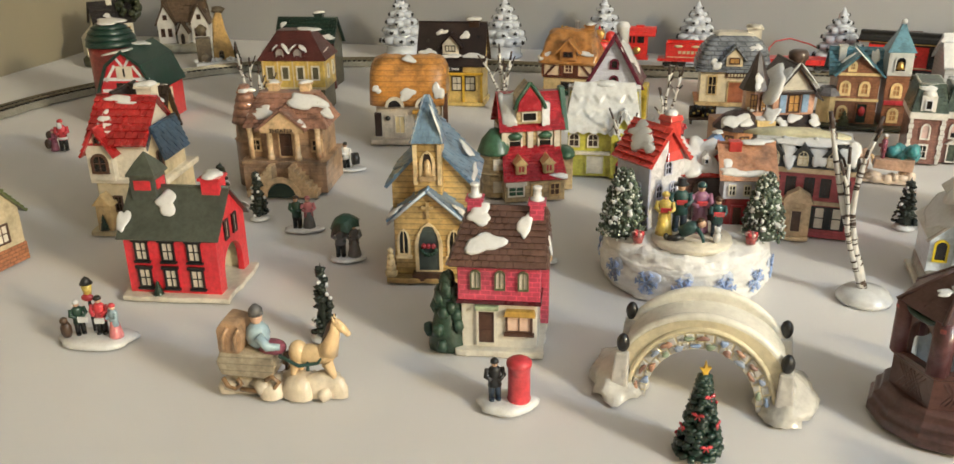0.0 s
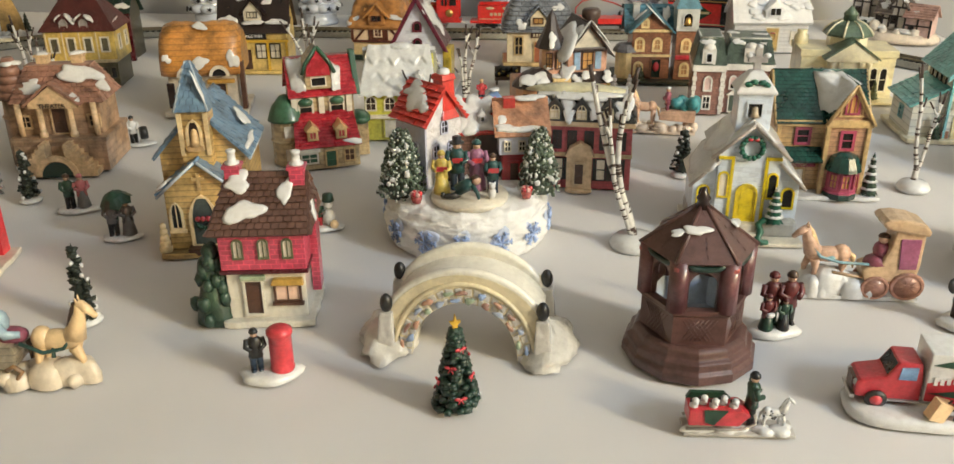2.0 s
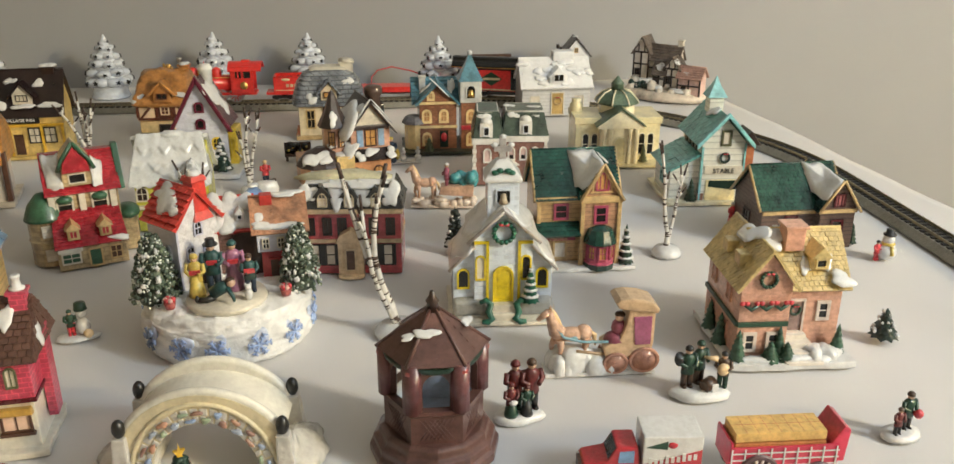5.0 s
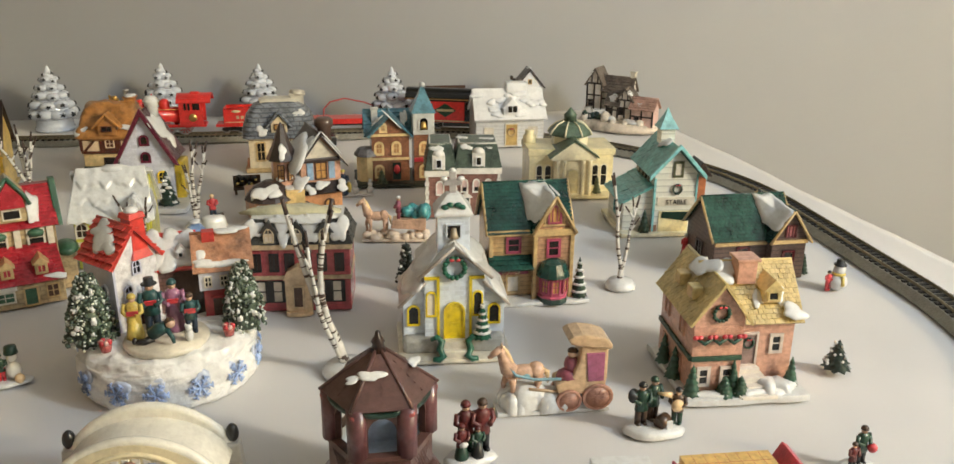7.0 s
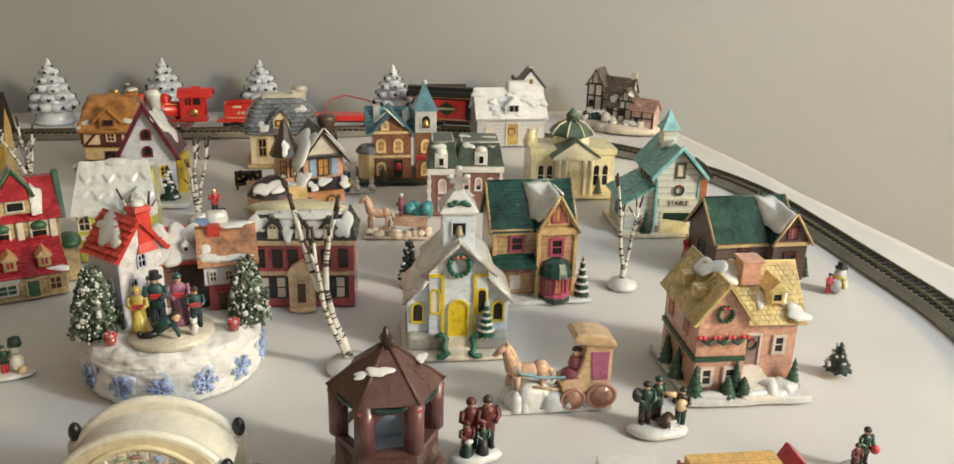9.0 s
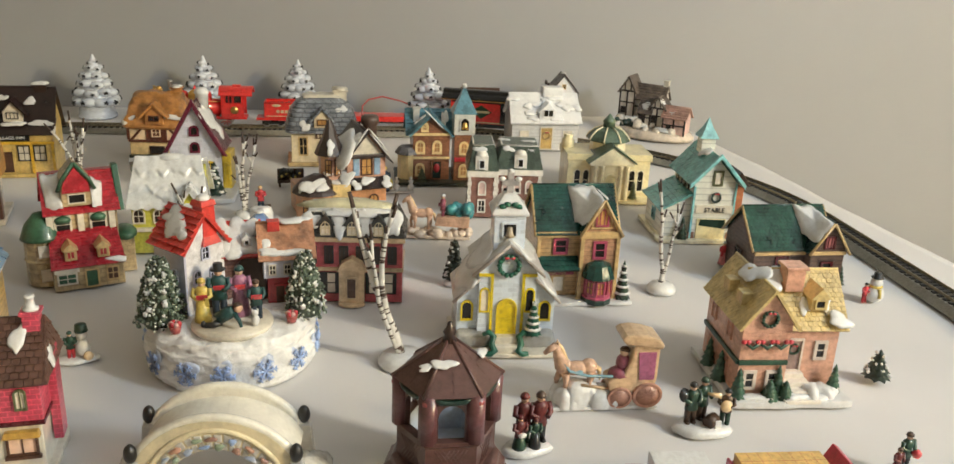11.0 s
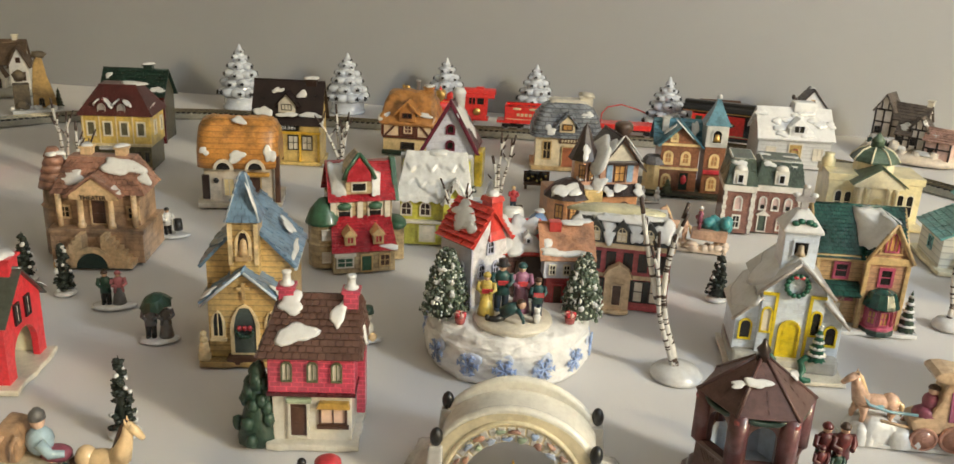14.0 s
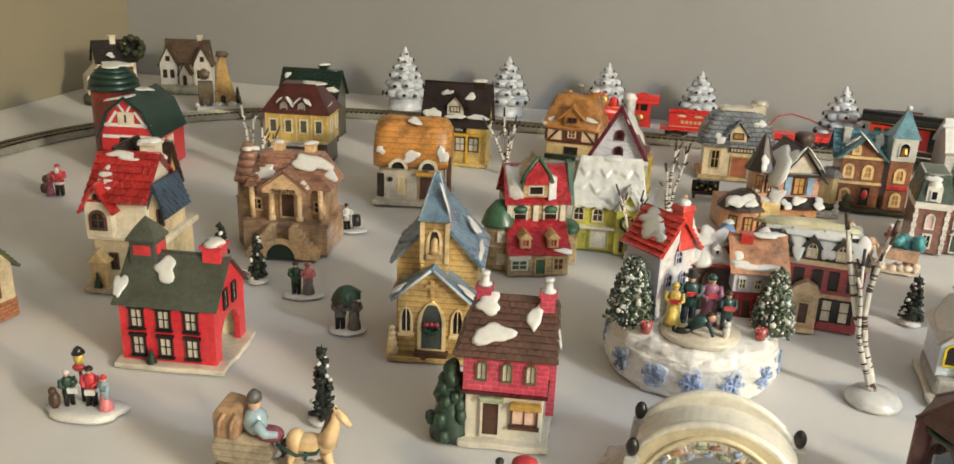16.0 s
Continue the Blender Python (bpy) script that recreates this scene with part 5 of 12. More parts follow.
def thatched_cottage():
    t, w = site("thatched_cottage", (-15.06, 108.62), (-6.03, 108.30), "cream ceramic cottage with bulging orange thatched roof", "cottage")
    x = w / 2
    thatch = paint("orange_thatch", (0.43, 0.19, 0.04), 0.3, 0.45, 0.9, 380, "boards", 0.62, 0.72)
    wall_m = paint("cottage_cream", (0.66, 0.58, 0.47), 0.35)
    slab(t, -x - 0.4, x + 0.5, -0.9, 6.6, 0.6, wall_m, 5)
    g = G()
    g.box(-x + 0.3, x - 0.3, 0, 6, 0.4, 5.4)
    body = part("wall", g.bevel(0.15), wall_m, t)
    g = G()
    prof = [(-1.0, 5.0), (-1.15, 5.8), (-0.9, 7.6), (0.2, 9.6), (1.6, 10.8), (3.0, 11.1), (4.6, 10.6), (6.2, 8.8), (6.8, 6.0), (6.6, 5.0)]
    rows = []
    n = 22
    for i in range(n + 1):
        f = -1 + 2 * i / n
        k = 1 - 0.06 * abs(f) ** 6
        bulge = 0.06 * math.sin(i * 1.9)
        k *= 1 - 0.16 * abs(f) ** 9
        rows.append([g.v((f * (x + 0.35), 3 + (y - 3) * k, 5 + (z - 5) * k + (bulge if z > 5.5 else 0) - 0.3 * (1 - abs(f)) * (1 if z > 8 else 0))) for y, z in prof])
    for a, b in zip(rows, rows[1:]):
        for j in range(len(prof)):
            g.f([a[j], a[(j + 1) % len(prof)], b[(j + 1) % len(prof)], b[j]], True)
    g.f(rows[0])
    g.f(rows[-1][::-1])
    part("thatch", g, thatch, t)
    for u in (-1.6, 2.2):
        g = G(face(u, -1.0))
        g.m = face(u, -0.9) @ pose(0, 0, 5.0, 90, 0, 0)
        pts = [(1.2 * math.cos(math.pi * i / 10), 1.3 * math.sin(math.pi * i / 10)) for i in range(11)]
        g.prism(pts + [(p * 0.7, q * 0.7) for p, q in pts[::-1]], -1.0, 0.6, "z")
        dm = part("dormer", g, IVORY, t)
        g = G()
        g.m = face(u, -0.9) @ pose(0, 0, 5.0, 90, 0, 0)
        g.prism([(p * 0.72, q * 0.72) for p, q in pts], -0.8, 0.3, "z")
        part("dormer_window", g, PANE, dm)
    door(body, FRONT, 1.8, 0.6, 1.9, 3.3, BROWN, TAN)
    g = G(FRONT)
    g.box(0.5, 3.8, -0.7, 0.05, 3.9, 4.4)
    part("awning", g.bevel(0.15), paint("ochre", (0.45, 0.24, 0.04), 0.4), body)
    window(body, FRONT, 0.0 - 1.2, 1.2, 1.4, 2.4, wall_m, paint("pale_yellow_pane", (0.6, 0.48, 0.25), 0.35), fw=0.14, bars=(1, 0))
    g = G(FRONT)
    g.box(-x + 0.1, -x + 1.0, -0.3, 0.3, 0.9, 4.0)
    part("side_door", g.bevel(0.1), DARK_BROWN, body)
    g = G(FRONT)
    g.ball(-2.7, -0.25, 3.3, 0.35, 0.2, 0.35, 8)
    part("lantern", g, BLACK, body)
    g = G()
    g.box(x - 0.1, x + 0.5, -0.5, 0.5, 0.6, 6.5)
    part("timber_post", g.bevel(0.1), BROWN, t)
    snow(t, ((0.2, 1.0, 10.6), (1, 0, 0), (0, 1, 0.8), 0.8, 0.6, 0.25, 61), ((0.0, -1.05, 6.6), (1, 0, 0), (0, 0.2, 1), 1.0, 0.7, 0.3, 62), ((x - 0.6, -1.0, 6.9), (1, 0, 0), (0, 0.2, 1), 0.7, 1.0, 0.3, 63), ((-x + 0.7, -1.0, 7.2), (1, 0, 0), (0, 0.2, 1), 0.5, 0.5, 0.25, 64))


def village_inn():
    t, w = site("village_inn", (-10.90, 129.27), (-1.02, 127.76), "yellow ceramic inn with very dark brown snowy roof", "inn")
    x = w / 2
    wall_m = paint("inn_yellow", (0.5, 0.36, 0.12), 0.35)
    slab(t, -x, x, -0.4, 6, 0.5, wall_m, 6)
    wall = gable_walls(t, -x + 0.3, x - 0.3, 0.2, 5.8, 6.8, 11.4, wall_m, "x")
    gable_roof(t, -x + 0.3, x - 0.3, 0.2, 5.8, 6.7, 11.8, paint("inn_roof", (0.028, 0.013, 0.012), 0.3, 0.5), "x", 0.5, 1, 1, 0.03)
    g = G()
    g.box(-1.2, 1.2, 0.3, 2.8, 7.6, 9.0)
    g.prism([(-1.2, 9.0), (1.2, 9.0), (0, 10.3)], 0.3, 3.0)
    dm = part("dormer", g.bevel(0.06), IVORY, t)
    g = G()
    g.slope((-1.8, 3.4, 8.5), (-1.8, -0.1, 8.5), (0, -0.1, 10.6), (0, 3.4, 10.6), 4, 3, 0.1)
    g.slope((1.8, -0.1, 8.5), (1.8, 3.4, 8.5), (0, 3.4, 10.6), (0, -0.1, 10.6), 4, 3, 0.1)
    part("dormer_roof", g, PAINTS["inn_roof"], dm)
    window(dm, face(0, 0.3), 0, 8.0, 1.5, 0.9, BLACK, IVORY, fw=0.1, bars=(2, 0))
    F = face(0, 0.2)
    sign = G(F)
    sign.box(-2.8, 1.8, -0.25, 0.02, 5.0, 6.0)
    sb = part("sign_board", sign.bevel(0.08), BLACK, wall)
    sign_text(sb, face(0, -0.07), -0.5, 5.3, "VILLAGE INN", 0.62, WHITE)
    for u in (2.9, 0.9):
        window(wall, F, u, 2.2, 1.6, 2.2, BLACK, IVORY, fw=0.14, bars=(1, 1))
    window(wall, F, -3.4, 2.2, 1.4, 2.2, BLACK, IVORY, fw=0.14, bars=(1, 1))
    door(wall, F, -1.2, 0.5, 1.6, 3.2, BROWN, wall_m)
    for u in (-4.6, -2.2, 1.9, 4.6):
        g = G(F)
        g.box(u - 0.18, u + 0.18, -0.25, 0, 0.4, 4.7)
        part("post", g, paint("inn_gold", (0.55, 0.33, 0.03), 0.35), wall)
    g = G(F)
    g.box(-4.9, 4.9, -0.35, 0, 4.6, 4.95)
    part("beam", g, PAINTS["inn_gold"], wall)
    chimney(t, 3.2, 3.4, 10, 12.2, 1.6, DARK_BROWN, SNOW)
    k = 1.8
    snow(t, ((-3.4, 0.5, 7.6), (1, 0, 0), (0, 1, k), 1.2, 0.8, 0.3, 71), ((0.2, 0.0, 7.4), (1, 0, 0), (0, 1, 0.6), 1.4, 0.5, 0.3, 72), ((3.4, 0.4, 7.4), (1, 0, 0), (0, 1, k), 1.3, 0.5, 0.3, 73), ((2.0, 1.9, 10.1), (1, 0, 0), (0, 1, k), 0.8, 0.5, 0.25, 74), ((-1.6, 2.1, 10.5), (1, 0, 0.3), (0, 1, k), 0.9, 0.4, 0.25, 75))


def toy_shop():
    t, w = site("toy_shop", (1.29, 85.33), (7.59, 86.31), "tall cream ceramic shop with rose-red tiled roofs and green turret", "shop")
    t.scale.z = 0.91
    x = w / 2
    rose = paint("rose_tile", (0.34, 0.02, 0.03), 0.25, 0.35)
    wall_m = paint("shop_cream", (0.4, 0.3, 0.16), 0.4, 0.5, 0.6, pattern="bricks", size=0.5, joint=0.7)
    teal = paint("bottle_green", (0.05, 0.16, 0.085), 0.35)
    g = G()
    g.box(-x, x, 0, 3, 0, 2.8)
    low = part("shop_front", g.bevel(0.08), wall_m, t)
    g = G()
    g.box(-x + 0.1, x + 0.1, 2.4, 7.5, 0, 7.8)
    wall = part("wall", g.bevel(0.08), wall_m, t)
    g = G()
    g.slope((-x - 0.2, -0.4, 2.6), (x + 0.2, -0.4, 2.6), (x - 0.1, 2.4, 5.9), (-x + 0.1, 2.4, 5.9), 11, 18, 0.12)
    part("lower_roof", g, rose, t)
    g = G()
    g.slope((-x - 0.2, 2.0, 7.7), (x + 0.4, 2.0, 7.7), (x + 0.3, 4.6, 11.6), (-x - 0.1, 4.6, 11.6), 12, 20, 0.12)
    g.slope((x + 0.4, 7.9, 7.7), (-x - 0.2, 7.9, 7.7), (-x - 0.1, 5.2, 11.6), (x + 0.3, 5.2, 11.6), 8, 14, 0.16)
    g.box(-x - 0.1, x + 0.3, 4.4, 5.4, 11.4, 11.7)
    part("upper_roof", g, rose, t)
    g = G()
    g.prism([(2.0, 7.6), (7.9, 7.6), (5.4, 12.1), (4.4, 12.1)], x + 0.2, x + 0.8, "x")
    part("parapet", g.bevel(0.1), teal, t)
    for u in (-1.5, 1.4):
        g = G()
        g.box(u - 0.55, u + 0.55, -0.2, 1.6, 3.4, 4.6)
        g.prism([(u - 0.75, 4.5), (u + 0.75, 4.5), (u, 5.3)], -0.3, 1.8)
        dm = part("dormer", g.bevel(0.05), TAN, t)
        window(dm, face(u, -0.2), 0, 3.6, 0.75, 0.9, TAN, rose, fw=0.1, bars=(1, 0))
    F = face(0, 2.4)
    for u in (-1.7, 1.5):
        window(wall, F, u, 5.5, 1.6, 2.1, IVORY, PANE, fw=0.2, bars=(0, 1))
        g = G(F)
        g.ball(u, -0.1, 7.1, 0.8, 0.5, 0.5, 10)
        part("awning", g, teal, wall)
    for u in (-2.85, -0.1, 2.75):
        g = G(F)
        g.box(u - 0.3, u + 0.3, -0.3, 0, 5.2, 7.8)
        part("pilaster", g.bevel(0.06), IVORY, wall)
    door(low, FRONT, 0.2, 0.1, 1.3, 2.1, teal, TAN)
    window(low, FRONT, -2.0, 0.7, 1.8, 1.3, IVORY, teal, fw=0.16)
    window(low, FRONT, 2.1, 0.6, 1.2, 1.6, TAN, BROWN, fw=0.16)
    g = G(FRONT)
    g.box(-3.1, -0.9, -0.3, 0.02, 2.1, 2.5)
    part("sign_board", g, IVORY, low)
    g = G()
    g.box(-1.6, 1.1, 2.0, 5.0, 8.6, 11.6)
    g.prism([(-1.6, 11.5), (1.1, 11.5), (-0.25, 13.2)], 2.0, 5)
    dm = part("roof_dormer", g.bevel(0.08), wall_m, t)
    window(dm, face(-0.25, 2.0), 0, 8.9, 1.6, 1.1, IVORY, PANE, fw=0.12, bars=(0, 0))
    g = G(face(-0.25, 1.98))
    g.prism([(-1.25, 10.15), (1.25, 10.15), (1.1, 11.2), (0, 12.9), (-1.1, 11.2)], -0.22, 0.1)
    part("tile_hanging", g, rose, dm)
    g = G()
    for s in (-1, 1):
        g.tube([(-0.25 + s * 1.65, 1.75, 10.4), (-0.25 + s * 1.2, 1.75, 11.6), (-0.25, 1.75, 13.4)], 0.2, 7)
    part("dormer_trim", g, teal, dm)
    valley(t, ((1.05, 1.85, 11.2), (1.3, 4.0, 11.2), (2.3, 3.6, 10.4), (2.0, 2.3, 8.6), (1.05, 1.9, 8.7)), (1.5, 2.5, 9.9))
    valley(t, ((-1.55, 1.9, 8.8), (-3.0, 2.5, 8.7), (-3.2, 4.4, 11.6), (-1.5, 4.4, 11.7)), (-2.3, 3.1, 10.1))
    g = G()
    g.lathe([(1.7, 0), (1.7, 2.6), (1.85, 2.8), (1.7, 3.0), (1.7, 5.2)], 12, -x - 0.4, 3.4, False)
    tur = part("turret", g, wall_m, t)
    g = G()
    g.lathe([(2.0, 5.1), (1.9, 5.4), (1.5, 6.6), (0.6, 7.8), (0, 8.0)], 24, -x - 0.4, 3.4)
    part("turret_roof", g, teal, tur)
    for z in (0.7, 3.4):
        window(tur, face(-x - 0.4, 1.72), 0, z, 1.1, 1.3, IVORY, PALE, fw=0.12)
    g = G()
    g.box(x, x + 1.6, 3.0, 6.0, 0, 4.2)
    an = part("annex", g.bevel(0.1), wall_m, t)
    g = G()
    g.ball(x + 0.9, 4.4, 4.2, 1.2, 1.9, 0.8, 12)
    part("annex_roof", g, teal, an)
    snow(t, ((2.6, -0.2, 3.0), (1, 0, 0), (0, 1, 1.1), 0.9, 0.35, 0.25, 83))


def yellow_cottage():
    t, w = site("snowy_yellow_cottage", (8.51, 94.37), (16.07, 93.23), "lemon yellow ceramic cottage under a thick snowy roof", "cottage")
    x = w / 2
    lemon = paint("lemon_glaze", (0.62, 0.58, 0.08), 0.3)
    wall = gable_walls(t, -x, x, 0, 6, 5.8, 9.2, lemon, "x")
    g = G()
    g.slope((x + 0.5, 6.7, 5.6), (-x - 0.5, 6.7, 5.6), (-x - 0.2, 3, 9.9), (x + 0.2, 3, 9.9), 1, 1, 0.05, 0.5)
    soft = lambda q: max(0.0, min(1.0, q)) ** 2 * (3 - 2 * max(0.0, min(1.0, q)))
    rows = []
    m, n = 64, 40
    for j in range(n + 1):
        row = []
        for i in range(m + 1):
            v = j / n
            u = (-x - 0.45 + (2 * x + 0.9) * i / m) * (1 - 0.2 * v)
            e1 = 0.62 + 0.05 * math.sin(u * 3.1) + 0.035 * math.sin(u * 5.3 + 1)
            e2 = 0.3 + 0.045 * math.sin(u * 2.7 + 2) + 0.04 * math.sin(u * 4.9)
            lump = 0.09 * noise.noise(Vector((u * 1.1, v * 3, 0)))
            h = 0.12 + 0.2 * soft((v - e1) / 0.06) + 0.16 * soft((v - e2) / 0.06) + lump
            edge = 0.12 * math.sin(u * 5.3) * (1 - v) ** 4
            row.append(g.v((u, -0.7 + 3.7 * v - 0.75 * h, 5.6 + 4.3 * v + 0.65 * h - (0.45 + edge if j == 0 else 0))))
        rows.append(row)
    for p, q in zip(rows, rows[1:]):
        for i in range(m):
            g.f([p[i], p[i + 1], q[i + 1], q[i]], True)
    for i in (0, m):
        side = [r[i] for r in rows]
        tail = g.v((-x - 0.3 if i == 0 else x + 0.3, 3.1, 5.7))
        for p, q in zip(side, side[1:]):
            g.f([p, q, tail] if i else [q, p, tail])
    g.ball(0.2, 3, 9.9, 1.6, 0.8, 0.5, 10, 0.2)
    part("snowy_roof", g, paint("icing_snow", (0.7, 0.71, 0.71), 0.25, 0.15), t)
    bay = gable_walls(t, 1.0, 3.6, -0.7, 2.0, 5.2, 7.2, lemon, "y", 0, "bay_wall")
    g = G()
    g.slope((0.7, 2.4, 5.2), (0.7, -1.2, 5.2), (2.3, -1.2, 7.8), (2.3, 2.4, 7.8), 1, 1, 0.05, 0.4)
    g.slope((3.9, -1.2, 5.2), (3.9, 2.4, 5.2), (2.3, 2.4, 7.8), (2.3, -1.2, 7.8), 1, 1, 0.05, 0.4)
    part("bay_roof", g, PAINTS["icing_snow"], bay)
    for u in (-3.1, -1.0):
        window(wall, FRONT, u, 3.4, 1.3, 1.7, IVORY, DARK_BROWN, "arch", 0.16)
    door(wall, FRONT, -0.7, 0.2, 2.2, 2.4, IVORY, lemon)
    g = G(FRONT)
    g.box(-x, 1.0, -0.5, 0.05, 2.6, 3.0)
    part("ledge", g.bevel(0.1), IVORY, wall)
    B = face(0, -0.7)
    wreath(bay, B, 2.3, 3.7, 0.75, DARK_GREEN)
    g = G(B)
    for s in (-1, 1):
        g.prism([(2.3, 3.0), (2.3 + s * 0.7, 1.7), (2.3 + s * 0.2, 1.6)], -0.3, 0)
    part("ribbon", g, BOW, bay)
    g = G(B)
    g.box(1.6, 2.0, -0.2, 0, 0.4, 1.6)
    part("window_slot", g, DARK_BROWN, bay)
    g = G()
    for i in range(8):
        g.ball(3.2 + 0.5 * math.sin(i * 2.1), -0.6 + 0.3 * math.cos(i), 0.4 + 0.25 * i, 0.6, n=7, rough=0.3, seed=i)
    part("snowy_bush", g, STONE, t)


def white_house():
    t, w = site("steep_white_house", (13.57, 116.65), (19.45, 115.06), "tall white ceramic house with steep maroon-edged gable")
    t.scale = (1.08, 1.0, 1.05)
    x = w / 2
    wall_m = paint("bluish_white", (0.8, 0.82, 0.92), 0.35, 0.08, 0.2, pattern="bricks", size=0.5, joint=0.93)
    plum = paint("plum_edge", (0.2, 0.03, 0.06), 0.2, 0.25)
    wall = gable_walls(t, -x, x, 0, 5.2, 6.0, 11.3, wall_m, "y")
    gable_roof(t, -x, x, 0, 5.2, 6.0, 11.4, paint("plum_roof", (0.11, 0.035, 0.04), 0.3, 0.4), "y", 0.4, 8, 6, 0.08)
    for s in (-1, 1):
        g = G()
        g.prism([(s * (x + 0.85), 4.9), (s * (x + 0.25), 5.0), (0, 11.0), (0, 12.1)], -0.75, -0.15)
        part("barge_board", g.bevel(0.12), plum, t)
    for z in (7.3, 5.2):
        window(wall, FRONT, 0, z, 1.2, 1.4, plum, PANE, "arch", 0.26, (0, 0))
    yel = paint("warm_yellow", (0.6, 0.42, 0.04), 0.3)
    g = G()
    g.box(x, x + 1.1, 0.2, 3.6, 0.3, 5.2)
    an = part("annex", g.bevel(0.2), yel, t)
    window(an, face(x + 0.55, 0.2), 0, 1.6, 0.6, 2.4, yel, yel, "arch", 0.12, (0, 0))
    door(wall, FRONT, -1.4, 0.3, 1.3, 2.8, yel, IVORY)
    window(wall, FRONT, 1.7, 2.6, 1.2, 1.6, yel, PANE, "arch", 0.22)
    g = G()
    g.lathe([(0.75, 10.2), (0.8, 12.0), (0.95, 12.2), (0.6, 12.8), (0, 12.9)], 12, 0.5, 3.4)
    part("chimney", g, SNOW, t)
    slab(t, -x - 0.6, x + 1.8, -4.6, 5.4, 0.6, SNOW, 8)
    shrub(t, 2.6, -2.6, 0.5, 1.3, 4.4, DARK_GREEN, 6, 5)
    g = G()
    for i in range(9):
        g.ball(2.6 + 0.75 * math.cos(i * 2.4) * (1 - i / 11), -3.1 + 0.3 * math.sin(i), 1.0 + 0.38 * i, 0.42, 0.3, 0.2, 7, 0.4, i)
    part("shrub_snow", g, SNOW, t)
    snow(t, ((1.3, 2.3, 9.2), (0, -1, 0), (1, 0, -1.86), 2.3, 2.3, 0.5, 371), ((2.3, 3.6, 7.3), (0, -1, 0), (1, 0, -1.86), 1.2, 1.3, 0.5, 373), ((-1.4, 2.4, 8.6), (0, 1, 0), (-1, 0, -1.86), 2.3, 1.9, 0.6, 372))


def tudor_cottage():
    t, w = site("tudor_cottage", (8.29, 135.65), (15.89, 133.45), "orange thatched half-timbered ceramic cottage", "cottage")
    t.scale.z = 0.93
    x = w / 2
    orange = paint("amber_thatch", (0.35, 0.155, 0.04), 0.35, 0.6, 1.2, 110)
    pale = paint("timber_plaster", (0.58, 0.45, 0.3), 0.35)
    timber = paint("timber_brown", (0.16, 0.04, 0.018), 0.3)
    g = G()
    g.box(-x, x, 0, 6, 0, 3.0)
    low = part("lower_wall", g.bevel(0.15), paint("tudor_cream", (0.55, 0.42, 0.22), 0.35), t)
    g = G()
    g.box(-x - 0.2, x + 0.2, -0.3, 6.2, 2.9, 5.8)
    wall = part("upper_wall", g.bevel(0.1), pale, t)
    F = face(0, -0.3)
    for u0, u1, d, z0, z1 in [(u - 0.22, u + 0.22, 0.15, 3.3, 5.8) for u in (-x, -1.2, 1.4, x)] + [(-x, x, 0.18, 2.9, 3.3), (-0.98, 1.18, 0.12, 3.3, 5.8)]:
        g = G(F)
        g.box(u0, u1, -d, 0.05, z0, z1)
        part("timber", g.bevel(0.04, 1), timber, wall)
    for u, lean in ((-2.6, 40), (2.6, -40)):
        g = G(F @ pose(u, 0, 4.4, 0, lean, 0))
        g.box(-0.18, 0.18, -0.14, 0.05, -1.5, 1.5)
        part("timber", g.bevel(0.04, 1), timber, wall)
    window(wall, face(0, -0.42), 0.1, 3.8, 1.3, 1.4, pale, timber, fw=0.16)
    window(low, FRONT, 0.0, 0.9, 2.2, 1.3, DARK_BROWN, PANE, fw=0.2, bars=(0, 0))
    hood(t, -x - 0.8, x + 0.8, -1.0, 7.0, [(0.3, 0.3, 5.1), (0, 0, 5.45), (0.2, 0.45, 6.3), (0.6, 1.3, 7.9), (1.0, 2.3, 9.5), (1.3, 3.1, 10.35), (2.2, 3.6, 10.55)], orange, 0.8, 0, 0.35, "thatch")
    g = G()
    g.prism([(-1.2, 5.9), (1.4, 5.9), (1.4, 7.6), (0.1, 8.9), (-1.2, 7.6)], -1.05, 2.2)
    dm = part("dormer", g.bevel(0.15), orange, t)
    for sd in (-1, 1):
        g = G()
        g.prism([(0.1, 9.5), (0.1, 8.9), (0.1 + sd * 1.9, 6.9), (0.1 + sd * 2.2, 7.1)], -1.45, 2.6)
        part("dormer_roof", g.bevel(0.2), orange, dm)
    window(dm, face(0.1, -1.05), 0, 6.5, 1.5, 0.9, timber, DARK_PANE, fw=0.12, bars=(1, 0))
    chimney(t, 2.6, 3.4, 9, 11.2, 1.4, orange, SNOW)
    snow(t, ((-x + 0.1, -0.2, 6.6), (1, 0, 0.2), (0, 1, 1.1), 0.9, 0.9, 0.35, 91), ((2.6, -0.3, 7.0), (1, 0, 0), (0, 1, 1.1), 1.1, 0.5, 0.3, 92))
    g = G()
    g.box(-x - 0.1, x + 0.1, -0.6, 0.1, 0, 0.8)
    part("hedge", g.bevel(0.2), DARK_GREEN, t)


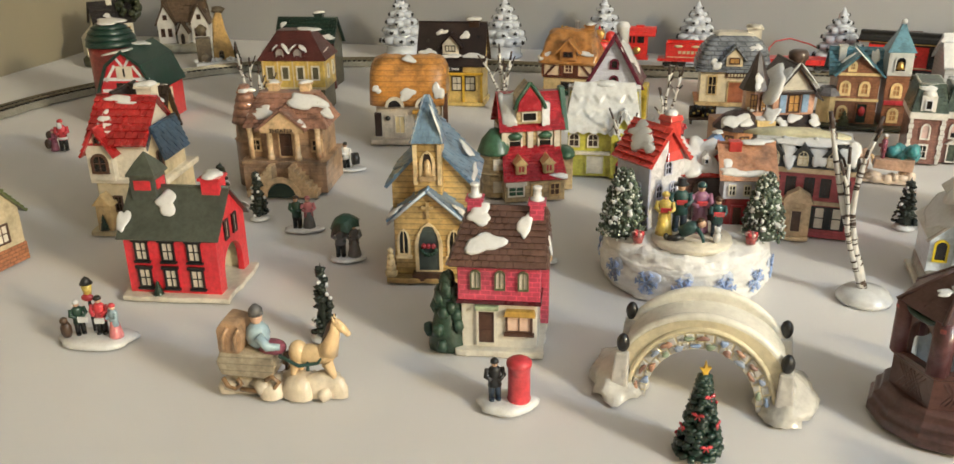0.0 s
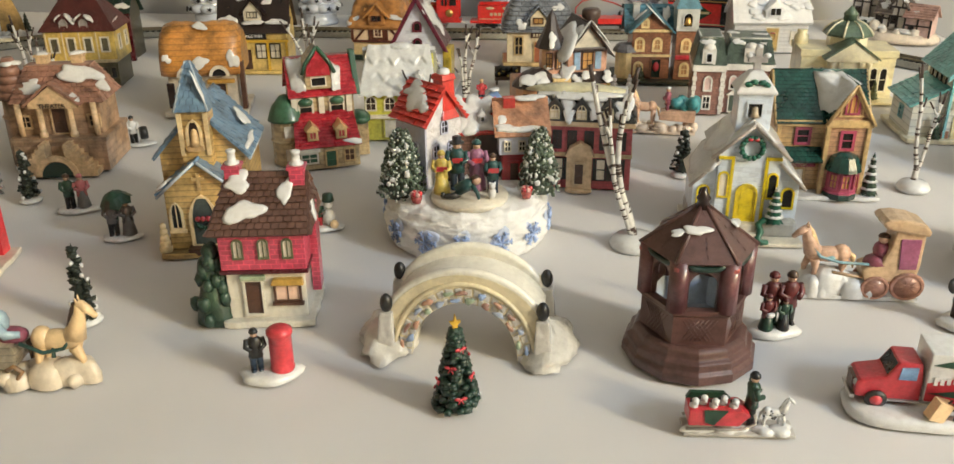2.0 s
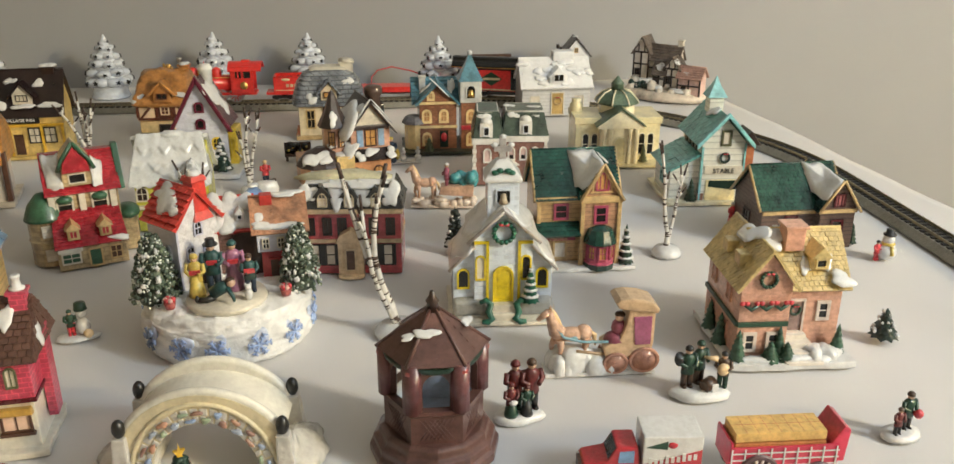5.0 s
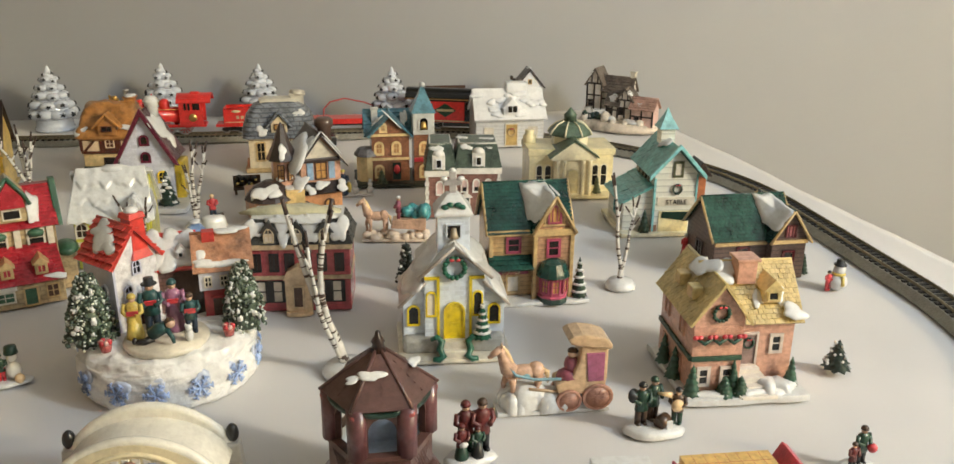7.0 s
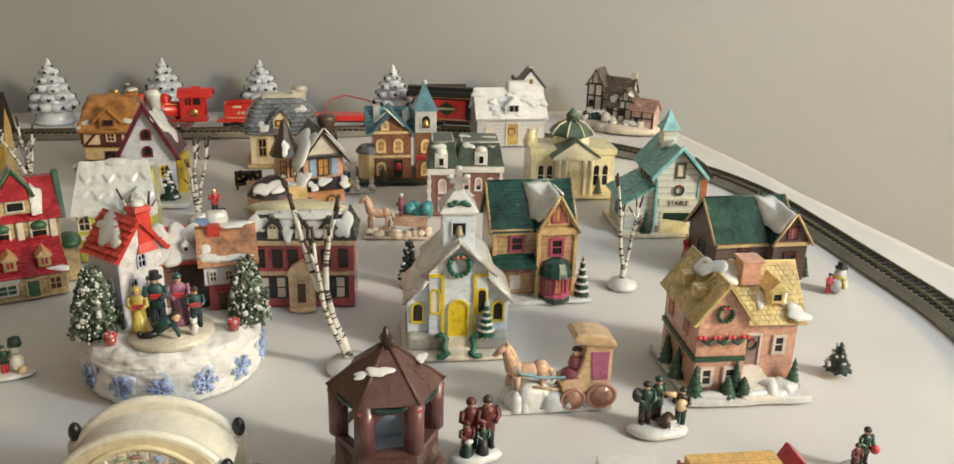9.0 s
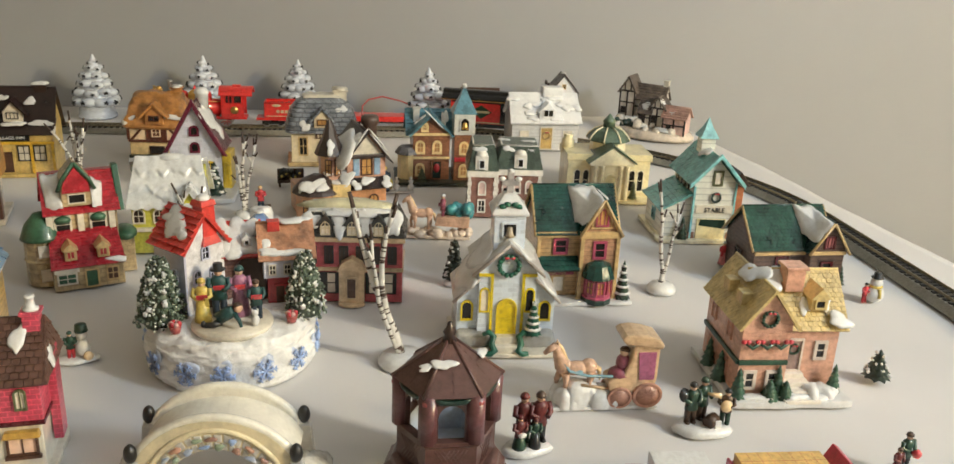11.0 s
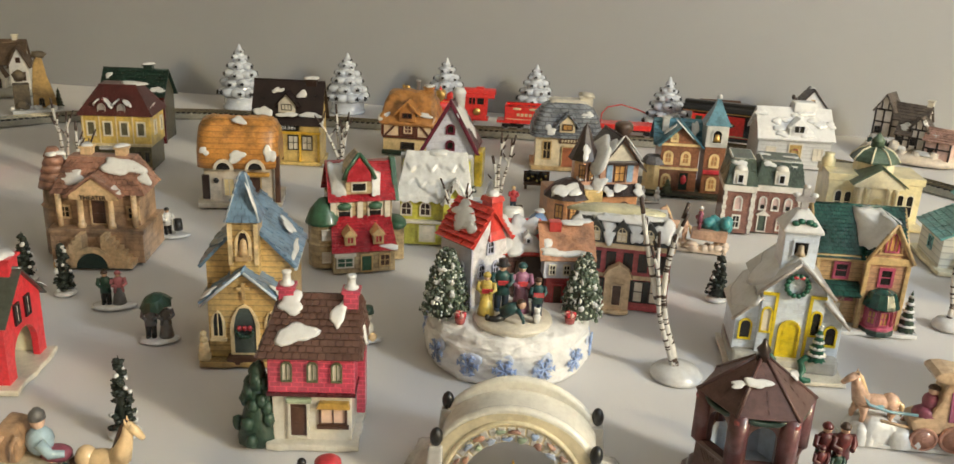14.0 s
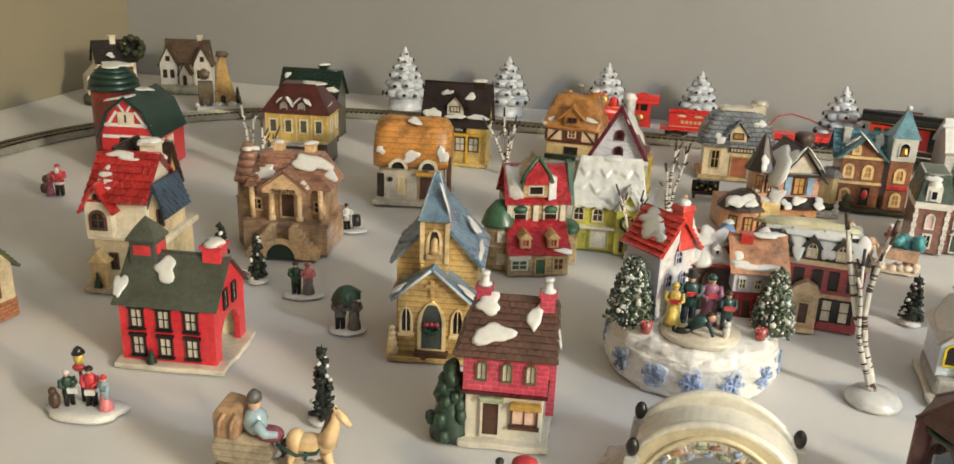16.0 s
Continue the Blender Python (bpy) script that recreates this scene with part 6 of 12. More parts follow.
def bank():
    t, w = site("slate_roof_house", (30.28, 126.87), (40.17, 125.05), "cream ceramic house with steep blue-grey slate hipped roof")
    x = w / 2
    slate = paint("blue_slate", (0.2, 0.22, 0.25), 0.45, 0.4, 0.8, 170, pattern="bricks", size=0.62, joint=0.4)
    cream = paint("bank_cream", (0.5, 0.42, 0.28), 0.4)
    slab(t, -x, x, -0.5, 6.5, 0.6, TAN, 9)
    g = G()
    g.box(-x + 0.5, x - 0.5, 0, 6, 0.3, 5.6)
    wall = part("wall", g.bevel(0.1), cream, t)
    hood(t, -x - 0.3, x + 0.3, -0.8, 6.8, [(0, 0, 5.1), (0.15, 0.15, 6.2), (0.7, 0.7, 8.0), (1.7, 1.6, 9.4), (2.7, 2.4, 10.0)], slate, 1.3, 0.17, 0.06)
    hood(t, -x + 2.2, x - 2.2, 1.6, 4.6, [(0, 0, 9.8), (0.1, 0.1, 10.2), (0.5, 0.4, 10.4)], IVORY, 0.8, 0, 0.2, "roof_top")
    g = G()
    g.prism([(-1.15, 6.0), (1.15, 6.0), (1.15, 7.3), (0, 8.5), (-1.15, 7.3)], -0.95, 2.6)
    dm = part("dormer", g.bevel(0.08), cream, t)
    g = G()
    g.slope((-1.9, 3.0, 6.7), (-1.9, -1.3, 6.7), (0, -1.3, 9.0), (0, 3.0, 9.0), 4, 4, 0.13)
    g.slope((1.9, -1.3, 6.7), (1.9, 3.0, 6.7), (0, 3.0, 9.0), (0, -1.3, 9.0), 4, 4, 0.13)
    part("dormer_roof", g, slate, dm)
    window(dm, face(0, -0.95), 0, 6.35, 1.5, 0.95, BROWN, LIT, fw=0.14, bars=(1, 0))
    brick = paint("door_terracotta", (0.3, 0.09, 0.035), 0.4)
    window(wall, FRONT, -2.8, 1.6, 1.4, 2.9, TAN, PANE, fw=0.2)
    door(wall, FRONT, 0.7, 0.3, 2.6, 3.4, brick, TAN)
    window(wall, FRONT, 3.3, 1.4, 1.2, 2.6, TAN, brick, fw=0.2)
    g = G(FRONT)
    g.box(-1.0, 2.6, -0.25, 0.02, 4.2, 5.0)
    part("sign_board", g.bevel(0.06), BROWN, wall)
    g = G(FRONT)
    for i in range(7):
        g.box(-0.7 + i * 0.45, -0.4 + i * 0.45, -0.3, 0, 4.4, 4.8)
    part("lettering", g, CREAM, wall)
    chimney(t, 2.8, 3.4, 8.6, 11.0, 1.9, IVORY, IVORY)
    snow(t, ((-2.5, -0.65, 6.2), (1, 0, 0), (0, 0.35, 1), 0.8, 0.7, 0.4, 101), ((2.9, 0.3, 8.5), (1, 0, 0), (0, 0.6, 1), 0.8, 0.6, 0.4, 102))


def turret_house():
    t, w = site("turret_house", (27.55, 100.66), (39.09, 101.31), "tan ceramic house with dark pointed turret and snowy brown roofs")
    x = w / 2
    tan = paint("amber_wall", (0.42, 0.2, 0.09), 0.4)
    pink = paint("rosy_tan", (0.45, 0.25, 0.17), 0.4)
    roof = paint("umber_roof", (0.07, 0.045, 0.04), 0.35)
    g = G()
    g.box(-x + 0.3, x - 0.5, 0.5, 7, 0, 3.6)
    low = part("lower_wall", g.bevel(0.12), tan, t)
    g = G()
    g.lathe([(2.6, 0), (2.6, 3.4)], 10, -x + 2.4, 1.8, False)
    bay = part("round_bay", g, tan, t)
    g = G()
    g.lathe([(3.1, 3.3), (2.9, 3.6), (1.8, 4.8), (0.6, 5.4)], 12, -x + 2.4, 1.8, False)
    part("bay_roof", g, roof, bay)
    hip_roof(t, 0.2, x, 0.0, 7.4, 3.5, 5.2, 0.9, 1.8, roof, 5, 9, 0.05)
    g = G()
    g.box(-1.9, 0.4, -0.4, 2.4, 0.0, 4.4)
    part("porch_block", g.bevel(0.12), paint("honey_block", (0.5, 0.36, 0.15), 0.4), t)
    g = G()
    g.lathe([(1.45, 4.6), (1.45, 8.0)], 8, -x + 4.4, 2.6, False, math.pi / 8)
    tur = part("turret", g, pink, t)
    g = G()
    g.lathe([(2.0, 7.7), (1.85, 8.05), (1.0, 9.8), (0.42, 11.6), (0.22, 11.9), (0, 12.3)], 8, -x + 4.4, 2.6, False, math.pi / 8)
    part("turret_roof", g, roof, tur)
    for u in (-0.56, 0.56):
        window(tur, face(-x + 4.4 + u, 1.28, 22 * (1 if u > 0 else -1)), 0, 5.2, 0.85, 2.1, BROWN, LIT, fw=0.12, bars=(1, 2))
    up = gable_walls(t, 0.4, x - 0.4, 1.2, 7, 7.4, 10.6, pink, "y", 3.6, "upper_wall")
    gable_roof(t, 0.2, x - 0.2, 1.0, 7.2, 7.2, 10.6, roof, "y", 0.6, 1, 1, 0.03)
    mid = x / 2
    window(up, face(mid, 1.2), 0, 5.0, 1.5, 2.2, BROWN, LIT, fw=0.14, bars=(1, 1))
    g = G(face(mid, 1.2))
    g.prism([(-2.0, 7.75), (2.0, 7.75), (0, 10.1)], -0.14, 0.02)
    part("gable_panel", g, IVORY, up)
    g = G(face(mid, 1.2))
    g.box(-2.3, 2.3, -0.5, 0.02, 7.25, 7.75)
    part("eave_beam", g.bevel(0.12), roof, up)
    for s in (-1, 1):
        g = G(face((0.4 + x - 0.4) / 2, 1.2))
        g.box(s * 1.35 - 0.4, s * 1.35 + 0.4, -0.15, 0.02, 5.0, 7.2)
        part("shutter", g.bevel(0.05), paint("shutter_blue", (0.2, 0.3, 0.42), 0.4), up)
    for u in (0.6, 3.6):
        window(low, face(0, 0.5), u, 0.7, 1.3, 2.0, BROWN, LIT, "arch", 0.16)
    for a in (-40, 0, 40):
        window(bay, face(-x + 2.4 + 2.52 * math.sin(math.radians(a)), 1.8 - 2.52 * math.cos(math.radians(a)), a), 0, 0.8, 1.1, 1.9, BROWN, LIT, fw=0.14)
    g = G()
    g.lathe([(0.9, 5.0), (0.9, 10.2), (1.2, 10.5), (1.2, 11.2), (0.9, 11.5), (0, 11.5)], 12, x - 0.9, 6.2)
    part("round_chimney", g, paint("chimney_brown", (0.12, 0.07, 0.05), 0.4), t)
    snow(t, ((0.3, 2.6, 8.2), (1.0, 0, 1.25), (0, 1, 0), 2.6, 3.4, 1.1, 111), ((-0.4, 1.9, 6.6), (1, 0, 0.6), (0, -0.4, 1), 1.1, 1.6, 0.8, 127), ((-1.0, 2.6, 6.0), (1, 0, 0.1), (0, 1, 0.5), 1.3, 1.6, 0.7, 124), ((2.6, 0.0, 4.6), (1, 0, 0), (0, 1, 0.9), 1.0, 0.5, 0.4, 125), ((-x + 0.6, 0.6, 4.0), (1, 0, 0.5), (0, 1, 0.8), 0.8, 0.9, 0.4, 126), ((1.5, 2.0, 9.3), (1.0, 0, 1.25), (0, 1, 0), 1.2, 1.3, 0.6, 122), ((mid + 1.6, 3.4, 8.8), (1.0, 0, -1.25), (0, 1, 0), 1.3, 1.8, 0.5, 123), ((0.2, 2.4, 6.4), (1, 0, 0.3), (0, -0.3, 1), 0.9, 1.6, 0.6, 118), ((0.3, 1.0, 5.0), (1, 0, 0.3), (0, 1, 0.5), 1.2, 1.2, 0.5, 119), ((mid + 1.3, 0.6, 9.5), (1, 0, -1.25), (0, 1, 0), 1.6, 0.5, 0.3, 112), ((mid - 1.2, 0.6, 9.5), (1, 0, 1.25), (0, 1, 0), 1.4, 0.45, 0.3, 117), ((1.2, -0.1, 4.1), (1, 0, 0), (0, 1, 0.9), 0.6, 0.7, 0.4, 120), ((-x + 2.6, -0.6, 4.3), (1, 0, 0), (0, 1, 1.0), 0.7, 0.6, 0.4, 121), ((-0.9, 1.2, 4.45), (1, 0, 0), (0, 1, 0.1), 1.1, 1.0, 0.4, 113), ((-x + 1.4, -0.1, 4.5), (1, 0, 0.2), (0, 1, 1.0), 1.4, 0.9, 0.4, 114), ((-x + 4.0, 0.9, 8.9), (1, 0, 0), (0, 1, 1.8), 0.5, 0.9, 0.3, 115), ((x - 0.6, 0.1, 4.2), (1, 0, 0), (0, 1, 0.9), 0.7, 0.8, 0.4, 116))


def victorian():
    t, w = site("victorian_town_hall", (44.23, 114.40), (54.41, 112.14), "red-brown ceramic Victorian hall with blue-green roofs and spired tower")
    x = w / 2
    brick = paint("hall_brick", (0.26, 0.105, 0.05), 0.45, 0.25, 0.3, pattern="bricks", size=0.35, joint=0.7)
    teal = paint("teal_slate", (0.075, 0.19, 0.24), 0.3, 0.45)
    stone = paint("hall_stone", (0.45, 0.45, 0.42), 0.45)
    gold = paint("hall_yellow", (0.6, 0.45, 0.22), 0.4)
    glow = paint("hall_pane", (0.4, 0.2, 0.08), 0.35)
    slab(t, -x - 0.6, x + 0.3, -1.4, 7, 0.5, paint("dark_lawn", (0.05, 0.055, 0.03), 0.6), 10)
    wall = gable_walls(t, -x + 1.6, 1.6, 0.3, 6.5, 7.2, 9.6, brick, "y")
    gable_roof(t, -x + 1.6, 1.6, 0.3, 6.5, 7.2, 9.8, teal, "y", 0.5, 7, 8, 0.13)
    gable_roof(t, -x + 1.0, 3.0, 2.0, 6.5, 7.0, 9.8, teal, "x", 0.4, 7, 8, 0.13)
    g = G()
    g.box(2.2, 5.0, -0.2, 3.0, 0.3, 7.2)
    tow = part("tower", g.bevel(0.08), brick, t)
    g = G()
    g.box(2.1, 5.1, -0.3, 3.1, 7.1, 10.2)
    bel = part("belfry", g.bevel(0.1), stone, t)
    g = G()
    g.lathe([(2.5, 10.1), (2.2, 10.5), (0.9, 12.4), (0.3, 13.6), (0, 14.0)], 4, 3.6, 1.4, False, math.pi / 4)
    part("spire", g, teal, bel)
    g = G()
    g.ball(3.6, 1.4, 13.8, 0.4, n=8)
    part("spire_snow", g, SNOW, bel)
    window(bel, face(3.6, -0.3), 0, 7.6, 1.5, 2.1, stone, PANE, "arch", 0.2, (0, 0))
    g = G()
    g.lathe([(0.55, 8.0), (0.4, 8.4), (0.3, 8.9), (0, 9.0)], 10, 3.6, -0.35)
    part("bell", g, GOLD, bel)
    F = face(0, 0.3)
    for u, z in ((-2.6, 0.9), (-2.6, 4.2), (-0.2, 4.2), (-2.0, 7.4)):
        window(wall, F, u, z, 1.4 if z < 7 else 1.1, 2.0 if z < 7 else 1.4, gold, glow, "arch", 0.34)
    T = face(3.6, -0.2)
    for z in (0.9, 4.2):
        window(tow, T, 0, z, 1.4, 2.0, gold, glow, "arch", 0.34)
    g = G(T)
    g.box(-1.4, 1.4, -0.4, 0.02, 3.3, 3.9)
    part("sign_board", g.bevel(0.1), BOW, tow)
    door(wall, F, -0.2, 0.5, 1.5, 2.8, DARK_GREEN, brick)
    g = G(F)
    g.ball(-0.2, -0.3, 2.2, 0.45, 0.2, 0.7, 8)
    part("door_ribbon", g, BOW, wall)
    for z in (3.5, 6.9):
        g = G(F)
        g.box(-x + 1.5, 1.7, -0.2, 0.05, z, z + 0.35)
        part("string_course", g, gold, wall)
    g = G()
    g.lathe([(1.4, 0.3), (1.4, 4.2)], 8, -x + 0.9, 1.4, False)
    por = part("porch", g, gold, t)
    g = G()
    g.lathe([(1.8, 4.1), (1.7, 4.5), (1.2, 5.1), (0, 5.2)], 8, -x + 0.9, 1.4, False)
    part("porch_roof", g, paint("porch_slate", (0.2, 0.19, 0.2), 0.4), por)
    snow(t, ((-0.7, 0.0, 9.2), (1, 0, -1), (0, 1, 0), 1.6, 0.5, 0.3, 121), ((-2.8, 0.0, 9.2), (1, 0, 0.9), (0, 1, 0), 1.0, 0.5, 0.3, 122), ((1.0, 2.6, 8.8), (1, 0, 0), (0, 1, 1.2), 0.5, 1.4, 0.3, 123))
    shrub(t, -2.4, -0.7, 0.4, 0.9, 2.2, paint("light_fir", (0.14, 0.17, 0.08), 0.5), 4, 7)
    chimney(t, -x + 2.2, 3.2, 8, 10.4, 0.9, stone)


def mansard_house():
    t, w = site("mansard_house", (47.75, 98.61), (57.76, 95.32), "brick ceramic house with green mansard roof and white trim")
    t.scale.x = 0.88
    x = w / 2
    brick = paint("rosy_brick", (0.24, 0.11, 0.085), 0.45, 0.25, 0.3, pattern="bricks", size=0.32, joint=0.7)
    green = paint("sage_slate", (0.105, 0.15, 0.11), 0.35, 0.5)
    trim = paint("grey_white_trim", (0.55, 0.53, 0.49), 0.4)
    g = G()
    g.box(-x, -1.2, -0.6, 6, 0, 5.6)
    g.box(-1.4, x, 0.6, 6.5, 0, 5.6)
    wall = part("wall", g.bevel(0.06), brick, t)
    g = G()
    g.box(-x - 0.25, -1.0, -0.85, 6.2, 5.3, 6.1)
    g.box(-1.5, x + 0.25, 0.35, 6.7, 5.3, 6.1)
    part("cornice", g.bevel(0.12), trim, t)
    hip_roof(t, -x - 0.1, -1.1, -0.7, 6.1, 6.1, 9.2, 0.7, 0.9, green, 7, 7, 0.13, green)
    hip_roof(t, -1.2, x + 0.1, 0.5, 6.6, 6.1, 9.0, 0.7, 0.9, green, 7, 11, 0.13, green)
    g = G()
    for a, b, c, d, z in ((-x + 0.6, -1.8, 0.2, 5.2, 9.2), (-0.5, x - 0.6, 1.4, 5.7, 9.0)):
        g.tube([(a, c, z), (b, c, z), (b, d, z), (a, d, z), (a, c, z)], 0.16, 6)
    part("roof_kerb", g, trim, t)
    for u, yy in ((-x + 1.8, -0.8), (2.2, 0.4)):
        g = G()
        g.box(u - 0.9, u + 0.9, yy, yy + 1.6, 6.2, 8.0)
        g.ball(u, yy + 0.7, 8.0, 0.95, 0.8, 0.6, 10)
        dm = part("dormer", g, trim, t)
        window(dm, face(u, yy), 0, 6.4, 0.9, 1.2, WHITE, PANE, fw=0.14, bars=(0, 0))
    snow(t, ((-x + 1.6, 0.0, 8.7), (1, 0, 0), (0, 1, 2.4), 0.9, 0.45, 0.3, 131), ((0.4, 1.2, 8.6), (1, 0, 0), (0, 1, 2.4), 0.8, 0.4, 0.3, 132), ((3.6, 1.3, 8.5), (1, 0, 0.1), (0, 1, 2.4), 0.7, 0.4, 0.3, 133))
    F = face(0, 0.6)
    for u in (0.2, 1.9, 3.6):
        window(wall, F, u, 2.9, 1.1, 1.8, trim, paint("pinkish_pane", (0.5, 0.36, 0.33), 0.4), "arch", 0.2, (0, 0))
        g = G(F)
        g.box(u - 0.25, u + 0.25, -0.1, 0, 3.0, 3.6)
        part("opening", g, PANE, wall)
    B = face(0, -0.6)
    window(wall, B, -3.3, 2.9, 1.2, 1.9, trim, PAINTS["pinkish_pane"], "arch", 0.2, (0, 0))
    for u in (-3.3,):
        window(wall, B, u, 0.6, 1.2, 1.8, trim, PANE, fw=0.2)
    door(wall, F, 0.4, 0.1, 1.3, 2.3, green, trim)
    window(wall, F, 2.9, 0.4, 1.1, 1.6, trim, brick, fw=0.18)
    g = G(F)
    g.prism([(-0.6, 2.3), (1.4, 2.3), (0.4, 3.0)], -0.4, 0)
    part("door_pediment", g, trim, wall)
    for u, FF in ((-x + 0.15, B), (-1.4, B), (-1.1, F), (x - 0.15, F)):
        for k in range(9):
            g = G(FF)
            g.box(u - (0.3 if k % 2 else 0.2), u + (0.3 if k % 2 else 0.2), -0.12, 0.05, 0.1 + k * 0.58, 0.62 + k * 0.58)
            part("quoin", g, trim, wall)
    snow(t, ((3.6, 3.4, 9.15), (1, 0, 0), (0, 1, 0), 0.9, 0.5, 0.25, 131), ((-0.1, 4.0, 9.15), (1, 0, 0), (0, 1, 0), 0.8, 0.6, 0.25, 132))


def courthouse():
    t, w = site("domed_courthouse", (64.27, 101.83), (75.37, 98.54), "cream yellow ceramic courthouse with green copper dome", "courthouse")
    x = w / 2
    wall_m = paint("butter_wall", (0.6, 0.52, 0.3), 0.4, 0.2)
    pale = paint("pale_stone", (0.61, 0.55, 0.39), 0.4, 0.2)
    copper = paint("copper_green", (0.13, 0.2, 0.13), 0.35, 0.5)
    g = G()
    g.box(-x, x, 0.8, 7, 0, 6.0)
    g.box(-x - 0.2, x + 0.2, 0.6, 7.2, 5.4, 6.3)
    wall = part("wall", g.bevel(0.1), wall_m, t)
    g = G()
    g.box(-2.6, 2.6, -0.6, 3, 0, 5.2)
    por = part("portico", g.bevel(0.08), pale, t)
    g = G()
    g.prism([(-3.1, 5.1), (3.1, 5.1), (3.1, 5.6), (0, 7.6), (-3.1, 5.6)], -1.0, 3.2)
    ped = part("pediment", g.bevel(0.08), pale, t)
    g = G()
    g.slope((-3.4, 3.4, 5.5), (-3.4, -1.2, 5.5), (0, -1.2, 7.9), (0, 3.4, 7.9), 1, 1, 0.02, 0.15)
    g.slope((3.4, -1.2, 5.5), (3.4, 3.4, 5.5), (0, 3.4, 7.9), (0, -1.2, 7.9), 1, 1, 0.02, 0.15)
    part("pediment_roof", g, copper, ped)
    for u in (-2.2, -1.3, 1.3, 2.2):
        g = G()
        g.lathe([(0.36, 0.2), (0.28, 0.5), (0.26, 4.5), (0.38, 5.1)], 12, u, -0.8)
        part("column", g, pale, por)
    door(por, face(0, -0.6), 0, 0.3, 1.7, 3.6, wall_m, pale, "arch")
    F = face(0, 0.8)
    for u in (-4.4, -3.2, 3.3, 4.5):
        window(wall, F, u, 1.0, 1.1, 3.2, pale, PANE, "arch", 0.18, (0, 1))
    g = G()
    g.lathe([(2.5, 6.0), (2.5, 7.9)], 8, 0.2, 3.8, False, math.pi / 8)
    drum = part("drum", g, pale, t)
    g = G()
    g.lathe([(3.05, 7.7), (3.05, 7.95), (2.75, 8.35), (2.0, 9.1), (1.0, 9.5)], 8, 0.2, 3.8, False, math.pi / 8)
    dome = part("dome", g, copper, drum)
    for i in range(8):
        a = math.pi / 8 + math.pi * i / 4
        g = G()
        g.tube([(0.2 + r * math.cos(a), 3.8 + r * math.sin(a), z) for r, z in ((3.08, 7.8), (2.78, 8.38), (2.02, 9.13), (1.0, 9.53))], 0.12, 6)
        part("rib", g, pale, dome)
    g = G()
    g.lathe([(0.85, 9.5), (0.85, 10.2), (0.95, 10.3), (0.5, 10.8), (0.2, 11.2), (0, 11.4)], 10, 0.2, 3.8)
    part("lantern", g, copper, drum)
    g = G()
    g.lathe([(1.0, 5.5), (0.9, 7.2), (0.6, 7.6), (0.7, 8.0), (0, 8.0)], 12, -x + 0.6, 5.0)
    part("side_turret", g, wall_m, t)
    slab(t, -x - 0.3, x + 0.3, -2.0, 7.2, 0.3, wall_m, 12)
    shrub(t, 3.4, -0.3, 0.3, 0.65, 2.6, PAINTS["light_fir"], 5, 8)
    shrub(t, -3.6, 0.2, 0.3, 0.5, 1.4, PAINTS["light_fir"], 4, 9)


def white_cottage():
    t, w = site("white_snow_cottage", (67.13, 129.24), (79.02, 126.65), "glossy white ceramic cottage with scalloped snowy roof", "cottage")
    x = w / 2
    wall = gable_walls(t, -x + 0.4, x - 0.4, 0, 7, 5.0, 8.6, paint("white_clapboard", (0.68, 0.68, 0.68), 0.3, 0.1, 0.15, pattern="boards", size=0.6, joint=0.85), "x")
    g = G()
    g.slope((-x, -0.8, 4.8), (x, -0.8, 4.8), (x - 0.2, 3.5, 9.2), (-x + 0.2, 3.5, 9.2), 1, 1, 0.03, 0.4)
    g.slope((x, 7.8, 4.8), (-x, 7.8, 4.8), (-x + 0.2, 3.5, 9.2), (x - 0.2, 3.5, 9.2), 1, 1, 0.03, 0.4)
    rnd = random.Random(3)
    for i in range(16):
        u, v = rnd.uniform(-x + 0.6, x - 0.6), rnd.uniform(0.1, 0.9)
        g.patch((u, -0.7 + 4.1 * v, 4.95 + 4.3 * v), (1, 0, 0), (0, 1, 1.02), 0.9, 0.6, 0.3, i)
    part("snowy_roof", g, WHITE, t)
    g = G()
    g.box(-1.2, 1.6, -0.4, 2, 5.4, 6.6)
    g.prism([(-1.5, 6.5), (1.9, 6.5), (0.2, 8.2)], -0.5, 2.4)
    dm = part("dormer", g.bevel(0.1), WHITE, t)
    window(dm, face(0.2, -0.5), 0, 5.8, 1.8, 1.3, WHITE, PANE, fw=0.14, bars=(1, 0))
    door(wall, FRONT, 0.2, 0.2, 2.2, 3.8, paint("gold_door", (0.42, 0.28, 0.09), 0.3), IVORY)
    wreath(wall, FRONT, 0.2, 2.6, 0.6, TAN)
    window(wall, FRONT, -3.6, 1.4, 1.6, 2.0, IVORY, PALE)
    window(wall, FRONT, 3.8, 1.4, 1.6, 2.0, IVORY, PALE)
    g = G()
    g.box(-0.2, 3.4, 2.6, 5.0, 8.4, 10.2)
    part("chimney", g.bevel(0.3), WHITE, t)


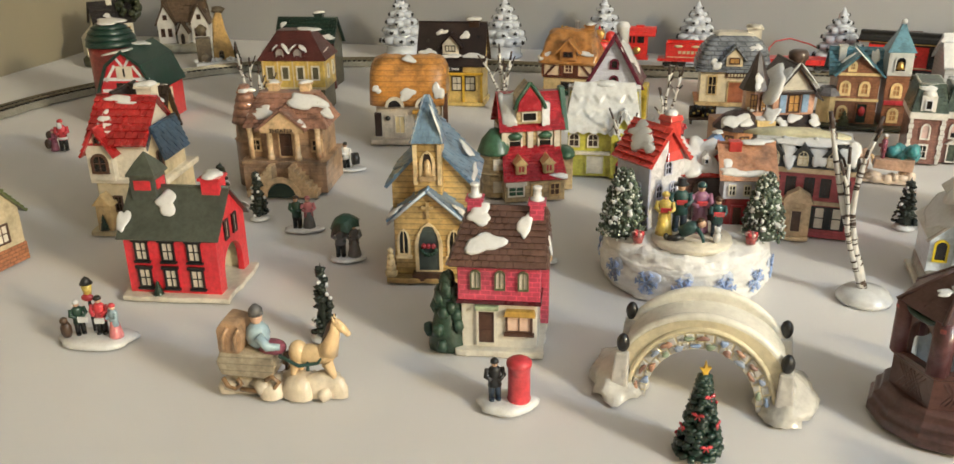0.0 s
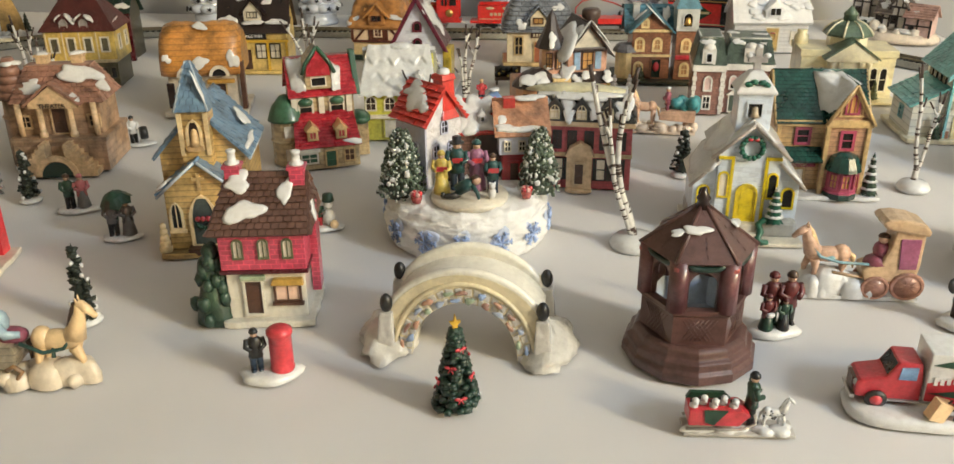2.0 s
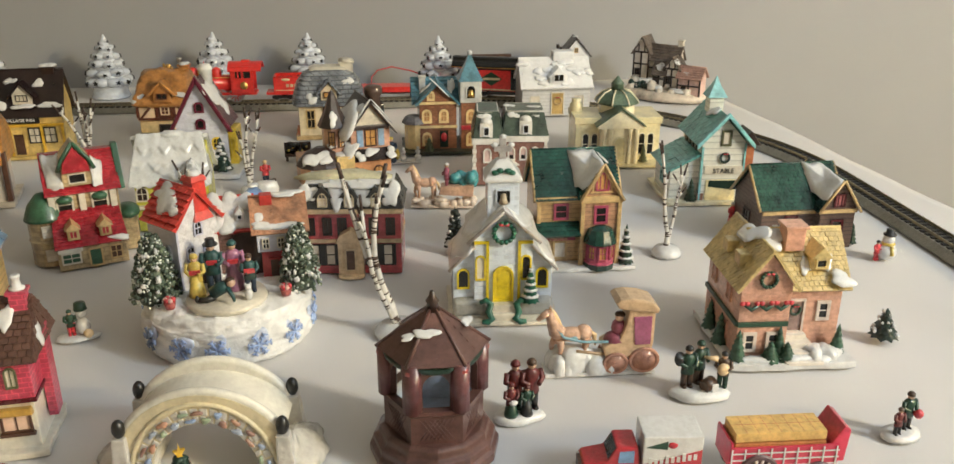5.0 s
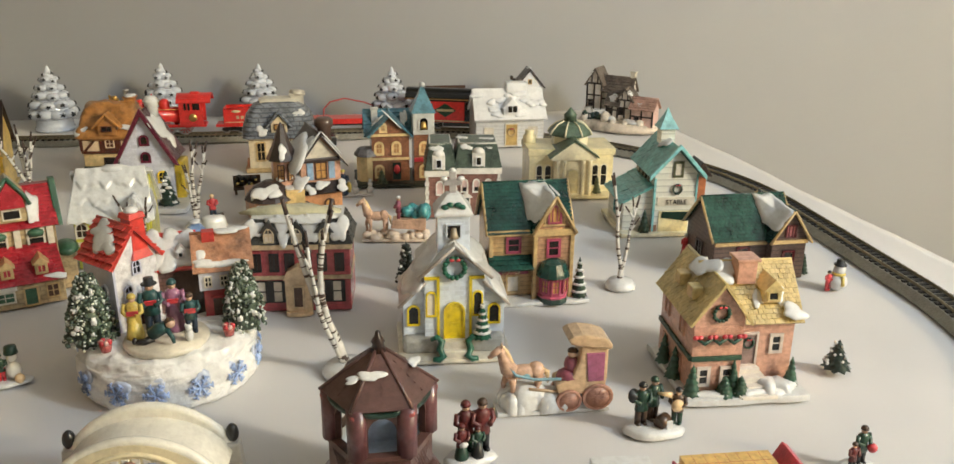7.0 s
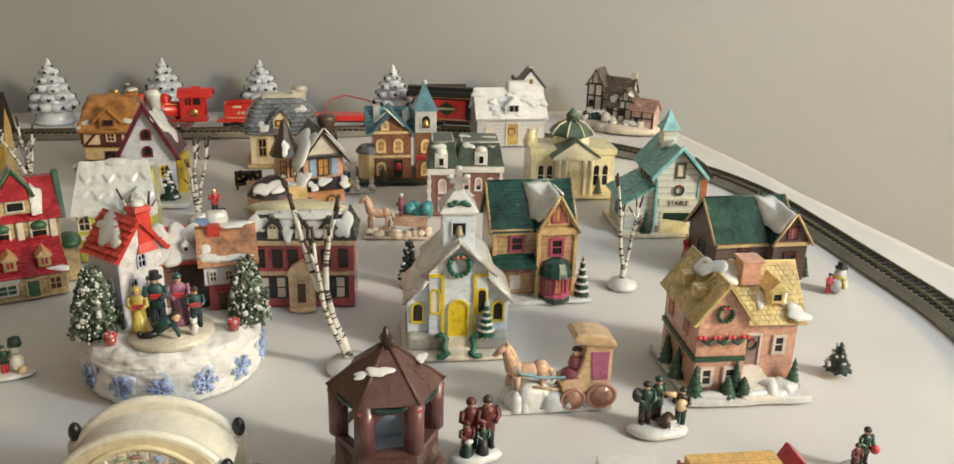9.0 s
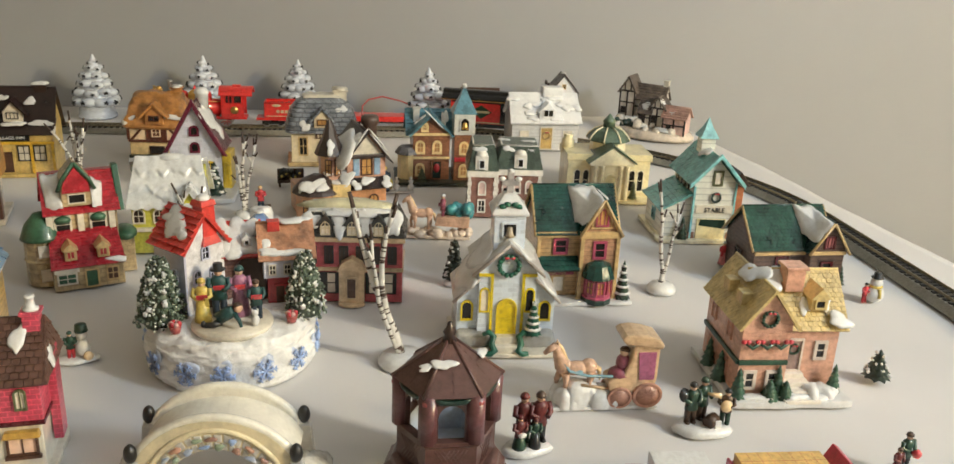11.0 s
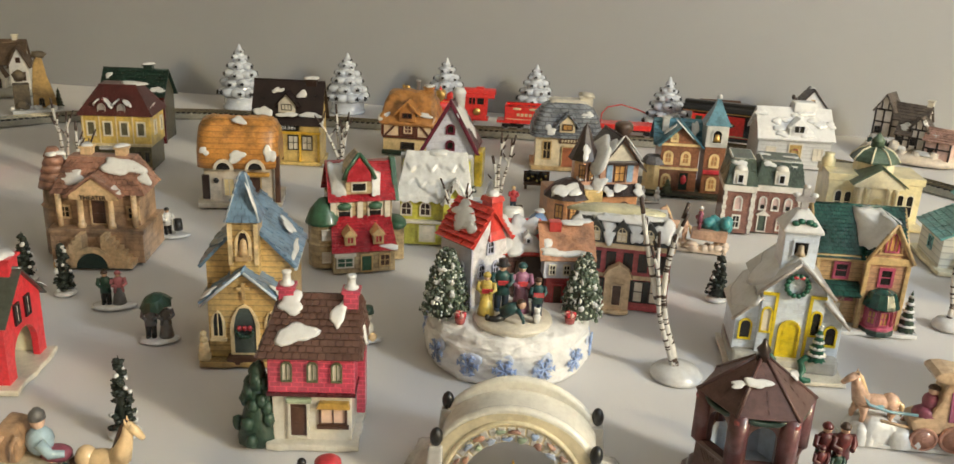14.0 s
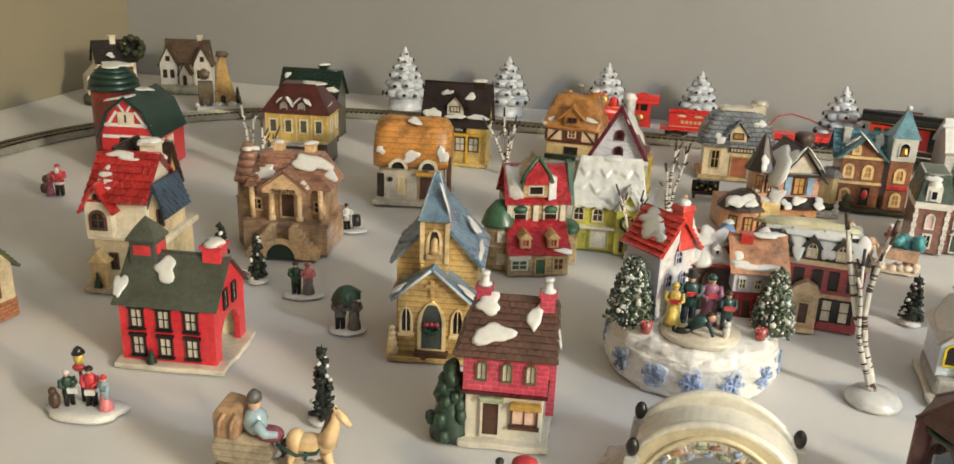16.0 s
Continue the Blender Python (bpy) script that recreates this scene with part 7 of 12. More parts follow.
def tudor_cluster():
    t, w = site("tudor_hamlet", (91.79, 138.75), (100.31, 128.07), "cast group of half-timbered cottages on a snowy stone mound", "cottage")
    x = w / 2
    stone = paint("hamlet_stone", (0.5, 0.45, 0.38), 0.6, 0.4, 0.9)
    plaster = paint("hamlet_plaster", (0.74, 0.68, 0.6), 0.5)
    timber = paint("hamlet_timber", (0.05, 0.035, 0.03), 0.5)
    roof = paint("hamlet_roof", (0.2, 0.155, 0.125), 0.6, 0.6, 1.0, 140)
    g = G()
    g.lathe([(x + 1.2, 0), (x + 1.3, 0.6), (x + 0.6, 1.4), (x - 1, 1.6)], 26, 0, 2.6, squash=0.62)
    part("mound", g, paint("hamlet_ground", (0.62, 0.53, 0.43), 0.6, 0.4, 1.2, 140), t)
    g = G()
    rnd = random.Random(12)
    for i in range(46):
        g.ball(rnd.uniform(-x + 0.6, x - 0.8), rnd.uniform(-0.8, 3), rnd.uniform(1.0, 2.6), rnd.uniform(0.4, 1.0), n=7, rough=0.5, seed=i)
    part("rocks", g, stone, t)

    def cot(x0, x1, y0, y1, z0, e, r, axis):
        wl = gable_walls(t, x0, x1, y0, y1, e, r, plaster, axis, z0)
        gable_roof(t, x0, x1, y0, y1, e, r, roof, axis, 0.4, 6, 8, 0.14)
        g = G(face(0, y0))
        for u in (x0, (x0 + x1) / 2, x1):
            g.box(u - 0.14, u + 0.14, -0.12, 0.03, z0, e)
        g.box(x0, x1, -0.12, 0.03, e - 0.3, e)
        g.box(x0, x1, -0.12, 0.03, (z0 + e) / 2, (z0 + e) / 2 + 0.25)
        if axis == "y":
            for s in (0.3, 0.7):
                u = x0 + (x1 - x0) * s
                g.box(u - 0.1, u + 0.1, -0.12, 0.03, e, e + (r - e) * 0.5)
        part("timber", g, timber, wl)
        window(wl, face((x0 + x1) / 2 - (x1 - x0) * 0.22, y0), 0, z0 + 0.5, 0.9, 1.2, timber, PANE, fw=0.12)

    cot(-x + 0.4, -x + 3.2, 2.4, 6, 3.0, 7.8, 10.2, "y")
    cot(-x + 3.0, 1.6, 3.0, 6.4, 3.0, 6.6, 8.8, "x")
    cot(0.2, 2.8, 0.8, 4.0, 2.2, 5.6, 7.4, "y")
    cot(-1.8, 0.3, 0.6, 3.6, 2.2, 4.6, 6.6, "x")
    plaster = paint("hamlet_pink", (0.5, 0.33, 0.28), 0.5)
    roof = paint("hamlet_rust", (0.34, 0.2, 0.16), 0.5)
    cot(3.0, x + 0.2, 0.0, 3.4, 1.2, 4.4, 6.0, "x")
    snow(t, ((-0.8, 1.2, 5.6), (1, 0, 0), (0, 1, 1.2), 0.9, 0.7, 0.35, 191), ((2.2, 1.4, 6.6), (1, 0, -1.4), (0, 1, 0), 0.7, 0.9, 0.3, 194), ((3.4, -0.4, 1.9), (1, 0, 0), (0, 1, 0.4), 1.6, 0.6, 0.5, 195), ((-0.6, -0.6, 2.2), (1, 0, 0), (0, 1, 0.4), 1.2, 0.5, 0.5, 196), ((-x + 1.2, 2.2, 9.2), (1, 0, 1.5), (0, 1, 0), 0.6, 0.6, 0.3, 192), ((4.4, 0.6, 5.0), (1, 0, 0), (0, 1, 0.9), 0.7, 0.5, 0.3, 193))
    g = G()
    for i in range(10):
        g.ball(-x + 1.0 + 0.5 * i, 0.6 + 0.2 * math.sin(i * 2.0), 1.9 + 0.3 * math.cos(i * 1.7), 0.7, n=7, rough=0.4, seed=i)
    part("hedge", g, DARK_GREEN, t)
    chimney(t, 1.4, 5.0, 7.8, 10.0, 0.9, IVORY)


def wooden_box():
    t, w = site("wooden_box", (65.68, 148.09), (72.91, 146.26), "small open brown wooden box with a red cord", "box")
    x = w / 2
    m = paint("box_brown", (0.12, 0.055, 0.03), 0.5, 0.3)
    for a in ((-x, x, 0, 0.4, 0, 4.6), (-x, x, 5.0, 5.4, 0, 6.4), (-x, -x + 0.4, 0.4, 5.0, 0, 5.4), (x - 0.4, x, 0.4, 5.0, 0, 5.4), (-x + 0.4, x - 0.4, 0.4, 5.0, 0, 0.4)):
        g = G()
        g.box(*a)
        part("panel", g.bevel(0.06), m, t)
    g = G()
    g.box(-x + 1.2, x - 1.6, 0.8, 3.6, 3.6, 5.2)
    part("paper", g.bevel(0.2), IVORY, t)
    g = G()
    g.tube([(0.6, -0.15, 0.6), (1.0, -0.5, 2.6), (1.9, -0.5, 3.0), (2.4, -0.3, 1.4)], 0.16, 7)
    part("cord", g, BOW, t)


def stable():
    t, w = site("stable", (67.55, 83.44), (76.16, 80.87), "white clapboard ceramic stable with turquoise roof and cupola", "stable")
    t.scale.x = 0.94
    x = w / 2
    board = paint("stable_board", (0.84, 0.83, 0.74), 0.35, 0.06, 0.2, pattern="boards", size=0.75, joint=0.72)
    aqua = paint("turquoise", (0.27, 0.62, 0.64), 0.3)
    moss = paint("stable_roof_green", (0.12, 0.36, 0.34), 0.35, 0.3)
    slab(t, -x - 0.4, x + 0.4, -0.7, 9, 0.5, paint("slab_cream", (0.6, 0.55, 0.4), 0.5), 13)
    wall = gable_walls(t, -0.9, x, 0, 8, 7.6, 10.4, board, "y")
    g = G()
    mid = (x - 0.9) / 2
    g.slope((-1.6, 8.6, 7.2), (-1.6, -0.6, 7.2), (mid, -0.6, 10.7), (mid, 8.6, 10.7), 9, 12, 0.1)
    g.slope((x + 0.7, -0.6, 7.2), (x + 0.7, 8.6, 7.2), (mid, 8.6, 10.7), (mid, -0.6, 10.7), 9, 12, 0.1)
    part("roof", g, moss, t)
    g = G()
    g.prism([(-1.8, 6.9), (mid, 10.6), (x + 0.9, 6.9), (x + 0.9, 7.5), (mid, 11.2), (-1.8, 7.5)], -0.95, -0.55)
    part("barge_board", g.bevel(0.06), aqua, t)
    g = G()
    g.prism([(-x, 0.3), (-0.9, 0.3), (-0.9, 5.6), (-x, 4.0)], 0.6, 7.6)
    lean = part("lean_to", g.bevel(0.06), board, t)
    g = G()
    g.slope((-x - 0.6, 8.2, 3.9), (-x - 0.6, 0.0, 3.9), (-0.8, 0.0, 6.1), (-0.8, 8.2, 6.1), 7, 11, 0.1)
    part("lean_to_roof", g, moss, lean)
    g = G(face(-1.0, 1.2, -90))
    for i in range(4):
        g.box(-5.5 + i * 1.4, -4.7 + i * 1.4, -0.15, 0.05, 6.1, 7.0)
    part("clerestory_window", g, PANE, wall)
    window(wall, face(mid, 0), 0.2, 7.1, 1.3, 1.9, paint("olive_frame", (0.16, 0.16, 0.08), 0.4), PALE, fw=0.25, bars=(0, 0))
    wreath(wall, face(mid, 0), 0.2, 5.7, 0.55, DARK_GREEN)
    g = G(face(mid, 0))
    g.box(-2.2, 2.6, -0.14, 0.02, 3.7, 4.7)
    sb = part("sign_board", g, IVORY, wall)
    sign_text(sb, face(mid, -0.06), 0.2, 3.85, "STABLE", 0.82, BLACK)
    g = G(face(mid, 0))
    g.box(-1.9, 1.9, -0.12, 0.02, 0.4, 3.0)
    dr = part("stable_door", g.bevel(0.05), paint("door_straw", (0.6, 0.52, 0.3), 0.45), wall)
    g = G(face(mid, 0))
    g.prism([(-1.6, 2.2), (1.7, 1.8), (1.8, 2.9), (-1.5, 2.95)], -0.2, 0)
    part("door_opening", g, DARK_GREEN, dr)
    for u in (-2.5, 2.55):
        g = G(face(mid, 0))
        g.box(u - 0.4, u + 0.4, -0.14, 0.02, 0.4, 1.3)
        part("brick_pier", g, paint("pier_brick", (0.35, 0.17, 0.1), 0.5, pattern="bricks", size=0.3), wall)
    g = G()
    g.box(x - 0.1, x + 0.12, -0.15, 0.2, 0.4, 7.4)
    part("corner_board", g, aqua, t)
    g = G()
    g.box(-0.95, -0.7, -0.15, 0.2, 0.4, 7.0)
    part("corner_board", g, aqua, t)
    window(lean, face(-x, 4, -90), 0, 1.6, 1.3, 1.6, aqua, PANE)
    g = G()
    g.box(mid - 0.9, mid + 0.9, 4.2, 6.0, 10.0, 12.0)
    cu = part("cupola", g.bevel(0.06), board, t)
    g = G()
    g.lathe([(1.75, 11.9), (1.6, 12.1), (0.7, 13.2), (0, 14.4)], 4, mid, 5.1, False, math.pi / 4)
    part("cupola_roof", g, aqua, cu)
    snow(t, ((mid - 0.5, 3.4, 10.4), (1, 0, 0.6), (0, 1, 0), 0.9, 0.9, 0.35, 141))
    shrub(t, -1.9, -0.1, 0.4, 0.8, 3.0, paint("deep_fir", (0.05, 0.1, 0.05), 0.5), 5, 10)
    g = G()
    g.box(x + 0.7, x + 2.4, 3.0, 5.4, 0, 6.6)
    sh = part("rear_shed", g.bevel(0.1), paint("shed_orange", (0.3, 0.1, 0.04), 0.4), t)
    g = G()
    g.prism([(x + 0.2, 6.4), (x + 3.0, 6.4), (x + 1.6, 8.2)], 2.4, 6.0)
    part("shed_roof", g.bevel(0.08), DARK_BROWN, sh)


def cabin():
    t, w = site("dark_cabin", (69.24, 67.32), (78.59, 65.40), "dark brown log-sided ceramic house with green tiled roof")
    t.scale.z = 0.92
    x = w / 2
    log = paint("log_brown", (0.19, 0.118, 0.095), 0.35, 0.35, 0.3, pattern="boards", size=0.5, joint=0.45)
    tile = paint("forest_tile", (0.03, 0.11, 0.075), 0.2, 0.5)
    wall = gable_walls(t, -x, x - 3.2, 1.2, 8.0, 4.8, 8.4, log, "x")
    gable_roof(t, -x, x - 1.0, 1.2, 8.0, 4.8, 8.6, tile, "x", 0.4, 13, 22, 0.1, 0.1, TAN)
    valley(t, ((x - 2.0, -0.35, 8.15), (x - 2.0, 4.4, 8.6), (x - 4.3, 4.6, 8.8), (x - 4.0, 2.2, 6.4), (x - 3.4, -0.2, 6.0)), (x - 2.9, 1.8, 7.5))
    wing = gable_walls(t, x - 3.8, x, 0, 7.0, 5.0, 8.0, log, "y", 0, "wing_wall")
    gable_roof(t, x - 3.8, x, 0, 7.0, 5.0, 8.1, paint("navy_tile", (0.02, 0.065, 0.06), 0.25, 0.4), "y", 0.4, 10, 14, 0.08, 0.1, TAN)
    window(wing, face(x - 1.9, 0), 0, 5.0, 1.2, 1.5, MAROON, paint("dull_rose", (0.25, 0.08, 0.08), 0.4), fw=0.14, bars=(2, 0))
    window(wing, face(x - 1.9, 0), 0, 1.6, 1.4, 1.9, MAROON, PANE, fw=0.25, bars=(0, 1))
    window(wall, face(0, 1.2), -1.6, 1.8, 1.5, 1.9, MAROON, PANE, fw=0.25, bars=(0, 1))
    L = face(-x, 4.6, -90)
    window(wall, L, 0, 1.4, 1.6, 2.0, DARK_BROWN, PANE)
    g = G(face(0, 1.2))
    g.box(-x, x - 3.8, -0.25, 0.05, 3.9, 4.3)
    part("cornice", g, TAN, wall)
    g = G(face(0, 0))
    g.box(x - 3.9, x + 0.1, -0.2, 0.05, 4.3, 4.7)
    part("cornice", g, TAN, wing)
    snow(t, ((x - 2.7, 2.8, 6.9), (1.9, 0, 3.0), (0, 1, 0), 1.3, 2.4, 0.4, 151), ((x - 2.9, 4.6, 8.5), (1, 0, 0), (0, 1, 0.1), 1.0, 0.5, 0.3, 152))
    shrub(t, x + 0.7, 1.0, 0, 0.6, 2.6, seed=11)
    g = G()
    figure(g, -x - 0.6, 1.6, 0, 2.6, 0, 0, 1, 1)
    part("figurine", g, [BOW, IVORY], t)


def pink_house():
    t, w = site("pink_house", (52.86, 48.96), (61.14, 46.61), "salmon pink ceramic house with yellow tiled roof and wreaths")
    x = w / 2
    pink = paint("salmon_brick", (0.74, 0.41, 0.29), 0.4, 0.08, 0.3, pattern="bricks", size=0.28, joint=0.9)
    tile = paint("straw_tile", (0.68, 0.52, 0.22), 0.4, 0.2)
    trim = paint("pale_trim", (0.72, 0.62, 0.54), 0.4)
    paint("soft_pine", (0.06, 0.16, 0.095), 0.45, 0.3)
    slab(t, -x - 0.6, x + 0.6, -1.3, 8.4, 0.6, SNOW, 14)
    wing = gable_walls(t, -x, -x + 4.0, 0, 7.6, 6.9, 9.3, pink, "y", 0.3, "wing_wall")
    gable_roof(t, -x, -x + 4.0, 0, 7.6, 6.8, 9.5, tile, "y", 0.45, 11, 20, 0.09)
    wall = gable_walls(t, -x + 3.6, x, 1.2, 7.2, 6.2, 9.4, pink, "x", 0.3)
    gable_roof(t, -x + 2.0, x, 1.2, 7.2, 6.2, 9.6, tile, "x", 0.5, 13, 19, 0.1)
    W = face(-x + 1.95, 0)
    for u in (-0.9, 0.95):
        window(wing, W, u, 1.0, 1.1, 1.7, trim, PANE, fw=0.25, bars=(0, 1))
    g = G(W)
    g.box(-2.0, 2.0, -0.2, 0.03, 3.2, 3.6)
    part("green_band", g.bevel(0.06), GREEN, wing)
    L = face(-x, 4, -90)
    g = G(L)
    g.box(-3.6, 4.0, -0.2, 0.03, 3.2, 3.6)
    part("green_band", g.bevel(0.06), GREEN, wing)
    for u in (-2.0, 1.6):
        window(wing, L, u, 4.4, 1.0, 1.6, pink, pink, fw=0.15)
        window(wing, L, u, 1.2, 1.0, 1.5, pink, pink, fw=0.15)
    g = G(W)
    for i in range(3):
        a = -1.7 + i * 1.15
        g.tube([(a, -0.25, 5.2), (a + 0.57, -0.3, 4.75), (a + 1.15, -0.25, 5.2)], 0.16, 6)
    gl = part("garland", g, GREEN, wing)
    for i in range(4):
        g = G(W)
        g.ball(-1.7 + i * 1.15 - 0.18, -0.3, 5.3, 0.26, 0.16, 0.2, 7)
        g.ball(-1.7 + i * 1.15 + 0.18, -0.3, 5.3, 0.26, 0.16, 0.2, 7)
        part("bow", g, BOW, gl)
    wreath(wing, W, 0, 7.2, 0.6)
    F = face(0, 1.2)
    door(wall, F, 0.6, 2.0, 1.6, 2.9, paint("door_mauve", (0.25, 0.17, 0.15), 0.45), trim)
    wreath(wall, F, 0.6, 4.0, 0.4)
    window(wall, F, 2.9, 3.0, 1.1, 1.7, trim, PANE, fw=0.25, bars=(0, 1))
    g = G()
    for k in range(4):
        g.box(-0.4 - 0.1 * k, 1.6 + 0.25 * k, 1.3 - 0.7 * (k + 1), 1.3, 0.4, 2.0 - 0.42 * k)
    part("steps", g.bevel(0.08), paint("pale_step", (0.74, 0.68, 0.6), 0.5, 0.2), t)
    for k, (u, v, rx, ry, h) in enumerate(((1.9, -0.2, 1.0, 0.8, 1.0), (2.9, -0.1, 0.9, 0.8, 0.9), (3.7, 0.2, 0.7, 0.7, 0.6), (0.6, -0.9, 1.0, 0.5, 0.5), (-2.9, -0.8, 1.3, 0.5, 0.4), (2.2, -0.9, 1.2, 0.5, 0.4), (-0.2, -0.6, 0.8, 0.5, 0.6), (-3.9, 3.4, 0.6, 2.2, 0.4))):
        g = G()
        g.patch((u, v, 0.5), (1, 0, 0), (0, 1, 0), rx, ry, h, 500 + k)
        part("snow_drift", g, SNOW, t)
    g = G()
    g.box(1.6, 3.0, 1.4, 3.4, 7.2, 8.4)
    g.prism([(1.4, 8.2), (3.2, 8.2), (2.3, 9.2)], 1.2, 3.8)
    dm = part("dormer", g.bevel(0.08), tile, t)
    window(dm, face(2.3, 1.4), 0, 7.4, 0.9, 0.8, tile, PANE, fw=0.12, bars=(0, 0))
    for z, y in ((8.7, 1.4), (8.7, 4.2)):
        g = G()
        g.box(-x + 0.1, -x + 1.0, y, y + 1.2, z - 1.0, z)
        part("side_dormer", g.bevel(0.1), tile, t)
    chimney(t, 0.5, 3.2, 8.4, 10.5, 1.5, paint("salmon_plain", (0.66, 0.36, 0.26), 0.45))
    snow(t, ((-x + 1.8, 3.6, 9.55), (1, 0, 0.5), (0, 1, 0), 1.1, 1.5, 0.4, 161), ((-0.9, 3.4, 9.1), (1, 0, 0), (0, 1, 0.6), 0.9, 1.2, 0.45, 162), ((x - 0.4, 0.9, 6.6), (1, 0, 0), (0, 1, 1), 0.9, 0.7, 0.4, 163), ((1.4, 2.0, 7.4), (1, 0, 0), (0, 1, 1), 0.5, 0.8, 0.25, 164), ((3.1, 2.1, 7.6), (1, 0, 0), (0, 1, 1), 0.4, 0.7, 0.25, 165))
    for a, b, r, h, s in ((-x - 0.4, 5.0, 0.7, 2.8, 1), (-x - 0.4, 2.4, 0.75, 2.9, 2), (-x + 0.1, -0.4, 0.75, 2.7, 3), (-0.9, -0.2, 0.7, 2.9, 4), (-0.4, -0.7, 0.85, 1.7, 5), (-1.7, -0.7, 0.85, 1.8, 6), (x - 0.2, 0.4, 0.65, 2.6, 7)):
        shrub(t, a, b, 0.5, r, h, PAINTS["soft_pine"], 5, s)


def tan_house():
    t, w = site("tan_shop_house", (45.44, 70.64), (53.06, 68.95), "tan ceramic house with dark green tiled roof and red bay window")
    x = w / 2
    tan = paint("caramel_board", (0.5, 0.33, 0.16), 0.4, 0.35, 0.3, pattern="boards", size=0.45, joint=0.7)
    tile = paint("jade_tile", (0.022, 0.1, 0.08), 0.2, 0.5)
    rose = paint("rose_board", (0.46, 0.27, 0.16), 0.4, 0.4, 0.3, pattern="boards", size=0.45, joint=0.75)
    slab(t, -x, x + 1.6, -0.9, 8, 0.4, SNOW, 15)
    wall = gable_walls(t, -x, x - 2.6, 1.0, 7.0, 7.2, 10.8, tan, "x", 0.2)
    gable_roof(t, -x, x, 1.0, 7.0, 7.2, 11.0, tile, "x", 0.35, 14, 22, 0.1, 0.1, TAN)
    valley(t, ((x - 1.9, -0.35, 10.75), (x - 1.9, 3.9, 11.0), (x - 4.5, 3.7, 11.0), (x - 4.2, 1.5, 8.2), (x - 3.2, -0.3, 8.5)), (x - 2.9, 1.3, 9.9))
    wing = gable_walls(t, x - 3.6, x, 0, 6.6, 7.6, 10.6, rose, "y", 0.2, "wing_wall")
    gable_roof(t, x - 3.6, x, 0, 5.0, 7.6, 10.7, tile, "y", 0.35, 13, 12, 0.1, 0.1, TAN)
    g = G()
    for u in (x - 3.6, x):
        g.box(u - 0.2, u + 0.2, -0.2, 0.2, 0.2, 7.2)
    g.box(x - 3.9, x + 0.3, -0.3, 0.2, 6.8, 7.5)
    g.box(-x - 0.2, x - 3.6, 0.7, 1.2, 6.6, 7.2)
    g.box(-x - 0.1, -x + 0.3, 0.8, 1.2, 0.2, 6.8)
    part("timber_trim", g.bevel(0.08), TAN, t)
    W, F = face(x - 1.8, 0), face(0, 1.0)
    pinkw = paint("magenta_frame", (0.3, 0.05, 0.09), 0.35)
    window(wing, W, 0, 8.0, 1.3, 1.8, pinkw, LIT, "arch", 0.16, (2, 0))
    window(wing, W, 0, 4.6, 1.4, 1.9, pinkw, PANE, fw=0.25, bars=(0, 1))
    window(wall, F, -1.6, 4.8, 1.5, 1.7, pinkw, PANE, fw=0.25, bars=(0, 1))
    for u, z, ww, hh in ((0, 7.75, 2.3, 0.18), (-0.95, 7.9, 0.16, 1.4), (0.95, 7.9, 0.16, 1.4)):
        g = G(W)
        g.box(u - ww / 2, u + ww / 2, -0.14, 0.02, z, z + hh)
        part("carved_trim", g.bevel(0.04, 1), TAN, wing)
    for sd in (-1, 1):
        g = G(W)
        g.prism([(0, 10.45), (0, 10.0), (sd * 1.75, 7.3), (sd * 2.0, 7.3)], -0.3, -0.1)
        part("barge_board", g.bevel(0.05, 1), TAN, wing)
    g = G()
    g.lathe([(1.4, 0.3), (1.5, 0.9), (1.35, 1.0), (1.35, 3.0)], 10, x - 1.8, -0.1, False)
    bay = part("bay_window", g, pinkw, t)
    for a in (-45, 0, 45):
        window(bay, face(x - 1.8 + 1.3 * math.sin(math.radians(a)), -0.1 - 1.3 * math.cos(math.radians(a)), a), 0, 1.3, 0.8, 1.4, pinkw, LIT, fw=0.1, bars=(1, 1))
    g = G()
    g.lathe([(1.7, 2.9), (1.6, 3.2), (1.2, 4.2), (0.4, 4.5)], 12, x - 1.8, -0.1, False)
    part("bay_roof", g, tile, bay)
    g = G()
    g.lathe([(1.5, 0.2), (1.55, 0.6), (1.4, 0.9)], 10, x - 1.8, -0.1, False)
    part("bay_plinth", g, DARK_GREEN, bay)
    g = G()
    g.slope((-x - 0.2, -0.3, 3.5), (x - 3.7, -0.3, 3.5), (x - 3.7, 1.0, 4.6), (-x - 0.2, 1.0, 4.6), 3, 8, 0.13)
    part("awning", g, tile, wall)
    g = G(F)
    g.box(-x + 0.3, x - 4.0, -0.3, 0.02, 2.7, 3.3)
    sb = part("sign_board", g.bevel(0.05), pinkw, wall)
    sign_text(sb, face(0, 0.66), -1.85, 2.84, "DOCTOR", 0.42, CREAM)
    window(wall, F, -1.6, 0.7, 1.4, 1.9, TAN, PALE, fw=0.18, bars=(0, 0))
    snow(t, ((x - 2.55, 2.4, 9.55), (1.8, 0, 3.0), (0, 1, 0), 1.3, 2.6, 0.4, 171), ((x - 1.8, 2.0, 10.75), (1, 0, 0), (0, 1, 0), 0.4, 2.2, 0.3, 173), ((x - 0.7, 2.6, 9.0), (1.8, 0, -3.0), (0, 1, 0), 0.9, 1.2, 0.35, 172))
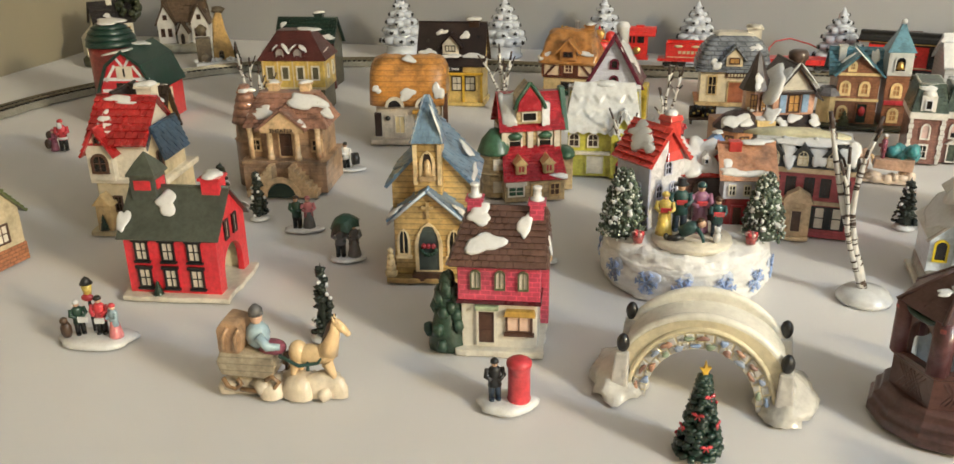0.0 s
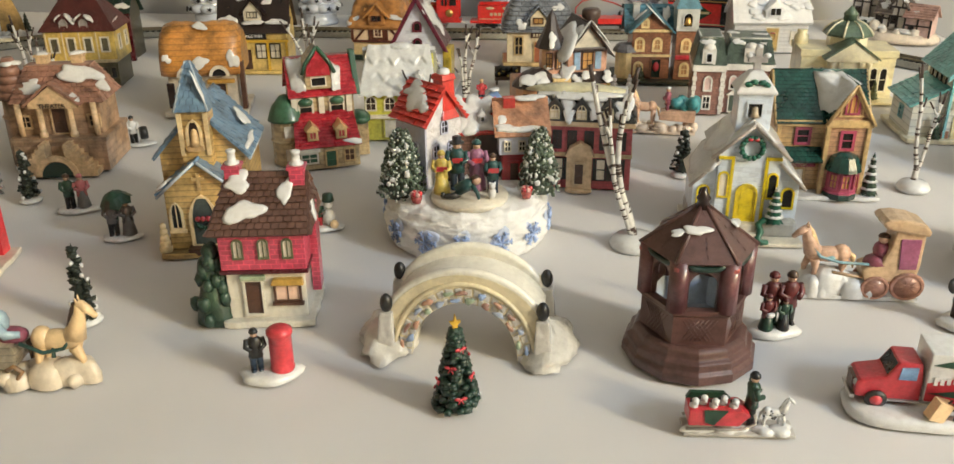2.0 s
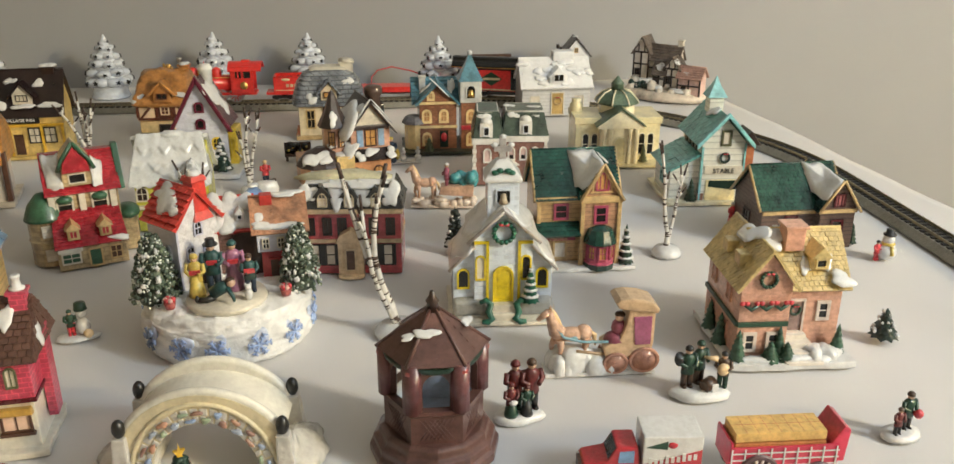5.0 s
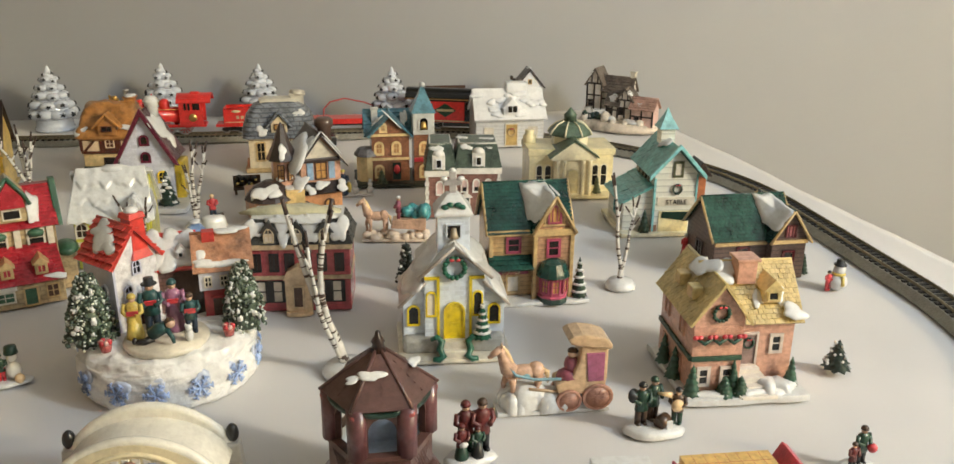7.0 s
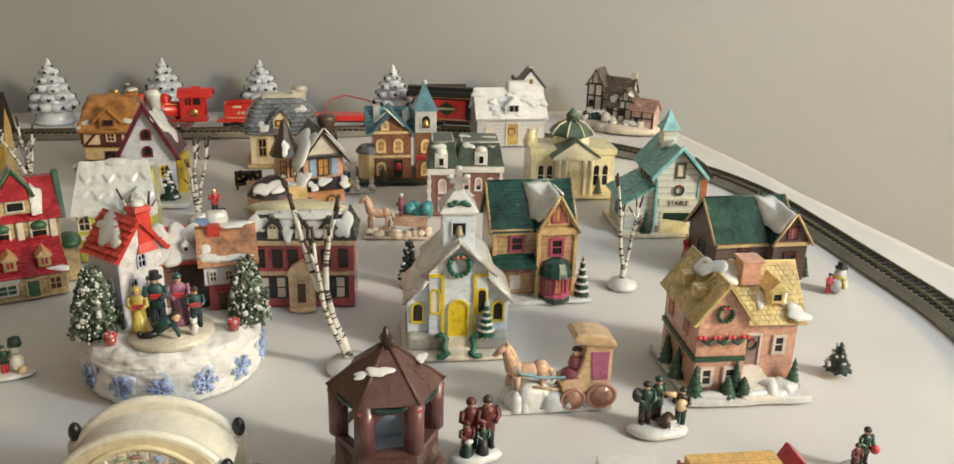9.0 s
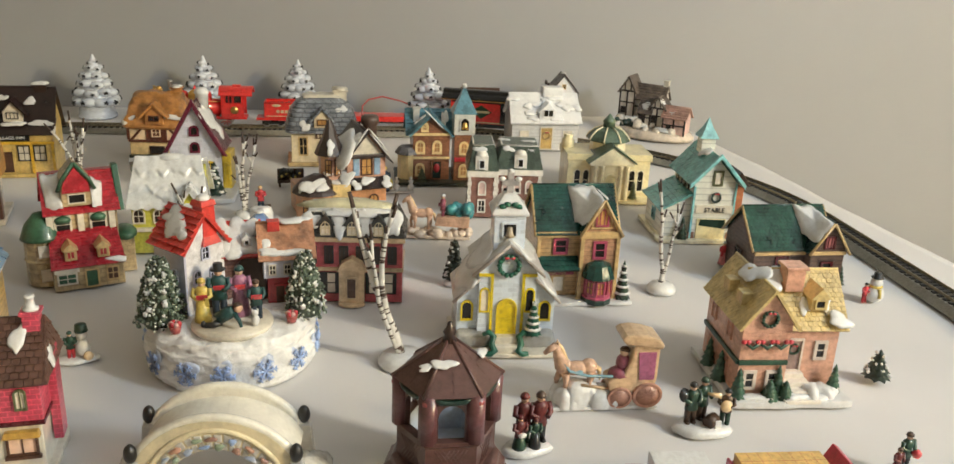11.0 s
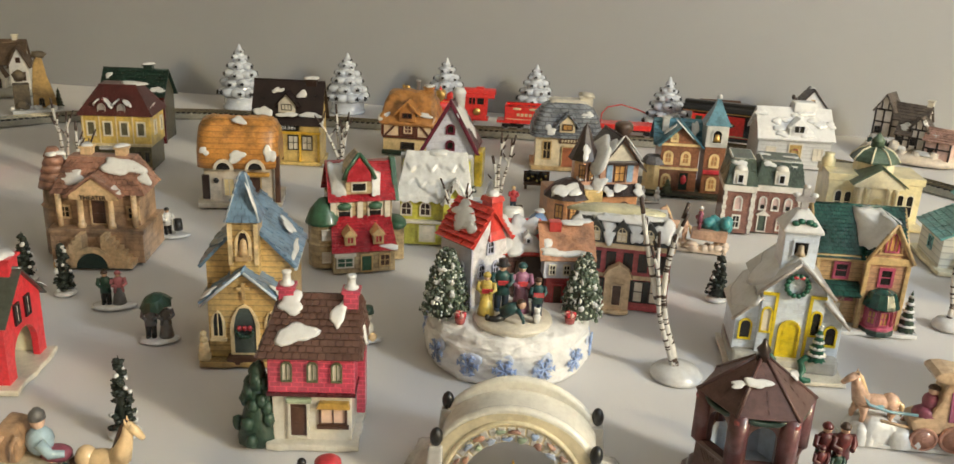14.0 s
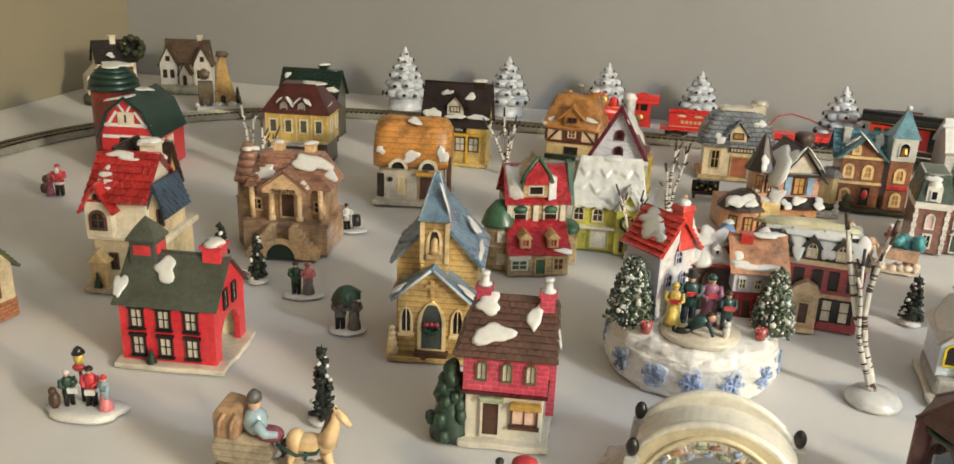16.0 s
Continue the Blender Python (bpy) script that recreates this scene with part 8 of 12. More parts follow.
    g = G()
    bush(g, x + 0.9, 0.0, 0.3, 0.85, 4.2, 6, 12)
    tr = part("snowy_fir", g, LEAF, t)
    g = G()
    for i in range(5):
        g.lathe([(0.9 - 0.15 * i, 1.0 + 0.7 * i), (0.75 - 0.14 * i, 1.15 + 0.7 * i), (0.3, 1.2 + 0.7 * i)], 9, x + 0.9, 0.0)
    part("fir_snow", g, SNOW, tr)
    g = G()
    g.lathe([(0.7, 0), (0.8, 2.2), (0.7, 4.4), (0, 4.5)], 14, -x - 0.5, 3.0)
    part("barrel", g, BROWN, t)


def town_house():
    t, w = site("brick_town_house", (23.56, 77.25), (32.67, 74.30), "red brick ceramic town house with dark mansard and cream entrance")
    x = w / 2
    brick = paint("town_brick", (0.38, 0.06, 0.07), 0.45, 0.2, 0.3, pattern="bricks", size=0.3, joint=0.75)
    dark = paint("mansard_slate", (0.055, 0.055, 0.05), 0.35, 0.3)
    buff = paint("buff_stone", (0.46, 0.34, 0.21), 0.45)
    g = G()
    g.box(-x, x, 0, 5.4, 0, 6.6)
    wall = part("wall", g.bevel(0.06), brick, t)
    g = G()
    g.box(-x - 0.25, x + 0.25, -0.25, 5.6, 6.2, 6.7)
    g.box(-x - 0.1, x + 0.1, -0.12, 5.4, 3.2, 3.6)
    part("cornice", g.bevel(0.06), buff, t)
    hip_roof(t, -x - 0.2, x + 0.2, -0.2, 5.6, 6.7, 8.9, 0.9, 1.2, dark, 5, 13, 0.12, SNOW)
    g = G()
    g.patch((-0.6, 2.8, 9.0), (1, 0, 0), (0, 1, 0), 3.6, 1.6, 0.5, 3)
    part("roof_snow", g, paint("yellowish_snow", (0.62, 0.58, 0.38), 0.5), t)
    for u in (-2.5, 0.0, 2.5):
        g = G()
        g.box(u - 0.65, u + 0.65, -0.1, 1.5, 6.8, 8.0)
        g.prism([(u - 0.95, 7.8), (u + 0.95, 7.8), (u, 9.0)], -0.2, 1.8)
        dm = part("dormer", g.bevel(0.06), dark, t)
        window(dm, face(u, -0.12), 0, 6.9, 0.95, 1.4, CREAM, PALE, "gothic", 0.12, (1, 1))
    for u in (-3.8, -2.2, -0.8, 0.8, 2.2, 3.8):
        window(wall, FRONT, u, 4.0, 0.9, 1.8, BLACK, DARK_BROWN, fw=0.1, bars=(1, 0))
    for u in (-3.5, -2.0, 2.0, 3.5):
        window(wall, FRONT, u, 0.9, 0.95, 2.2, BLACK, PALE, fw=0.1, bars=(0, 1))
        for s in (-1, 1):
            g = G(FRONT)
            g.box(u + s * 0.62 - 0.13, u + s * 0.62 + 0.13, -0.12, 0.02, 0.9, 3.1)
            part("shutter", g, BLACK, wall)
    g = G()
    g.box(-1.2, 1.2, -1.0, 0.2, 0, 3.6)
    g.prism([(-1.4, 3.5), (1.4, 3.5), (1.0, 4.3), (0, 4.9), (-1.0, 4.3)], -1.1, 0.2)
    g.lathe([(1.3, 0), (1.3, 0.35)], 16, 0, -0.9, squash=0.5)
    por = part("entrance", g.bevel(0.08), buff, t)
    door(por, face(0, -1.0), 0, 0.7, 1.1, 2.3, BROWN, buff)
    snow(t, ((-1.25, 0.2, 8.0), (1, 0, 0), (0, 1, 1.8), 0.75, 1.3, 0.4, 181), ((1.25, 0.2, 8.0), (1, 0, 0), (0, 1, 1.8), 0.75, 1.3, 0.4, 182), ((3.9, 0.3, 8.0), (1, 0, 0), (0, 1, 1.8), 0.8, 1.3, 0.4, 183), ((-3.9, 0.3, 8.1), (1, 0, 0), (0, 1, 1.8), 0.8, 1.0, 0.4, 184), ((0.4, 0.6, 8.9), (1, 0, 0), (0, 1, 0.6), 3.4, 0.5, 0.3, 185))


def white_church():
    t, w = site("white_church", (34.43, 63.49), (42.62, 61.09), "white ceramic church with yellow trim, wreath and square belfry", "church")
    x = w / 2
    white = paint("church_white", (0.72, 0.79, 0.88), 0.3, 0.03, 0.4, pattern="bricks", size=0.42, joint=0.95)
    edge = paint("roof_edge", (0.3, 0.26, 0.23), 0.45, 0.4)
    yellow = paint("bright_yellow", (0.74, 0.56, 0.01), 0.35, 0.12)
    green = paint("garland_green", (0.01, 0.16, 0.09), 0.4)
    slab(t, -x - 0.4, x + 0.4, -1.6, 6.2, 0.35, IVORY, 16)
    for s in (-1, 1):
        g = G()
        g.box(min(s * 1.2, s * (x + 0.1)), max(s * 1.2, s * (x + 0.1)), -0.4, 5.9, 0.2, 1.8)
        part("stone_plinth", g.bevel(0.6, 4), STONE, t)
    D = 5.8
    nave = gable_walls(t, -2.5, 2.5, 0, D, 7.6, 9.7, white, "y", 0.3)
    ais = {}
    for s in (-1, 1):
        g = G()
        g.prism([(s * 2.4, 1.6), (s * x, 1.6), (s * x, 4.9), (s * 2.4, 6.6)], 0.5, D - 0.2)
        ais[s] = part("aisle", g.bevel(0.06), white, t)
    for p in (((-x - 0.4, D + 0.2, 4.7), (-x - 0.4, 0, 4.7), (-2.3, 0, 6.9), (-2.3, D + 0.2, 6.9)), ((x + 0.4, 0, 4.7), (x + 0.4, D + 0.2, 4.7), (2.3, D + 0.2, 6.9), (2.3, 0, 6.9)), ((-3.1, D + 0.3, 7.3), (-3.1, -0.5, 7.3), (0, -0.5, 10.1), (0, D + 0.3, 10.1)), ((3.1, -0.5, 7.3), (3.1, D + 0.3, 7.3), (0, D + 0.3, 10.1), (0, -0.5, 10.1))):
        g = G()
        q = [Vector(v) for v in p]
        n = (q[1] - q[0]).cross(q[3] - q[0]).normalized() * 0.3
        low = [g.v(v - n) for v in q]
        top = [g.v(v) for v in q]
        g.f(top)
        g.f(low[::-1])
        for i in range(4):
            g.f([low[i], low[(i + 1) % 4], top[(i + 1) % 4], top[i]])
        rs = part("roof_slope", g.bevel(0.1), paint("roof_frost", (0.64, 0.62, 0.58), 0.4, 0.2), t)
        g = G()
        c = (q[0] + q[1] + q[2] + q[3]) / 4
        up = (q[3] - q[0] + q[2] - q[1]) / 2
        c += up * 0.05
        g.patch(c - n * 0.1, q[1] - q[0], up, (q[1] - q[0]).length * 0.48, up.length * 0.49, 0.2, int(p[0][0] * 7) + 40, 26)
        part("roof_snow", g, SNOW, rs)
    for s in (-1, 1):
        g = G()
        g.tube([(s * 3.1, -0.55, 7.15), (0, -0.55, 9.95)], 0.15, 6)
        part("roof_edge", g, edge, t)
        g = G()
        g.tube([(s * (x + 0.4), -0.1, 4.5), (s * 2.4, -0.1, 6.7)], 0.13, 6)
        part("roof_edge", g, edge, t)
    g = G()
    g.box(-1.35, 1.35, 0.8, 3.5, 8.6, 12.2)
    tow = part("belfry", g.bevel(0.1), white, t)
    window(tow, face(0, 0.8), 0, 10.2, 1.3, 1.3, white, PANE, fw=0.12, bars=(0, 0))
    g = G()
    g.lathe([(0.45, 10.3), (0.3, 10.6), (0.22, 11.1), (0, 11.2)], 10, 0, 0.72)
    part("bell", g, paint("bell_bronze", (0.3, 0.24, 0.16), 0.35), tow)
    g = G()
    g.lathe([(2.25, 12.1), (2.25, 12.35), (1.6, 13.0), (0.8, 13.7), (0.4, 13.8)], 4, 0, 2.15, False, math.pi / 4)
    cap = part("belfry_roof", g.bevel(0.2), SNOW, tow)
    g = G()
    for i, (u, z) in enumerate(((-0.7, 12.9), (-0.3, 13.1), (0.3, 13.1), (0.7, 12.9))):
        g.ball(u, 0.75 + 0.1 * abs(u), z, 0.35, 0.2, 0.22, 7, 0.4, i)
    part("holly", g, green, cap)
    g = G()
    g.box(-0.28, 0.28, 1.9, 2.3, 13.6, 15.6)
    g.box(-0.75, 0.75, 1.89, 2.31, 14.4, 14.9)
    cr = part("cross", g.bevel(0.06), paint("cross_grey", (0.3, 0.28, 0.27), 0.5), t)
    g = G()
    for u, z in ((0, 15.65), (-0.7, 14.95), (0.7, 14.95)):
        g.ball(u, 2.1, z, 0.32, 0.28, 0.22, 8)
    part("cross_snow", g, SNOW, cr)
    wreath(nave, face(0, -0.1), 0, 8.0, 0.85, green)
    door(nave, FRONT, 0, 1.6, 1.8, 3.3, yellow, yellow, "arch")
    for s in (-1, 1):
        g = G(FRONT)
        g.box(s * 1.35 - 0.12, s * 1.35 + 0.12, -0.16, 0.02, 1.7, 7.2)
        g.box(min(s * 1.35, s * 2.5), max(s * 1.35, s * 2.5), -0.16, 0.02, 6.95, 7.2)
        part("yellow_trim", g, yellow, nave)
        window(nave, FRONT, s * 1.95, 3.6, 0.9, 2.3, yellow, PANE if s > 0 else IVORY, "arch", 0.14, (0, 0))
        window(ais[s], face(0, 0.5), s * 3.4, 2.6, 1.1, 1.9, yellow, PANE, "arch", 0.16, (0, 0))
    g = G()
    for s in (-1, 1):
        g.tube([(s * 2.0, -0.7, 1.8), (s * 1.5, -0.8, 2.05), (s * 1.1, -0.9, 1.7), (s * 1.3, -1.15, 1.1), (s * 1.0, -1.5, 0.6), (s * 1.4, -1.7, 0.4), (s * 1.9, -1.7, 0.45)], [0.2, 0.27, 0.3, 0.3, 0.32, 0.28, 0.2], 8)
    part("garland", g, green, t)
    g = G()
    g.box(-1.0, 1.0, -1.5, 0.1, 0.3, 1.0)
    g.box(-1.0, 1.0, -0.9, 0.1, 0.9, 1.6)
    part("steps", g.bevel(0.1), IVORY, t)
    g = G()
    bush(g, 2.3, -0.6, 1.7, 0.8, 3.3, 5, 14)
    tr = part("snowy_fir", g, green, t)
    g = G()
    for i in range(5):
        g.lathe([(0.82 - 0.15 * i, 2.35 + 0.55 * i), (0.66 - 0.14 * i, 2.5 + 0.55 * i), (0.2, 2.6 + 0.55 * i)], 9, 2.3, -0.6)
    part("fir_snow", g, SNOW, tr)


def blue_church():
    t, w = site("tan_church", (-8.53, 66.97), (-2.26, 66.56), "tan moulded ceramic church with blue tiled roof and tall spire", "church")
    x = w / 2
    tan = paint("church_tan", (0.52, 0.35, 0.13), 0.4, 0.4, 0.3, pattern="boards", size=0.5, joint=0.62)
    trim = paint("church_trim", (0.6, 0.46, 0.26), 0.4, 0.45)
    blue = paint("dusty_blue_tile", (0.11, 0.185, 0.27), 0.3, 0.55, 0.7, 120)
    slab(t, -x - 0.4, x + 0.2, -0.8, 9, 0.5, tan, 17)
    nave = gable_walls(t, -x - 0.1, x + 0.3, 2.0, 9, 8.0, 11.4, tan, "y")
    gable_roof(t, -x - 0.1, x + 0.3, 2.0, 9, 8.0, 11.6, blue, "y", 0.45, 9, 12, 0.15)
    por = gable_walls(t, -x + 0.3, x - 0.3, 0, 3, 5.6, 7.8, tan, "y", 0.2, "porch_wall")
    gable_roof(t, -x + 0.3, x - 0.3, 0, 3, 5.6, 7.9, blue, "y", 0.5, 5, 5, 0.14)
    g = G()
    g.box(-1.15, 1.15, 0.8, 3.1, 7.0, 11.9)
    tow = part("tower", g.bevel(0.08), tan, t)
    g = G()
    b = [(-1.25, 0.65), (1.25, 0.65), (1.25, 3.25), (-1.25, 3.25)]
    for i in range(4):
        p, q = b[i], b[(i + 1) % 4]
        g.slope((*p, 11.7), (*q, 11.7), (0.12 * q[0], 1.95 + 0.12 * (q[1] - 1.95), 15.4), (0.12 * p[0], 1.95 + 0.12 * (p[1] - 1.95), 15.4), 7, 4, 0.13)
    part("spire", g, blue, tow)
    for s in (-1, 1):
        g = G()
        g.tube([(s * 1.28, 0.63, 11.75), (s * 0.15, 1.8, 15.45)], 0.1, 6)
        part("frosted_hip", g, paint("frost_blue", (0.5, 0.57, 0.64), 0.4, 0.5), tow)
        g = G()
        g.box(s * 1.0 - 0.18, s * 1.0 + 0.18, 0.62, 0.9, 8.2, 11.6)
        part("corner_pilaster", g.bevel(0.05), trim, tow)
        g = G()
        g.tube([(s * (x + 0.2), -0.5, 5.15), (s * 0.1, -0.5, 8.0)], 0.13, 6)
        part("frosted_verge", g, PAINTS["frost_blue"], por)
    g = G()
    g.tube([(x + 0.75, 1.5, 7.55), (x + 0.75, 9.4, 7.55)], 0.14, 6)
    part("frosted_eave", g, PAINTS["frost_blue"], nave)
    window(tow, face(0, 0.8), 0, 8.6, 1.3, 2.5, trim, DARK_BROWN, "gothic", 0.26, (0, 0))
    # this part is the statue in the tower niche, no bell
    g = G()
    g.lathe([(0.45, 9.0), (0.35, 9.4), (0.25, 10.2), (0, 10.4)], 10, 0, 0.72)
    g.box(-0.6, 0.6, 0.4, 0.8, 8.6, 9.0)
    part("bell", g, paint("niche_figure", (0.4, 0.27, 0.13), 0.45, 0.5), tow)
    door(por, FRONT, 0, 0.6, 2.3, 4.6, paint("dull_teal_door", (0.1, 0.13, 0.12), 0.4), trim, "gothic", 0.3)
    g = G(FRONT)
    for i in range(7):
        a = math.pi * (1.1 + 0.8 * i / 6)
        g.ball(0.6 * math.cos(a), -0.3, 3.0 + 0.6 * math.sin(a), 0.2, n=6)
    wr = part("wreath", g, GREEN, por)
    g = G(FRONT)
    for u in (-0.4, 0, 0.4):
        g.ball(u, -0.35, 3.2, 0.24, n=7)
    part("berries", g, BOW, wr)
    g = G(FRONT)
    g.box(-0.12, 0.12, -0.25, 0.02, 5.6, 7.0)
    g.box(-0.5, 0.5, -0.25, 0.02, 6.4, 6.65)
    part("cross", g, TAN, por)
    for s in (-1, 1):
        window(por, FRONT, s * 2.1, 2.2, 1.1, 2.4, trim, PANE, "gothic", 0.2, (1, 0), 0.2)
    g = G()
    g.box(-1.4, 1.4, -0.9, 0.1, 0.2, 0.8)
    part("steps", g.bevel(0.08), BROWN, t)
    g = G()
    for i in range(5):
        g.ball(-x - 0.1, -0.3, 0.7 + 0.5 * i, 0.55 - 0.07 * i, n=8, rough=0.2, seed=i)
    part("bush", g, trim, t)
    snow(t, ((x - 0.3, 0.0, 6.1), (1, 0, -0.7), (0, 1, 0), 0.9, 0.5, 0.3, 193), ((-x + 0.4, 0.0, 6.1), (1, 0, 0.7), (0, 1, 0), 0.8, 0.5, 0.3, 194), ((x - 0.4, 6.4, 9.6), (1, 0, -1), (0, 1, 0), 0.9, 0.8, 0.3, 195), ((0.75, 0.85, 13.6), (0.35, 0, -1), (0, 1, 0), 1.3, 0.3, 0.2, 196), ((x + 0.4, 4.4, 8.2), (0.6, 0, -0.6), (0, 1, 0), 0.3, 2.2, 0.2, 197))


def brick_shop():
    t, w = site("brick_and_plaster_shop", (-2.47, 54.56), (3.03, 53.94), "white and red-brick ceramic house with brown shingled roof and fir tree", "house")
    x = w / 2
    brick = paint("shop_brick", (0.4, 0.045, 0.08), 0.45, 0.25, 0.4, pattern="bricks", size=0.36, joint=1.35)
    shingle = paint("brown_shingle", (0.17, 0.085, 0.06), 0.45, 0.2)
    plaster = paint("shop_plaster", (0.7, 0.66, 0.56), 0.4, 0.1)
    slab(t, -x - 0.3, x + 0.3, -0.5, 5.2, 0.5, plaster, 18)
    g = G()
    g.box(-x + 0.1, x - 0.1, 0.1, 4.6, 0.3, 4.4)
    low = part("lower_wall", g.bevel(0.1), plaster, t)
    g = G()
    g.box(-x - 0.1, x + 0.1, -0.15, 4.8, 4.1, 7.2)
    up = part("upper_wall", g.bevel(0.08), brick, t)
    g = G()
    g.box(-x - 0.2, x + 0.2, -0.3, 4.9, 4.0, 4.3)
    part("ledge", g.bevel(0.06), MAROON, t)
    g = G()
    A, B, C, D = (-x - 0.6, -0.7, 7.0), (x + 0.5, -0.7, 7.0), (x + 0.3, 2.3, 10.4), (-x + 0.6, 2.3, 10.4)
    g.slope(A, B, C, D, 10, 12, 0.14)
    g.slope((x + 0.5, 5.3, 7.0), (-x - 0.6, 5.3, 7.0), (-x + 0.6, 2.4, 10.4), (x + 0.3, 2.4, 10.4), 10, 12, 0.14)
    g.slope((-x - 0.6, 5.3, 7.0), (-x - 0.6, -0.7, 7.0), (-x + 0.6, 2.3, 10.4), (-x + 0.6, 2.4, 10.4), 8, 8, 0.14)
    g.slope((x + 0.5, -0.7, 7.0), (x + 0.5, 5.3, 7.0), (x + 0.3, 2.4, 10.4), (x + 0.3, 2.3, 10.4), 8, 8, 0.14)
    part("roof", g, shingle, t)
    F = face(0, -0.15)
    for u, k in ((-1.6, "arch"), (0.1, "arch"), (1.7, "arch")):
        window(up, F, u, 5.1, 0.75, 1.5, paint("moss_frame", (0.16, 0.17, 0.08), 0.4), PALE, k, 0.12, (1, 0))
    L = face(0, 0.1)
    door(low, L, -0.9, 0.7, 1.4, 2.8, BROWN, plaster)
    g = G(L)
    g.box(-1.7, 0.0, -0.45, 0.02, 3.5, 3.85)
    part("door_hood", g.bevel(0.1), paint("grey_green_hood", (0.25, 0.3, 0.2), 0.4), low)
    window(low, L, 1.4, 1.7, 1.9, 1.4, BROWN, paint("peach_pane", (0.6, 0.42, 0.32), 0.4), fw=0.16, bars=(1, 0), sill=0.2)
    g = G(L)
    g.prism([(0.3, 3.1), (2.6, 3.1), (2.5, 3.6), (0.5, 3.6)], -0.5, 0.02)
    part("awning", g.bevel(0.1), paint("ochre_awning", (0.42, 0.25, 0.05), 0.4), low)
    chimney(t, -x + 0.9, 2.4, 9.4, 11.0, 1.0, brick, SNOW, True)
    chimney(t, x - 0.3, 2.0, 9.2, 11.0, 1.0, brick, SNOW, True)
    g = G()
    g.box(x, x + 0.6, 2.2, 3.6, 1.4, 8.0)
    part("chimney_breast", g.bevel(0.06), brick, t)
    k = 3.4 / 3.0
    snow(t, ((-1.0, 0.3, 8.35), (1, 0, 0), (0, 1, k), 1.25, 0.75, 0.3, 201), ((-x + 1.3, 1.7, 9.9), (1, 0, 0), (0, 1, k), 0.9, 0.7, 0.35, 202), ((1.7, 1.2, 9.4), (1, 0, 0), (0, 1, k), 0.45, 0.95, 0.28, 203), ((x + 0.6, 1.4, 8.0), (0.2, 0, -1), (0, 1, 0), 0.7, 0.5, 0.3, 204))
    g = G()
    rnd = random.Random(2)
    for i in range(60):
        v = rnd.random() ** 0.8
        a = rnd.uniform(0, 6.28)
        r = 1.5 * (1 - v) + 0.15
        g.ball(-x - 1.0 + r * math.cos(a), 0.9 + r * math.sin(a), 0.5 + 5.0 * v, 0.42, 0.42, 0.55, 6, 0.35, i)
    g.lathe([(1.5, 0.1), (1.4, 0.8), (0.3, 5.4)], 10, -x - 1.0, 0.9)
    part("fir_tree", g, paint("shop_fir", (0.035, 0.085, 0.05), 0.45, 0.4), t)


def green_cottage():
    t, w = site("green_roof_cottage", (-51.04, 70.57), (-43.80, 67.95), "small tan ceramic cottage with moss green tiled roof", "cottage")
    x = w / 2
    brick = paint("cottage_brick", (0.33, 0.13, 0.06), 0.45, pattern="bricks", size=0.35)
    wall = gable_walls(t, -x, x, 0, 4.4, 5.0, 7.4, CREAM, "x", 1.6)
    g = G()
    g.box(-x - 0.1, x + 0.1, -0.15, 4.5, 0, 1.7)
    part("plinth", g.bevel(0.08), brick, t)
    gable_roof(t, -x, x, 0, 4.4, 5.0, 7.6, paint("moss_tile", (0.13, 0.16, 0.06), 0.4, 0.3), "x", 0.5, 8, 11, 0.15)
    window(wall, FRONT, 1.4, 2.2, 1.2, 1.8, BROWN, PALE)
    door(wall, FRONT, -1.2, 0.2, 1.5, 3.4, BROWN, IVORY)
    window(wall, face(x, 2.2, 90), 0, 2.2, 1.4, 1.8, BROWN, PALE)


